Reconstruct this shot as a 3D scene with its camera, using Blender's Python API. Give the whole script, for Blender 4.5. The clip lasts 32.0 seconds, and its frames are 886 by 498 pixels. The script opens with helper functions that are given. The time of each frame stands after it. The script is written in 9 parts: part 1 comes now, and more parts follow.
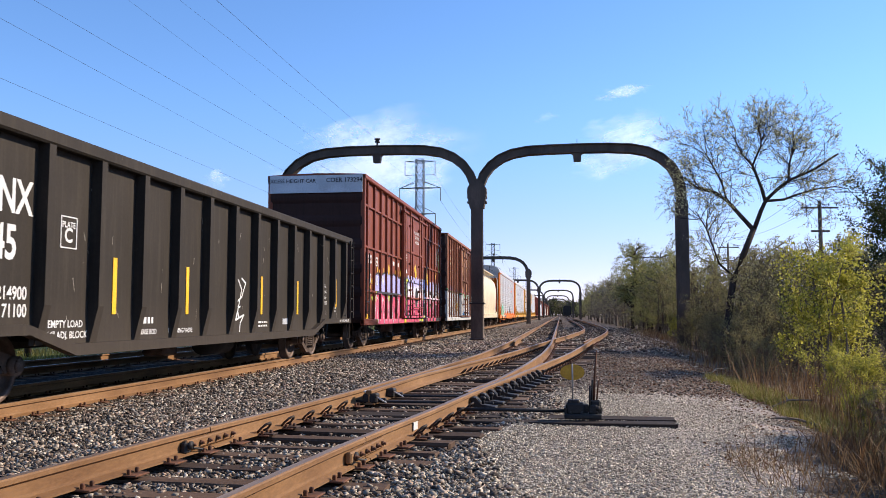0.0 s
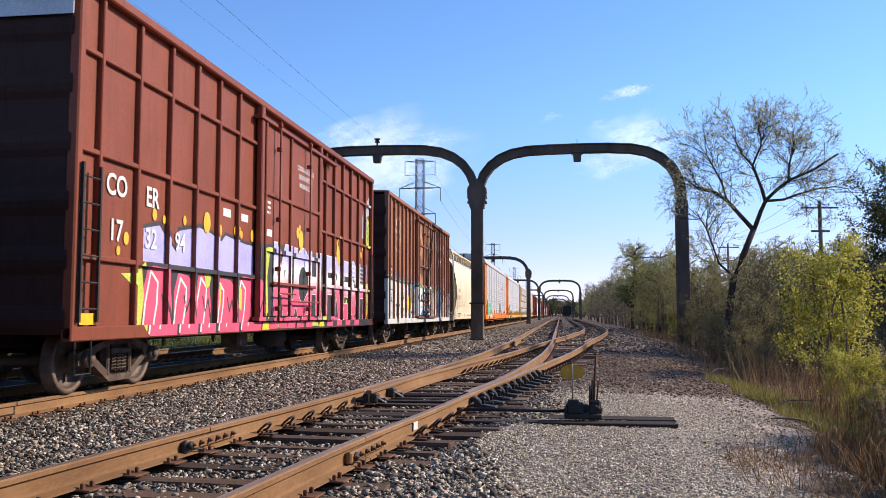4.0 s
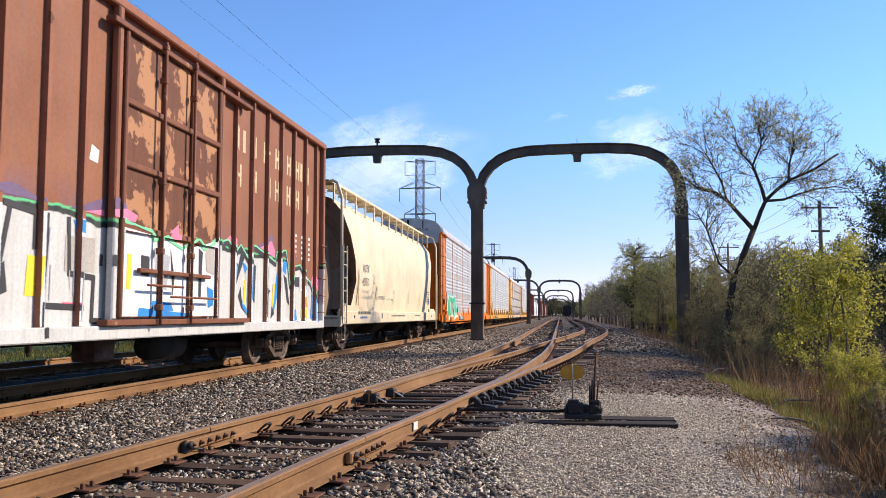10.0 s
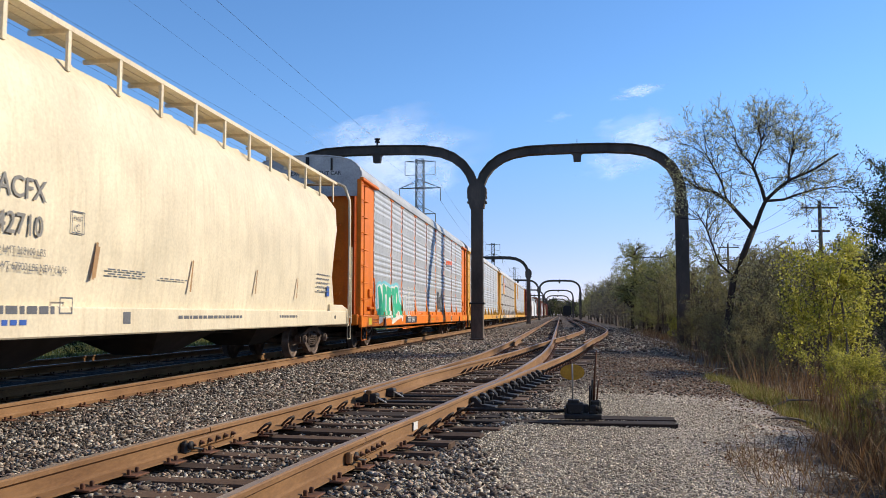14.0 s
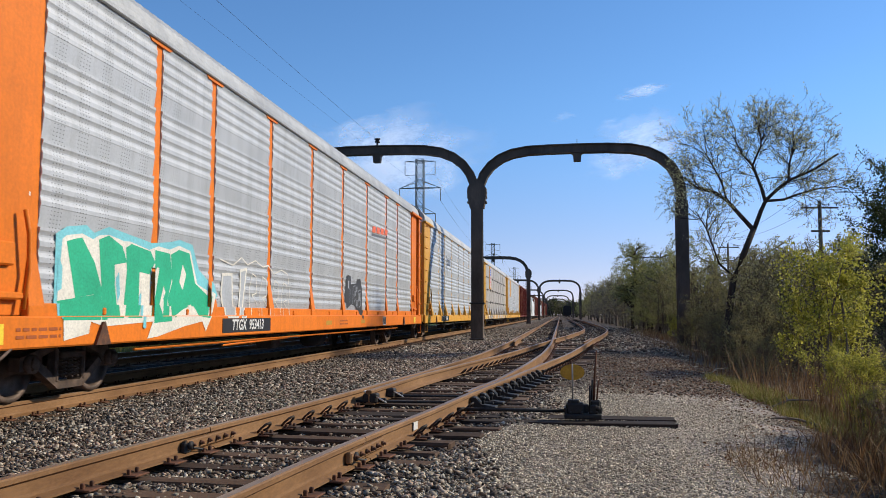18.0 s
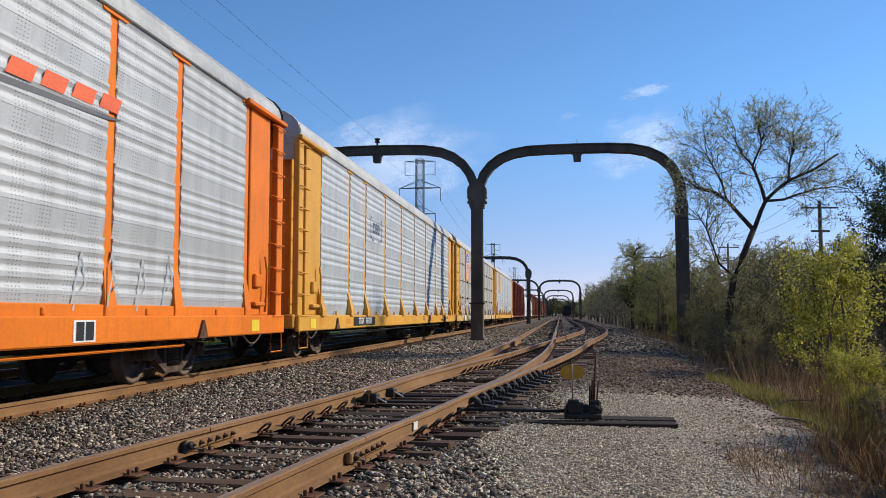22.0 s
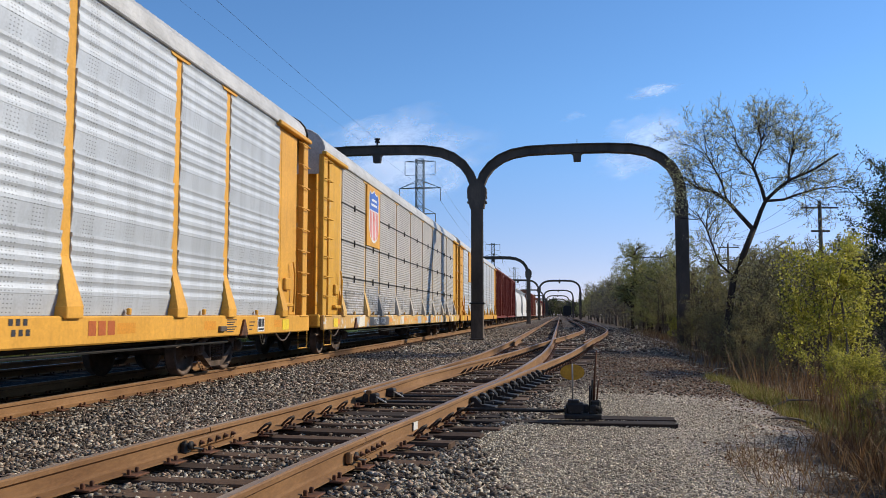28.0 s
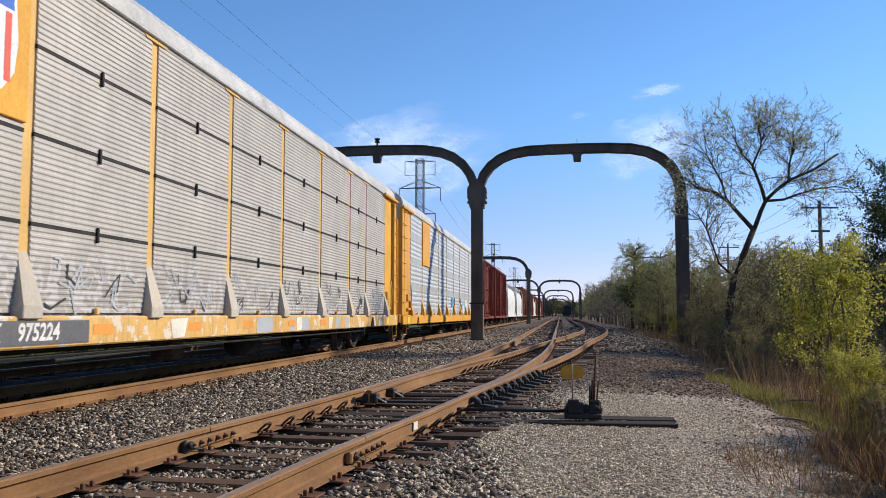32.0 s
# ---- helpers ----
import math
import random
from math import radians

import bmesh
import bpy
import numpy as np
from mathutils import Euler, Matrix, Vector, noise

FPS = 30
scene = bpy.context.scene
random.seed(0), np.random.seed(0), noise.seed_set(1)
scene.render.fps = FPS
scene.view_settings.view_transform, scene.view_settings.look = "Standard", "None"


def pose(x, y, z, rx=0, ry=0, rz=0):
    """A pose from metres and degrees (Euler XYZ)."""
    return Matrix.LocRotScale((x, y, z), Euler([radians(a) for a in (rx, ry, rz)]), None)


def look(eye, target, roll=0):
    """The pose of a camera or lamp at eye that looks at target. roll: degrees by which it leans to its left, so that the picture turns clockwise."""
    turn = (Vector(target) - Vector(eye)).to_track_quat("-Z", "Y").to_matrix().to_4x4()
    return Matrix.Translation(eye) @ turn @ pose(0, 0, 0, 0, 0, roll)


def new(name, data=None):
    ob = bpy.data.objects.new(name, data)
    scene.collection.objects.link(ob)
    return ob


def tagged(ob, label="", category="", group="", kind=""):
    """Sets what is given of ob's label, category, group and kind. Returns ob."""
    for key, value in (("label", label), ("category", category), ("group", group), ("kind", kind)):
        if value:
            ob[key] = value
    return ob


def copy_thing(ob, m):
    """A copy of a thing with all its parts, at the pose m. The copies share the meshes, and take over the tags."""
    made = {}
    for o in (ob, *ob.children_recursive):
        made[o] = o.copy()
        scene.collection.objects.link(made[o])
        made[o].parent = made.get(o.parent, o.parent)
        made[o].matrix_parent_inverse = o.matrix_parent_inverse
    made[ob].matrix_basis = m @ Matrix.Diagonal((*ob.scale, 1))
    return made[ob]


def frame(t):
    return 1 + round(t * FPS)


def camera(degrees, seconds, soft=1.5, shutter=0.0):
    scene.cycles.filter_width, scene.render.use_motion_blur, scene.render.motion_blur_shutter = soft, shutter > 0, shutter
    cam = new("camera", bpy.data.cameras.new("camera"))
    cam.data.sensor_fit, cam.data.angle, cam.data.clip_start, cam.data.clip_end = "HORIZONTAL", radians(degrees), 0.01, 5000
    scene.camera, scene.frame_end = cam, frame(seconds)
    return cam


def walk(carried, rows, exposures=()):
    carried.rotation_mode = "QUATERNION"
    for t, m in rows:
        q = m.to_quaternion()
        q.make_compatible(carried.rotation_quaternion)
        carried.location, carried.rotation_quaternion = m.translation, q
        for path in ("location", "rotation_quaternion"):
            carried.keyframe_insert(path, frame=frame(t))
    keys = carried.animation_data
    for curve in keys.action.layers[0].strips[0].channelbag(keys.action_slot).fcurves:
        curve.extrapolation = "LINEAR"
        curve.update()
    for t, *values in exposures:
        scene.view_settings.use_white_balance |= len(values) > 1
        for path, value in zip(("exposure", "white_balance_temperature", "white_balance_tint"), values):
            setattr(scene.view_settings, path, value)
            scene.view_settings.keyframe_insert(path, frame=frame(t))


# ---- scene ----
from mathutils.geometry import tessellate_polygon as tessellate

cam = camera(55.19, 32.0, soft=0.85, shutter=0.15)
EYE_Z = 1.226
EYE = Matrix.Translation((0, 0, EYE_Z)) @ pose(0, 0, 0, 94.42, 0, 7.87)
walk(cam, [(0.0, EYE), (32.0, EYE)],
     [(0, 0.44, 6560, 13), (6, 0.42, 6560, 13), (12, 0.37, 6520, 11), (13, 0.29, 6480, 9), (14, 0.15, 6430, 7), (17, -0.01, 6400, 6), (19, -0.1, 6380, 5),
      (25, -0.1, 6380, 5), (28, -0.08, 6390, 6), (30, 0.0, 6400, 6), (32, 0.1, 6430, 7)])

# ---- daylight ----
SUN_AZ, SUN_EL = 26.5, 29.5          # degrees ahead of +X, degrees above the ground
sun_way = Vector((math.cos(radians(SUN_AZ)) * math.cos(radians(SUN_EL)),
                  math.sin(radians(SUN_AZ)) * math.cos(radians(SUN_EL)), math.sin(radians(SUN_EL))))
world = bpy.data.worlds.new("sky")
scene.world = world
world.use_nodes = True
wn = world.node_tree.nodes
sky = wn.new("ShaderNodeTexSky")
sky.sky_type = "NISHITA"
sky.sun_disc = False
sky.sun_elevation, sky.sun_rotation = radians(SUN_EL), radians(90 - SUN_AZ)
sky.altitude, sky.air_density, sky.dust_density, sky.ozone_density = 1200, 1.0, 0.05, 3.0
gaze = wn.new("ShaderNodeTexCoord")
clear = wn.new("ShaderNodeMapping")                 # dry air: little haze low over the horizon
clear.inputs["Location"].default_value = (0, 0, 0.04)
world.node_tree.links.new(gaze.outputs["Generated"], clear.inputs["Vector"])
world.node_tree.links.new(clear.outputs[0], sky.inputs["Vector"])
deep = wn.new("ShaderNodeHueSaturation")
deep.inputs["Saturation"].default_value = 1.14
world.node_tree.links.new(sky.outputs[0], deep.inputs["Color"])
tint = wn.new("ShaderNodeMix")
tint.data_type, tint.blend_type = "RGBA", "MULTIPLY"
tint.inputs[0].default_value = 1.0
height = wn.new("ShaderNodeSeparateXYZ")           # paler and greyer towards the horizon
world.node_tree.links.new(gaze.outputs["Generated"], height.inputs[0])
rise = wn.new("ShaderNodeMapRange")
rise.interpolation_type = "SMOOTHSTEP"
rise.inputs["From Min"].default_value, rise.inputs["From Max"].default_value = -0.02, 0.26
world.node_tree.links.new(height.outputs["Z"], rise.inputs["Value"])
grade = wn.new("ShaderNodeMix")
grade.data_type = "RGBA"
grade.inputs[6].default_value, grade.inputs[7].default_value = (1.08, 0.715, 0.78, 1), (1.12, 1.085, 1.13, 1)
world.node_tree.links.new(rise.outputs[0], grade.inputs[0])
world.node_tree.links.new(grade.outputs[2], tint.inputs[7])
world.node_tree.links.new(deep.outputs[0], tint.inputs[6])
world.node_tree.links.new(tint.outputs[2], wn["Background"].inputs[0])
wn["Background"].inputs[1].default_value = 0.168
sun = new("sun", bpy.data.lights.new("sun", "SUN"))
sun.data.energy, sun.data.angle, sun.data.color = 5.0, radians(0.55), (1.0, 0.865, 0.69)
sun.matrix_world = look(sun_way * 50, (0, 0, 0))


# ---- materials ----
def mat(name, build):
    m = bpy.data.materials.new(name)
    m.use_nodes = True
    nt = m.node_tree
    build(nt, nt.nodes["Principled BSDF"])
    return m


def node(nt, kind, **values):
    n = nt.nodes.new(kind)
    for k, v in values.items():
        n.inputs[k.replace("_", " ")].default_value = v
    return n


def ramp(nt, fac, stops):
    r = nt.nodes.new("ShaderNodeValToRGB")
    e = r.color_ramp.elements
    while len(e) < len(stops):
        e.new(0.5)
    for el, (p, c) in zip(e, stops):
        el.position, el.color = p, (*c, 1) if len(c) == 3 else c
    nt.links.new(fac, r.inputs[0])
    return r.outputs[0]


def mixc(nt, fac, a, b, mode="MIX"):
    m = nt.nodes.new("ShaderNodeMix")
    m.data_type, m.blend_type = "RGBA", mode
    for sock, v in ((m.inputs[0], fac), (m.inputs[6], a), (m.inputs[7], b)):
        if isinstance(v, bpy.types.NodeSocket):
            nt.links.new(v, sock)
        elif isinstance(v, (int, float)):
            sock.default_value = v
        else:
            sock.default_value = (*v, 1)
    return m.outputs[2]


def calc(nt, op, a, b=0.0, c=0.0):
    n = nt.nodes.new("ShaderNodeMath")
    n.operation = op
    for s, v in zip(n.inputs, (a, b, c)):
        if isinstance(v, bpy.types.NodeSocket):
            nt.links.new(v, s)
        else:
            s.default_value = v
    return n.outputs[0]


def coords(nt, scale=(1, 1, 1)):
    tc = nt.nodes.new("ShaderNodeTexCoord")
    mp = nt.nodes.new("ShaderNodeMapping")
    mp.inputs["Scale"].default_value = scale
    nt.links.new(tc.outputs["Object"], mp.inputs[0])
    return mp.outputs[0]


def noise_tex(nt, vec, scale, detail=4.0, rough=0.6):
    n = node(nt, "ShaderNodeTexNoise", Scale=scale, Detail=detail, Roughness=rough)
    nt.links.new(vec, n.inputs["Vector"])
    return n.outputs[0]


def bump(nt, bsdf, height, strength, dist):
    b = node(nt, "ShaderNodeBump", Strength=strength, Distance=dist)
    nt.links.new(height, b.inputs["Height"])
    nt.links.new(b.outputs[0], bsdf.inputs["Normal"])


def worn(name, dark, mid, light, rough=0.6, metal=0.0, scale=3.0, fine=40.0, relief=0.15, stretch=(1, 1, 1), second_tone=None, rust_at=0.62, spec=0.4):
    """Painted or bare surface: broad stains, fine grain and, if given, rusty patches."""
    def build(nt, p):
        v = coords(nt, stretch)
        big, small = noise_tex(nt, v, scale, 5), noise_tex(nt, v, fine, 3)
        c = ramp(nt, big, [(0.3, dark), (0.5, mid), (0.72, light)])
        g = ramp(nt, small, [(0.3, (0.72, 0.72, 0.72)), (0.7, (1.15, 1.15, 1.15))])
        c = mixc(nt, 0.7, c, g, "MULTIPLY")
        if second_tone:
            spots = noise_tex(nt, v, scale * 2.3, 8, 0.7)
            f = ramp(nt, spots, [(rust_at, (0, 0, 0)), (rust_at + 0.05, (1, 1, 1))])
            c = mixc(nt, f, c, second_tone)
        nt.links.new(c, p.inputs["Base Color"])
        p.inputs["Roughness"].default_value, p.inputs["Metallic"].default_value = rough, metal
        p.inputs["Specular IOR Level"].default_value = spec
        bump(nt, p, small, relief, 0.004)
    return mat(name, build)


def varied(name, a, b, c, rough=0.9, random_by="island", fine=60.0, relief=0.3):
    """Colour that differs from piece to piece, with grain."""
    def build(nt, p):
        if random_by == "island":
            r = nt.nodes.new("ShaderNodeNewGeometry").outputs["Random Per Island"]
        else:
            r = nt.nodes.new("ShaderNodeObjectInfo").outputs["Random"]
        v = coords(nt)
        col = ramp(nt, r, [(0.0, a), (0.5, b), (1.0, c)])
        small = noise_tex(nt, v, fine, 3)
        g = ramp(nt, small, [(0.3, (0.65, 0.65, 0.65)), (0.7, (1.2, 1.2, 1.2))])
        nt.links.new(mixc(nt, 0.8, col, g, "MULTIPLY"), p.inputs["Base Color"])
        p.inputs["Roughness"].default_value = rough
        p.inputs["Specular IOR Level"].default_value = 0.25
        bump(nt, p, small, relief, 0.006)
    return mat(name, build)


def plain(name, c, rough=0.6, metal=0.0):
    return worn(name, [x * 0.82 for x in c], c, [min(1, x * 1.12) for x in c], rough, metal, scale=1.5, fine=30, relief=0.05)


M_RAIL = worn("rusty_rail", (0.15, 0.071, 0.026), (0.22, 0.113, 0.044), (0.3, 0.165, 0.072), 0.75, 0.1, 2.0, 60, 0.2, (1, 0.3, 1))
M_POLISHED = worn("polished_rail_head", (0.5, 0.5, 0.5), (0.6, 0.6, 0.6), (0.7, 0.7, 0.7), 0.3, 0.9, 3.0, 90, 0.05, (1, 0.1, 1))
M_HEAD = worn("rail_head", (0.17, 0.11, 0.075), (0.26, 0.18, 0.125), (0.36, 0.27, 0.2), 0.5, 0.25, 3.0, 90, 0.1, (1, 0.1, 1))
M_TIE = varied("weathered_tie_wood", (0.05, 0.03, 0.019), (0.115, 0.068, 0.042), (0.21, 0.135, 0.09), 0.9, "object", 25, 0.5)
M_PLATE = worn("rusty_plate", (0.05, 0.025, 0.015), (0.1, 0.045, 0.025), (0.2, 0.08, 0.035), 0.8, 0.2, 9, 80, 0.3)
def stone_material(nt, p):
    """Broken stone: dark trap, brown, grey and pinkish pieces with a rough break."""
    r = nt.nodes.new("ShaderNodeNewGeometry").outputs["Random Per Island"]
    v = coords(nt)
    col = ramp(nt, r, [(0.0, (0.03, 0.024, 0.019)), (0.2, (0.085, 0.066, 0.052)), (0.38, (0.16, 0.11, 0.078)), (0.54, (0.2, 0.178, 0.145)), (0.7, (0.31, 0.265, 0.205)),
                       (0.8, (0.38, 0.26, 0.19)), (0.9, (0.45, 0.395, 0.31)), (1.0, (0.62, 0.55, 0.44))])
    small = noise_tex(nt, v, 70, 3)
    g = ramp(nt, small, [(0.3, (0.6, 0.6, 0.6)), (0.7, (1.25, 1.25, 1.25))])
    nt.links.new(mixc(nt, 0.8, col, g, "MULTIPLY"), p.inputs["Base Color"])
    p.inputs["Roughness"].default_value = 0.85
    p.inputs["Specular IOR Level"].default_value = 0.3
    bump(nt, p, small, 0.35, 0.006)


M_STONE = mat("ballast_stone", stone_material)
M_GRIT = varied("pale_gravel", (0.2, 0.17, 0.13), (0.58, 0.5, 0.375), (0.86, 0.75, 0.58), 0.9)
M_STEEL = worn("weathered_dark_steel", (0.05, 0.038, 0.028), (0.085, 0.066, 0.05), (0.13, 0.1, 0.075), 0.7, 0.15, 1.2, 25, 0.25, (1, 1, 0.4))
M_BLACK = worn("black_iron", (0.012, 0.011, 0.011), (0.022, 0.02, 0.019), (0.045, 0.038, 0.033), 0.65, 0.2, 4, 50, 0.2)
P_SIGN_WHITE = plain("white_enamel", (0.72, 0.71, 0.68), 0.4)


# ---- mesh building ----
class Mesh:
    """Collects corners and faces of one part."""
    def __init__(self):
        self.v, self.f, self.s, self.m = [], [], [], []

    def add(self, verts, faces, smooth=False, slot=0):
        o = len(self.v)
        self.v += [tuple(p) for p in verts]
        self.f += [tuple(i + o for i in f) for f in faces]
        self.s += [smooth] * len(faces)
        self.m += [slot] * len(faces)
        return self

    def box(self, x0, x1, y0, y1, z0, z1, slot=0, m=None):
        p = [Vector((x, y, z)) for z in (z0, z1) for y in (y0, y1) for x in (x0, x1)]
        if m is not None:
            p = [m @ q for q in p]
        return self.add(p, [(0, 2, 3, 1), (4, 5, 7, 6), (0, 1, 5, 4), (2, 6, 7, 3), (0, 4, 6, 2), (1, 3, 7, 5)], False, slot)

    def cbox(self, x0, x1, y0, y1, z0, z1, c=0.01, slot=0, m=None):
        """Box with chamfered edges."""
        cx, cy, cz = (x0 + x1) / 2, (y0 + y1) / 2, (z0 + z1) / 2
        hx, hy, hz = (x1 - x0) / 2, (y1 - y0) / 2, (z1 - z0) / 2
        c = min(c, hx * 0.6, hy * 0.6, hz * 0.6)
        v, ix = [], {}
        for sx in (-1, 1):
            for sy in (-1, 1):
                for sz in (-1, 1):
                    for a in range(3):
                        q = [sx * hx, sy * hy, sz * hz]
                        for b in range(3):
                            if b != a:
                                q[b] -= (sx, sy, sz)[b] * c
                        ix[sx, sy, sz, a] = len(v)
                        v.append(Vector((q[0] + cx, q[1] + cy, q[2] + cz)))
        f = []
        for a in range(3):
            b, d = (a + 1) % 3, (a + 2) % 3
            for s in (-1, 1):
                def key(sb, sd):
                    k = [0, 0, 0]
                    k[a], k[b], k[d] = s, sb, sd
                    return ix[(*k, a)]
                loop = [key(-1, -1), key(1, -1), key(1, 1), key(-1, 1)]
                f.append(loop if s > 0 else loop[::-1])
        for a in range(3):
            b, d = (a + 1) % 3, (a + 2) % 3
            for sb in (-1, 1):
                for sd in (-1, 1):
                    def key(s, w):
                        k = [0, 0, 0]
                        k[a], k[b], k[d] = s, sb, sd
                        return ix[(*k, w)]
                    loop = [key(-1, b), key(1, b), key(1, d), key(-1, d)]
                    f.append(loop if sb * sd > 0 else loop[::-1])
        for sx in (-1, 1):
            for sy in (-1, 1):
                for sz in (-1, 1):
                    loop = [ix[sx, sy, sz, a] for a in range(3)]
                    f.append(loop if sx * sy * sz > 0 else loop[::-1])
        if m is not None:
            v = [m @ q for q in v]
        return self.add(v, f, False, slot)

    def prism(self, profile, place, ends=True, smooth=False, slot=0):
        """A closed profile of (a, b) carried through the places; place(i, a, b) gives the corner."""
        n, k = len(profile), place["n"]
        v = [place["at"](i, a, b) for i in range(k) for a, b in profile]
        f = [(i * n + j, i * n + (j + 1) % n, (i + 1) * n + (j + 1) % n, (i + 1) * n + j) for i in range(k - 1) for j in range(n)]
        if ends:
            f += [tuple(range(n))[::-1], tuple((k - 1) * n + j for j in range(n))]
        return self.add(v, f, smooth, slot)

    def along(self, axis, profile, t0, t1, slot=0, smooth=False):
        """A profile carried straight along an axis; profile in the other two axes, in order."""
        def at(i, a, b):
            t = (t0, t1)[i]
            return {"x": (t, a, b), "y": (a, t, b), "z": (a, b, t)}[axis]
        return self.prism(profile, {"n": 2, "at": at}, True, smooth, slot)

    def rod(self, pts, r, n=6, slot=0, ends=True, taper=None):
        """A round bar through points."""
        pts = [Vector(p) for p in pts]
        v = []
        for i, p in enumerate(pts):
            d = (pts[min(i + 1, len(pts) - 1)] - pts[max(i - 1, 0)]).normalized()
            u = d.orthogonal().normalized() if abs(d.z) > 0.95 else d.cross(Vector((0, 0, 1))).normalized()
            w = d.cross(u)
            rr = r if taper is None else r + (taper - r) * i / (len(pts) - 1)
            v += [p + (u * math.cos(6.2832 * j / n) + w * math.sin(6.2832 * j / n)) * rr for j in range(n)]
        f = [(i * n + j, i * n + (j + 1) % n, (i + 1) * n + (j + 1) % n, (i + 1) * n + j) for i in range(len(pts) - 1) for j in range(n)]
        if ends:
            f += [tuple(range(n))[::-1], tuple((len(pts) - 1) * n + j for j in range(n))]
        return self.add(v, f, n > 5, slot)

    def disc(self, c, axis, r, h, n=20, slot=0, rim=0.0):
        """A round plate centred on c, h thick along axis."""
        c, axis = Vector(c), Vector(axis).normalized()
        return self.rod([c - axis * h / 2, c + axis * h / 2], r, n, slot)

    def data(self, name, mats):
        me = bpy.data.meshes.new(name)
        me.from_pydata(self.v, [], self.f)
        for m in (mats if isinstance(mats, (list, tuple)) else [mats]):
            me.materials.append(m)
        me.polygons.foreach_set("use_smooth", self.s)
        me.polygons.foreach_set("material_index", self.m)
        me.update()
        return me


def part(name, mesh, mats, parent=None, label="", at=None):
    """Links a mesh as one object under a thing or a part."""
    ob = new(name, mesh.data(name, mats) if isinstance(mesh, Mesh) else mesh)
    if parent is not None:
        ob.parent = parent
    if at is not None:
        ob.matrix_basis = at
    if label:
        ob["label"] = label
    return ob


def thing(name, label, category, group="", kind="", at=None):
    ob = new(name)
    ob.empty_display_size = 0.2
    if at is not None:
        ob.matrix_basis = at
    return tagged(ob, label, category, group, kind)


def smooth_line(points, x):
    """A soft curve through points of (x, y)."""
    px, py = [p[0] for p in points], [p[1] for p in points]
    n = len(px)
    d = [(py[i + 1] - py[i]) / (px[i + 1] - px[i]) for i in range(n - 1)]
    t = [d[0]] + [(d[i - 1] + d[i]) / 2 for i in range(1, n - 1)] + [d[-1]]
    if x <= px[0]:
        return py[0] + t[0] * (x - px[0])
    if x >= px[-1]:
        return py[-1] + t[-1] * (x - px[-1])
    i = max(j for j in range(n - 1) if px[j] <= x)
    h = px[i + 1] - px[i]
    u = (x - px[i]) / h
    return (py[i] * (2 * u ** 3 - 3 * u ** 2 + 1) + py[i + 1] * (3 * u ** 2 - 2 * u ** 3)
            + h * (t[i] * (u ** 3 - 2 * u ** 2 + u) + t[i + 1] * (u ** 3 - u ** 2)))


# ---- plan ----
TRAIN_X = -7.26                       # centre of the train's track, and of the track beyond it
BEYOND_X = -11.3
TIE_1, TIE_2 = 0.0, 0.086             # tops of the ties
RAIL_H = 0.18
HALF = 0.7525                         # half the distance of the rail heads
LEAD = [(-10, -3.6), (4.0, -2.56), (6.5, -2.33), (8.4, -2.09), (11.0, -1.83), (14.4, -1.56), (17.0, -1.40), (21.0, -1.22), (29, -1.08), (40, -1.07), (80, -1.07)]
SIDING = [(-10, -3.6), (4.0, -2.56), (6.5, -2.33), (8.4, -2.09), (11.0, -1.81), (13.5, -1.49), (17, -1.08), (21, -0.60), (28, 0.02), (33, 0.43), (42, 1.25), (48, 1.74), (56, 2.22), (66, 2.5), (80, 2.58), (120, 2.6)]


def lead_x(y):
    return smooth_line(LEAD, y) if y < 60 else -1.07


def siding_x(y):
    return smooth_line(SIDING, y) if y < 110 else 2.6


def ground_z(x, y):
    """Height of the ballast, the gravel and the bank."""
    c1, c2 = lead_x(y), siding_x(y)
    crib = 0.03 - 0.012 * max(0.0, min(1.0, (y - 6.6) / 1.0, (42 - y) / 14)) + 0.012 * math.sin(y * 2.7 + x * 1.9)
    pts = [(-60, -0.5), (-22, -0.3), (-14.5, -0.16), (-12.9, -0.03), (-9.9, -0.03), (-9.5, -0.05), (-5.6, -0.03), (-5.2, -0.08), (c1 - 2.2, -0.06),
           (c1 - 1.42, 0.045), (c1 - 1.2, crib), (max(c1, c2) + 1.2, crib), (max(c1, c2) + 1.5, 0.04), (max(c1, c2) + 2.0, 0.018), (max(c1, c2) + 3.1, 0.01)]
    edge = max(max(c1, c2) + 3.6, 2.6 + 0.03 * max(0, min(y, 40) - 8))
    pts += [(edge, -0.05), (edge + 1.6, -0.42), (edge + 3.5, -0.6), (60, -0.7)]
    if x <= pts[0][0]:
        return pts[0][1]
    for (a, za), (b, zb) in zip(pts, pts[1:]):
        if x <= b:
            return za + (zb - za) * (x - a) / max(b - a, 1e-6)
    return pts[-1][1]


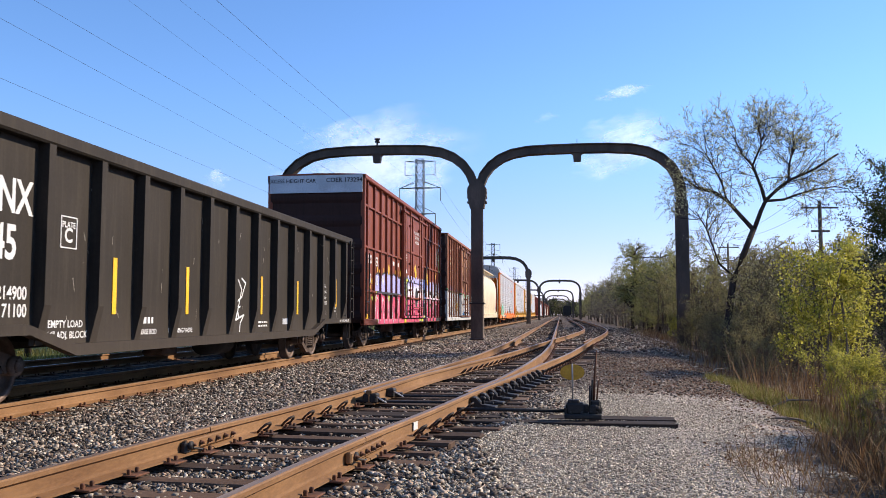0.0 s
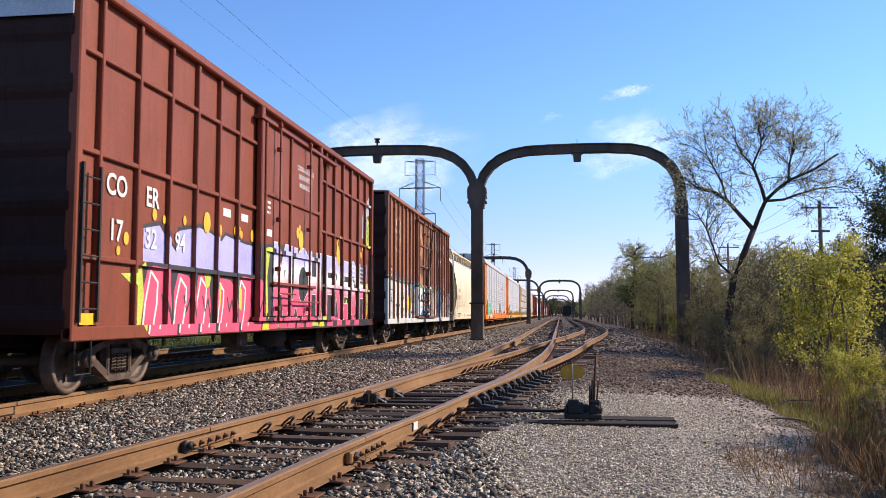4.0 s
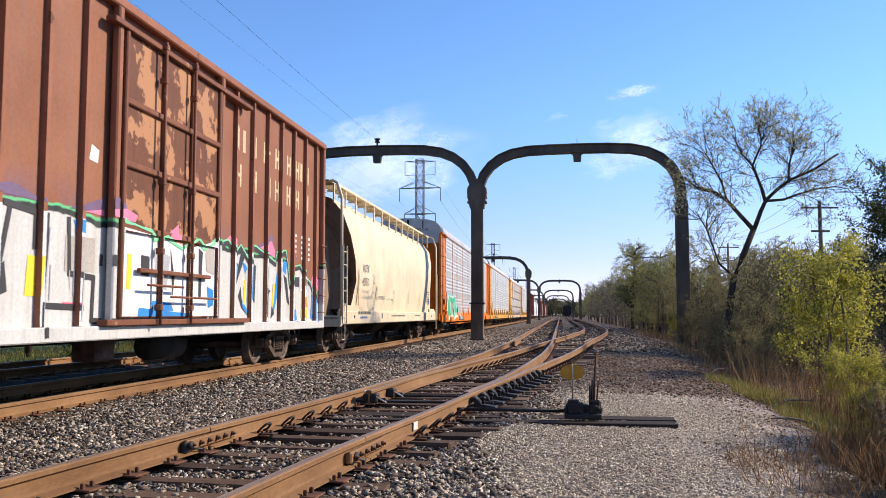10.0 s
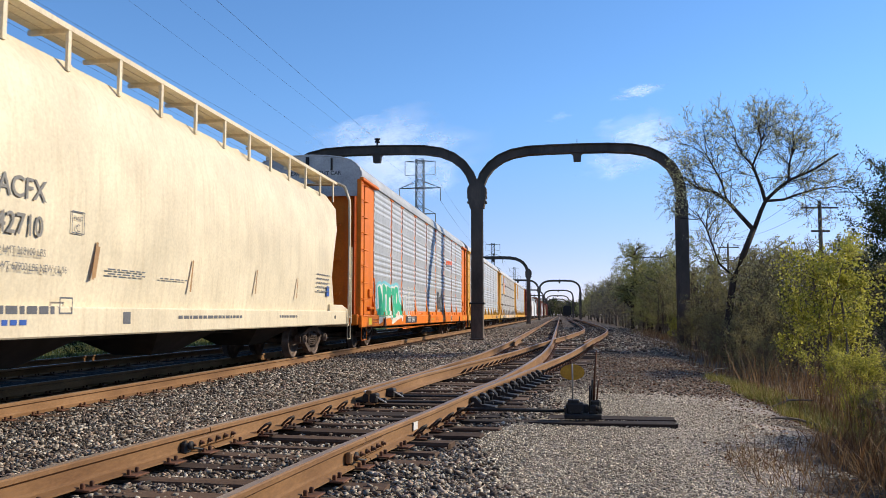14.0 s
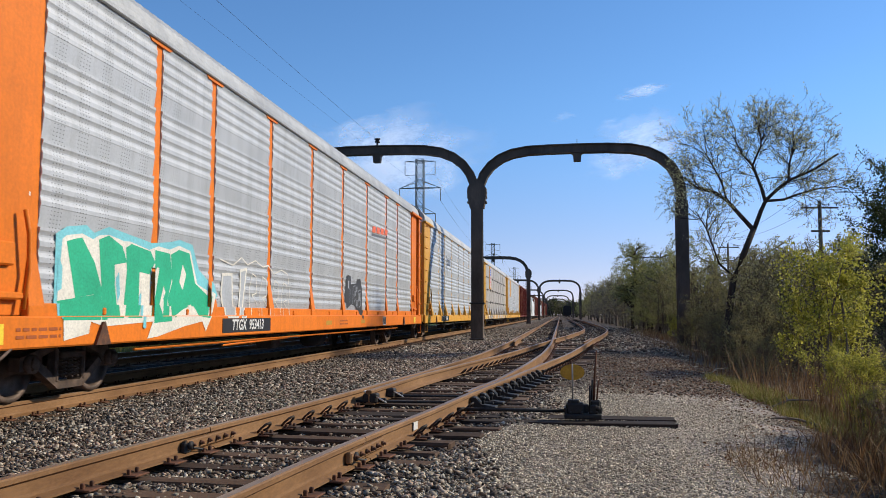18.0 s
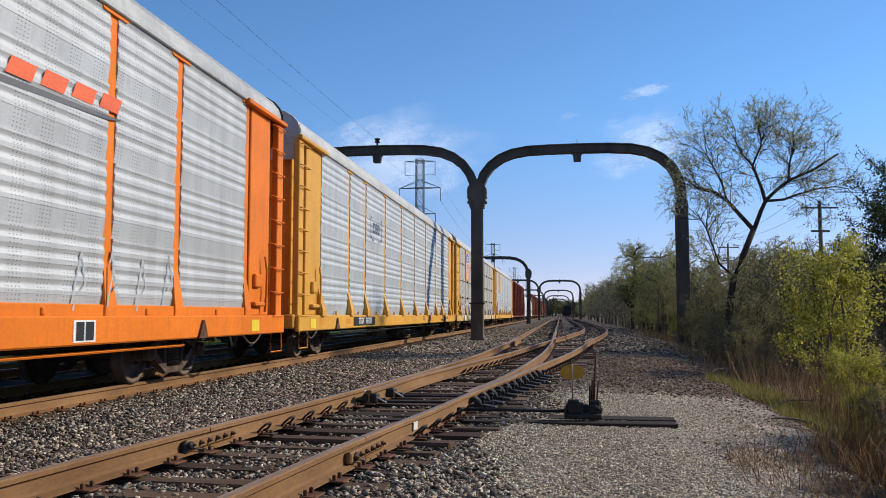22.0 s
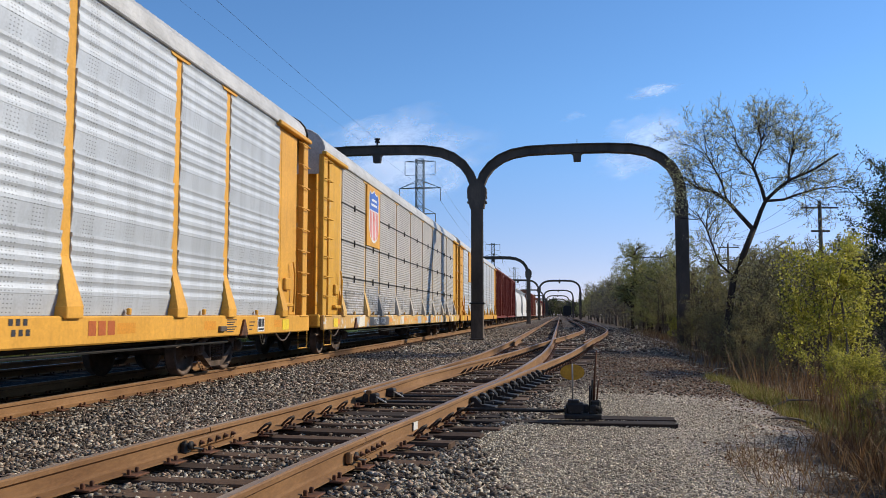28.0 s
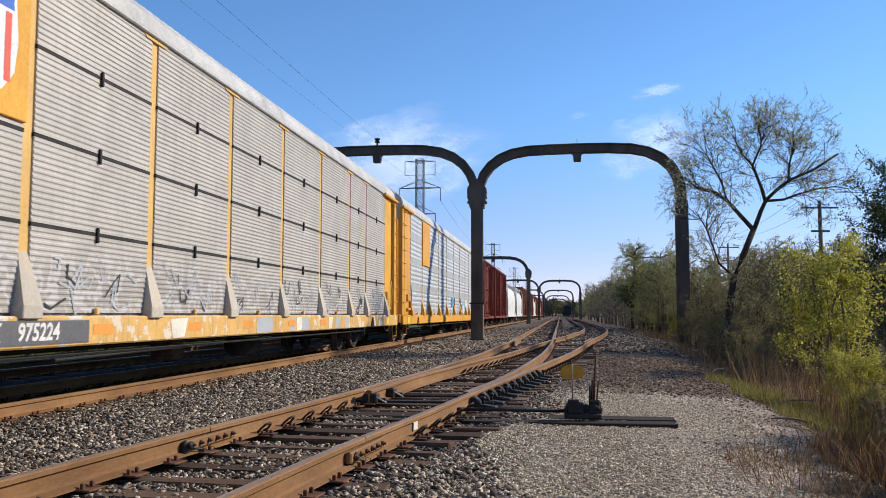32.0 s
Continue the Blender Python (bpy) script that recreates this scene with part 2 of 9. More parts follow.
# ---- ground ----
def ground_material(nt, p):
    v = coords(nt)
    vor = node(nt, "ShaderNodeTexVoronoi", Scale=22.0, Randomness=1.0)
    nt.links.new(v, vor.inputs["Vector"])
    sep = nt.nodes.new("ShaderNodeSeparateColor")
    nt.links.new(vor.outputs["Color"], sep.inputs[0])
    stones = ramp(nt, sep.outputs[0], [(0.0, (0.1, 0.088, 0.078)), (0.45, (0.24, 0.205, 0.18)), (1.0, (0.48, 0.4, 0.34))])
    gaps = ramp(nt, vor.outputs["Distance"], [(0.2, (1, 1, 1)), (0.62, (0.09, 0.082, 0.075))])
    c = mixc(nt, 0.8, stones, gaps, "MULTIPLY")
    broad = noise_tex(nt, v, 0.35, 6, 0.65)
    earth = ramp(nt, noise_tex(nt, v, 3.0, 6), [(0.3, (0.05, 0.036, 0.025)), (0.7, (0.16, 0.115, 0.075))])
    sx = nt.nodes.new("ShaderNodeSeparateXYZ")
    nt.links.new(v, sx.inputs[0])
    bank = nt.nodes.new("ShaderNodeMapRange")
    bank.inputs["From Min"].default_value, bank.inputs["From Max"].default_value = 1.85, 2.45
    near_edge = calc(nt, "MULTIPLY", calc(nt, "MINIMUM", 3.2, calc(nt, "MAXIMUM", calc(nt, "SUBTRACT", 9.0, sx.outputs["Y"]), 0.0)), 0.3)
    reach = calc(nt, "SUBTRACT", calc(nt, "ADD", sx.outputs["X"], near_edge), calc(nt, "MULTIPLY", calc(nt, "MINIMUM", sx.outputs["Y"], 60.0), 0.055))
    nt.links.new(calc(nt, "ADD", reach, calc(nt, "MULTIPLY", calc(nt, "SUBTRACT", noise_tex(nt, v, 1.6, 5), 0.5), 1.4)), bank.inputs["Value"])
    f = nt.nodes.new("ShaderNodeMath")
    f.operation = "MULTIPLY_ADD"
    nt.links.new(bank.outputs[0], f.inputs[0])
    f.inputs[1].default_value = 1.3
    nt.links.new(ramp(nt, broad, [(0.5, (0, 0, 0)), (0.8, (0.25, 0.25, 0.25))]), f.inputs[2])
    c = mixc(nt, f.outputs[0], c, earth)
    fine_v = node(nt, "ShaderNodeTexVoronoi", Scale=75.0, Randomness=1.0)
    nt.links.new(v, fine_v.inputs["Vector"])
    fsep = nt.nodes.new("ShaderNodeSeparateColor")
    nt.links.new(fine_v.outputs["Color"], fsep.inputs[0])
    grit = mixc(nt, 0.7, ramp(nt, fsep.outputs[0], [(0.0, (0.24, 0.198, 0.16)), (0.5, (0.52, 0.435, 0.355)), (1.0, (0.78, 0.66, 0.55))]),
                ramp(nt, fine_v.outputs["Distance"], [(0.3, (1, 1, 1)), (0.8, (0.4, 0.37, 0.35))]), "MULTIPLY")
    pad_x, pad_y = nt.nodes.new("ShaderNodeMapRange"), nt.nodes.new("ShaderNodeMapRange")
    pad_x.inputs["From Min"].default_value, pad_x.inputs["From Max"].default_value = -1.3, -1.0
    wob = calc(nt, "MULTIPLY", calc(nt, "SUBTRACT", noise_tex(nt, v, 1.6, 6), 0.5), 2.4)
    nt.links.new(calc(nt, "ADD", wob, calc(nt, "SUBTRACT", sx.outputs["X"], calc(nt, "MULTIPLY", sx.outputs["Y"], 0.12))), pad_x.inputs["Value"])
    pad_y.inputs["From Min"].default_value, pad_y.inputs["From Max"].default_value = 13.9, 13.3
    nt.links.new(calc(nt, "ADD", wob, sx.outputs["Y"]), pad_y.inputs["Value"])
    pad = calc(nt, "MULTIPLY", calc(nt, "MULTIPLY", pad_x.outputs[0], pad_y.outputs[0]), calc(nt, "SUBTRACT", 1.0, calc(nt, "MINIMUM", f.outputs[0], 1.0)))
    c = mixc(nt, pad, c, grit)
    trod = mixc(nt, noise_tex(nt, v, 1.7, 6, 0.7), (0.09, 0.062, 0.042), (0.27, 0.195, 0.135))
    beyond = calc(nt, "MULTIPLY", pad_x.outputs[0], calc(nt, "SUBTRACT", 1.0, pad_y.outputs[0]))
    c = mixc(nt, calc(nt, "MULTIPLY", beyond, ramp(nt, noise_tex(nt, v, 0.6, 4), [(0.3, (0.45, 0.45, 0.45)), (0.6, (0.95, 0.95, 0.95))])), c, trod)
    yard = nt.nodes.new("ShaderNodeMapRange")
    yard.inputs["From Min"].default_value, yard.inputs["From Max"].default_value = -5.0, -3.9
    nt.links.new(sx.outputs["X"], yard.inputs["Value"])
    crib = nt.nodes.new("ShaderNodeMapRange")
    crib.inputs["From Min"].default_value, crib.inputs["From Max"].default_value = 0.9, 0.3
    nt.links.new(calc(nt, "SUBTRACT", sx.outputs["X"], calc(nt, "MULTIPLY", sx.outputs["Y"], 0.045)), crib.inputs["Value"])
    dirt = mixc(nt, noise_tex(nt, v, 2.2, 5), (0.05, 0.034, 0.022), (0.15, 0.098, 0.06))
    c = mixc(nt, calc(nt, "MULTIPLY", calc(nt, "MULTIPLY", yard.outputs[0], crib.outputs[0]), 0.6), c, dirt)
    left = nt.nodes.new("ShaderNodeMapRange")
    left.inputs["From Min"].default_value, left.inputs["From Max"].default_value = -14.0, -15.5
    nt.links.new(sx.outputs["X"], left.inputs["Value"])
    c = mixc(nt, left.outputs[0], c, (0.1, 0.13, 0.03))
    # shade beneath the train is painted into the ballast, far track included
    shade_near = nt.nodes.new("ShaderNodeMapRange")
    shade_near.inputs["From Min"].default_value, shade_near.inputs["From Max"].default_value = -5.9, -6.6
    nt.links.new(sx.outputs["X"], shade_near.inputs["Value"])
    shade_far = nt.nodes.new("ShaderNodeMapRange")
    shade_far.inputs["From Min"].default_value, shade_far.inputs["From Max"].default_value = -13.4, -12.6
    nt.links.new(sx.outputs["X"], shade_far.inputs["Value"])
    c = mixc(nt, calc(nt, "MULTIPLY", shade_near.outputs[0], shade_far.outputs[0]), c, mixc(nt, 1.0, c, (0.1, 0.09, 0.085), "MULTIPLY"))
    nt.links.new(c, p.inputs["Base Color"])
    p.inputs["Roughness"].default_value = 0.95
    p.inputs["Specular IOR Level"].default_value = 0.2
    inv = nt.nodes.new("ShaderNodeMath")
    inv.operation = "MULTIPLY"
    inv.inputs[1].default_value = -1.0
    nt.links.new(vor.outputs["Distance"], inv.inputs[0])
    bump(nt, p, inv.outputs[0], 1.0, 0.04)


M_GROUND = mat("ballast_ground", ground_material)


def build_ground():
    xs = [-2500, -800, -300, -120, -60, -40, -30, -22, -18] + [-15 + 0.3 * i for i in range(94)] + [14, 16, 20, 26, 34, 44, 60, 120, 300, 800, 2500]
    ys = [-400, -100, -30, -10] + [-4 + 0.4 * i for i in range(90)] + [33 + 1.5 * i for i in range(70)] + [142, 160, 190, 230, 300, 400, 600, 900, 1500, 2600, 4800]
    rnd = random.Random(5)
    v = []
    for y in ys:
        for x in xs:
            z = ground_z(x, y)
            if -16 < x < 13 and y < 140:
                z += rnd.uniform(-0.006, 0.006) if y < 16 else rnd.uniform(-0.016, 0.016)
            v.append((x, y, z))
    n = len(xs)
    m = Mesh()
    m.add(v, [(j * n + i, j * n + i + 1, (j + 1) * n + i + 1, (j + 1) * n + i) for j in range(len(ys) - 1) for i in range(n - 1)], True)
    tagged(part("ground", m, M_GROUND), "grey ballast and gravel ground with an earth bank", "ground", kind="structure")


build_ground()

# ---- tracks ----
RAIL_FOOT = [(-0.075, 0.0), (0.075, 0.0), (0.075, 0.012), (0.012, 0.03), (0.009, 0.05), (0.009, 0.125), (0.036, 0.14), (0.037, 0.168),
             (0.028, 0.1785), (-0.028, 0.1785), (-0.037, 0.168), (-0.036, 0.14), (-0.009, 0.125), (-0.009, 0.05), (-0.012, 0.03), (-0.075, 0.012)]


def rail_mesh(xfun, y0, y1, z, step=1.0, head=True):
    """A rail that follows xfun(y)."""
    n = max(2, int((y1 - y0) / step) + 1)
    ys = [y0 + (y1 - y0) * i / (n - 1) for i in range(n)]

    def at(i, a, b):
        y = ys[i]
        s = (xfun(y + 0.05) - xfun(y - 0.05)) / 0.1
        k = 1 / math.sqrt(1 + s * s)
        return (xfun(y) + a * k, y - a * s * k, z + b)
    m = Mesh()
    m.prism(RAIL_FOOT, {"n": n, "at": at})
    k = len(RAIL_FOOT)
    for i in range(n - 1):
        for j in (8, 9, 10, 7):
            m.m[i * k + j] = 1 if j in (8, 9) else 0
    return m


def tie_mesh(rnd, half):
    m = Mesh()
    w = rnd.uniform(0.085, 0.118)
    m.cbox(-half, half, -w, w, -0.17, 0.0, 0.014)
    m.v = [(x, y + rnd.uniform(-0.007, 0.007), z + rnd.uniform(-0.014, 0.006)) for x, y, z in m.v]
    return m


def plate_mesh():
    """Tie plate with spikes, under a rail along y."""
    m = Mesh()
    m.cbox(-0.18, 0.18, -0.09, 0.09, 0.0, 0.014, 0.004)
    for x, y in ((-0.1, -0.05), (0.1, 0.05), (0.1, -0.05), (-0.15, 0.05)):
        m.cbox(x - 0.014, x + 0.014, y - 0.012, y + 0.012, 0.01, 0.05, 0.005)
    return m


PLATE = plate_mesh().data("tie_plate", M_PLATE)
RND = random.Random(11)
TIES = [tie_mesh(RND, 1.3).data("tie", M_TIE) for _ in range(6)]


def straight_track(name, cx, z, y0, near, far, label):
    t = thing(name, label, "railway track", kind="structure")
    for s in (-1, 1):
        part("rail", rail_mesh(lambda y: cx + s * HALF, -150, 900, z, 50), [M_RAIL, M_POLISHED if cx < -9 else M_HEAD], t)
    y, rest = y0, Mesh()
    for k in range(290):
        rest.box(cx - 1.3, cx + 1.3, y0 - 0.52 * k - 0.63, y0 - 0.52 * k - 0.41, z - 0.17, z)
    while y < far:
        if y < near:
            part("tie", RND.choice(TIES), M_TIE, t, at=pose(cx + RND.uniform(-0.04, 0.04), y, z - 0.012 + RND.uniform(-0.006, 0.004), 0, 0, RND.uniform(-1.5, 1.5)))
            for s in (-1, 1):
                part("tie_plate", PLATE, M_PLATE, t, at=pose(cx + s * HALF, y, z - 0.01))
        else:
            rest.box(cx - 1.3, cx + 1.3, y - 0.11, y + 0.11, z - 0.17, z)
        y += 0.52
    tagged(part("far_ties", rest, M_TIE, t), kind="stuff")
    return t


straight_track("train_track", TRAIN_X, TIE_1, 3.0, 46, 260, "straight railway track with rusty rails on wooden ties")
straight_track("far_side_track", BEYOND_X, TIE_1, 5.0, 24, 160, "parallel railway track in the shade behind the train")


# ---- turnout ----
# darker tie wood for the head blocks, painting in the shadow on their fronts
M_SHADED_TIE = varied("shaded_tie_wood", (0.025, 0.018, 0.014), (0.05, 0.034, 0.025), (0.08, 0.055, 0.04), 0.85, "object", 25, 0.5)
RAIL2 = TIE_2
turnout = thing("turnout_track", "rusty railway turnout on dark wooden ties", "railway track", kind="structure")


def near_gap(y):
    """Opening of the left switch point at its tip."""
    return 0.13 * max(0.0, min(1.0, (15.5 - y) / 5.0))


part("stock_rail", rail_mesh(lambda y: lead_x(y) - HALF, -40, 7.02, RAIL2, 0.6), [M_RAIL, M_HEAD], turnout)
part("stock_rail", rail_mesh(lambda y: lead_x(y) - HALF, 7.035, 60, RAIL2, 0.6), [M_RAIL, M_HEAD], turnout)
part("stock_rail", rail_mesh(lambda y: siding_x(y) + HALF, -40, 6.62, RAIL2, 0.6), [M_RAIL, M_HEAD], turnout)
part("stock_rail", rail_mesh(lambda y: siding_x(y) + HALF, 6.635, 110, RAIL2, 0.6), [M_RAIL, M_HEAD], turnout)
part("switch_point", rail_mesh(lambda y: max(siding_x(y) - HALF, lead_x(y) - HALF + 0.078 + near_gap(y)), 10.6, 20, RAIL2 + 0.004, 0.5), [M_RAIL, M_HEAD], turnout)
part("switch_point", rail_mesh(lambda y: min(lead_x(y) + HALF, siding_x(y) + HALF - 0.078), 10.6, 20, RAIL2 + 0.004, 0.5), [M_RAIL, M_HEAD], turnout)
part("closure_rail", rail_mesh(lambda y: siding_x(y) - HALF, 20.0, 110, RAIL2 + 0.004, 0.7), [M_RAIL, M_HEAD], turnout)
part("closure_rail", rail_mesh(lambda y: lead_x(y) + HALF, 20.0, 60, RAIL2 + 0.004, 0.7), [M_RAIL, M_HEAD], turnout)
for s in (-1, 1):
    part("rail", rail_mesh(lambda y: -1.07 + s * HALF, 60, 900, RAIL2, 60), [M_RAIL, M_HEAD], turnout)
    part("rail", rail_mesh(lambda y: 2.6 + s * HALF, 110, 900, RAIL2, 60), [M_RAIL, M_HEAD], turnout)
part("guard_rail", rail_mesh(lambda y: lead_x(y) - HALF + 0.13 + 0.02 * abs(y - 33), 30.5, 35.5, RAIL2, 0.5), [M_RAIL, M_HEAD], turnout)
part("guard_rail", rail_mesh(lambda y: siding_x(y) + HALF - 0.13 - 0.02 * abs(y - 33), 30.5, 35.5, RAIL2, 0.5), [M_RAIL, M_HEAD], turnout)
part("wing_rail", rail_mesh(lambda y: lead_x(y) + HALF + 0.09 + 0.03 * max(0, 33.5 - y) * 0, 33.6, 36.0, RAIL2, 0.5), [M_RAIL, M_HEAD], turnout)

y, k, rest = 1.2, 0, Mesh()
for k in range(80):
    yy = 0.7 - 0.515 * k
    rest.box(lead_x(yy) - 1.3, lead_x(yy) + 1.3, yy - 0.11, yy + 0.11, RAIL2 - 0.2, RAIL2 - 0.045)
k = 0
while y < 200:
    a, b = lead_x(y) - 1.3, siding_x(y) + 1.3
    heading = math.degrees(math.atan((siding_x(y + 0.5) + lead_x(y + 0.5) - siding_x(y - 0.5) - lead_x(y - 0.5)) / 2))
    spans = [(a, b)] if y < 38 else [(lead_x(y) - 1.3, lead_x(y) + 1.3), (siding_x(y) - 1.3, siding_x(y) + 1.3)]
    if y > 45 and k % 2 and y > 90:
        spans = []
    head_block = abs(y - 9.47) < 0.26 or abs(y - 9.99) < 0.26
    for a, b in spans:
        half, mid = (b - a) / 2, (a + b) / 2
        if y < 36:
            m = tie_mesh(RND, half + RND.uniform(-0.12, 0.16) if not head_block else half + 0.95)
            mx = mid + (0.96 if head_block else RND.uniform(-0.1, 0.1))
            dz = -0.02 if head_block else 0.0 if y > 7.4 else -0.012
            part("tie", m, M_SHADED_TIE if head_block else M_TIE, turnout, at=pose(mx, y + (0.1 if head_block else 0), RAIL2 - 0.012 + dz + RND.uniform(-0.014, 0.004), RND.uniform(-2.5, 2.5), RND.uniform(-0.3, 0.3), -heading * (0.3 if head_block else 0.8) + RND.uniform(-2.0, 2.0)))
        else:
            rest.box(a, b, y - 0.11, y + 0.11, RAIL2 - 0.2, RAIL2 - 0.045)
    if y < 36:
        for x in (lead_x(y) - HALF, siding_x(y) + HALF) + ((siding_x(y) - HALF, lead_x(y) + HALF) if y > 20 else ()):
            part("tie_plate", PLATE, M_PLATE, turnout, at=pose(x, y, RAIL2 - 0.01, 0, 0, -heading))
    y += 0.515
    k += 1
tagged(part("far_ties", rest, M_TIE, turnout), kind="stuff")


M_CLIP = worn("rusty_black_clip", (0.02, 0.016, 0.013), (0.045, 0.03, 0.022), (0.11, 0.055, 0.032), 0.75, 0.2, 9, 60, 0.25)


def clip_mesh():
    """Bent spring clip on a plate."""
    m = Mesh()
    m.rod([(0.05, -0.05, 0.025), (0.085, -0.065, 0.06), (0.13, -0.05, 0.1), (0.155, 0.0, 0.112), (0.135, 0.05, 0.09), (0.1, 0.06, 0.05), (0.06, 0.04, 0.028)], 0.012, 6)
    m.cbox(0.03, 0.21, -0.06, 0.06, 0.0, 0.016, 0.005)
    m.cbox(0.15, 0.18, -0.018, 0.018, 0.012, 0.045, 0.006)
    return m.data("rail_clip", M_CLIP)


def brace_mesh():
    """Cast rail brace with a bolt."""
    m = Mesh()
    m.along("y", [(0.03, 0.0), (0.3, 0.0), (0.3, 0.03), (0.16, 0.05), (0.09, 0.13), (0.035, 0.135)], -0.07, 0.07)
    m.rod([(0.17, 0, 0.04), (0.17, 0, 0.14)], 0.02, 6)
    m.disc((0.17, 0, 0.12), (0, 0, 1), 0.038, 0.03, 6)
    m.cbox(0.22, 0.34, -0.09, 0.09, 0.0, 0.03, 0.008)
    return m.data("rail_brace", M_BLACK)


CLIP, BRACE = clip_mesh(), brace_mesh()
y = 1.2
while y < 31:
    if y > 7.6:
        if y < 10.2:
            part("rail_clip", CLIP, M_BLACK, turnout, at=pose(siding_x(y) + HALF, y, RAIL2, 0, 0, -5))
            part("rail_clip", CLIP, M_BLACK, turnout, at=pose(lead_x(y) - HALF, y, RAIL2, 0, 0, -5))
        elif y < 15.8:
            part("rail_brace", BRACE, M_BLACK, turnout, at=pose(siding_x(y) + HALF, y, RAIL2, 0, 0, -6))
            part("rail_brace", BRACE, M_BLACK, turnout, at=pose(lead_x(y) - HALF, y, RAIL2, 0, 0, 176))
        else:
            part("rail_clip", CLIP, M_BLACK, turnout, at=pose(siding_x(y) + HALF, y, RAIL2, 0, 0, -7))
            part("rail_clip", CLIP, M_BLACK, turnout, at=pose(lead_x(y) + HALF - 0.02, y, RAIL2, 0, 0, 180))
            part("rail_clip", CLIP, M_BLACK, turnout, at=pose(siding_x(y) - HALF, y, RAIL2, 0, 0, 0))
    y += 0.515


def joint_bar(x, y, side):
    m = Mesh()
    m.cbox(min(0, side * 0.05) + side * 0.008, max(0, side * 0.05) + side * 0.008, -0.42, 0.42, 0.035, 0.122, 0.012)
    j = part("joint_bar", m, M_RAIL, turnout, at=pose(x, y, RAIL2, 0, 0, -5))
    for q in range(6):
        b = Mesh()
        yy = -0.35 + 0.14 * q
        b.rod([(side * 0.05, yy, 0.08), (side * 0.095, yy, 0.08)], 0.012, 6)
        b.disc((side * 0.066, yy, 0.08), (1, 0, 0), 0.021, 0.02, 6)
        part("bolt", b, M_PLATE, j)


joint_bar(lead_x(7.03) - HALF, 7.03, 1)
joint_bar(siding_x(6.63) + HALF, 6.63, 1)
for xx, yy in ((lead_x(6.62) - HALF, 6.62), (siding_x(6.2) + HALF, 6.28)):
    m = Mesh()
    m.cbox(0.01, 0.07, -0.05, 0.05, 0.01, 0.115, 0.025)
    m.disc((0.075, 0, 0.08), (1, 0, 0), 0.034, 0.04, 10)
    m.rod([(0.08, 0.06, 0.05), (0.12, 0.14, 0.03), (0.1, 0.24, 0.02)], 0.009, 5)
    part("rail_bond", m, M_BLACK, turnout, "black rail bond clamp", at=pose(xx, yy + 0.02, RAIL2))
m = Mesh()
m.box(0.014, 0.022, -0.07, 0.07, 0.055, 0.135)
part("marker_plate", m, P_SIGN_WHITE, turnout, "small white plate on the rail web", at=pose(siding_x(8.0) + HALF, 8.0, RAIL2, 0, 0, -6))
# switch rods and the bright point clips
for yy in (10.72, 11.5):
    m = Mesh()
    m.cbox(lead_x(yy) - HALF - 0.2, siding_x(yy) + HALF + 0.25, yy - 0.03, yy + 0.03, RAIL2 + 0.02, RAIL2 + 0.05, 0.008)
    part("switch_rod", m, M_BLACK, turnout)
    m = Mesh()
    x0 = lead_x(yy) - HALF + 0.24
    m.rod([(x0 + 0.05, yy - 0.1, RAIL2 + 0.1), (x0 + 0.2, yy - 0.22, RAIL2 + 0.045)], 0.009, 6)
    m.cbox(x0 - 0.12, x0 - 0.03, yy - 0.1, yy + 0.0, RAIL2 + 0.15, RAIL2 + 0.175, 0.01)
    part("point_clip", m, P_SIGN_WHITE, turnout, "bright worn steel clip on the switch point")
    m = Mesh()
    m.cbox(x0 - 0.13, x0 + 0.06, yy - 0.11, yy + 0.06, RAIL2 + 0.02, RAIL2 + 0.14, 0.02)
    m.cbox(x0 + 0.04, x0 + 0.16, yy - 0.05, yy + 0.02, RAIL2 + 0.03, RAIL2 + 0.08, 0.01)
    part("point_lug", m, M_BLACK, turnout)
# connecting rod to the stand
m = Mesh()
m.rod([(siding_x(9.75) + HALF - 0.2, 9.75, RAIL2 + 0.06), (0.2, 9.75, RAIL2 + 0.06)], 0.022, 6)
part("connecting_rod", m, M_BLACK, turnout)


M_STEEL_PALE = plain("dull_pale_steel", (0.3, 0.29, 0.26), 0.5, 0.3)
P_TARGET_OLD = worn("sun_faded_target", (0.36, 0.17, 0.012), (0.52, 0.27, 0.02), (0.62, 0.35, 0.03), 0.6, 0, 6, 40, 0.1)


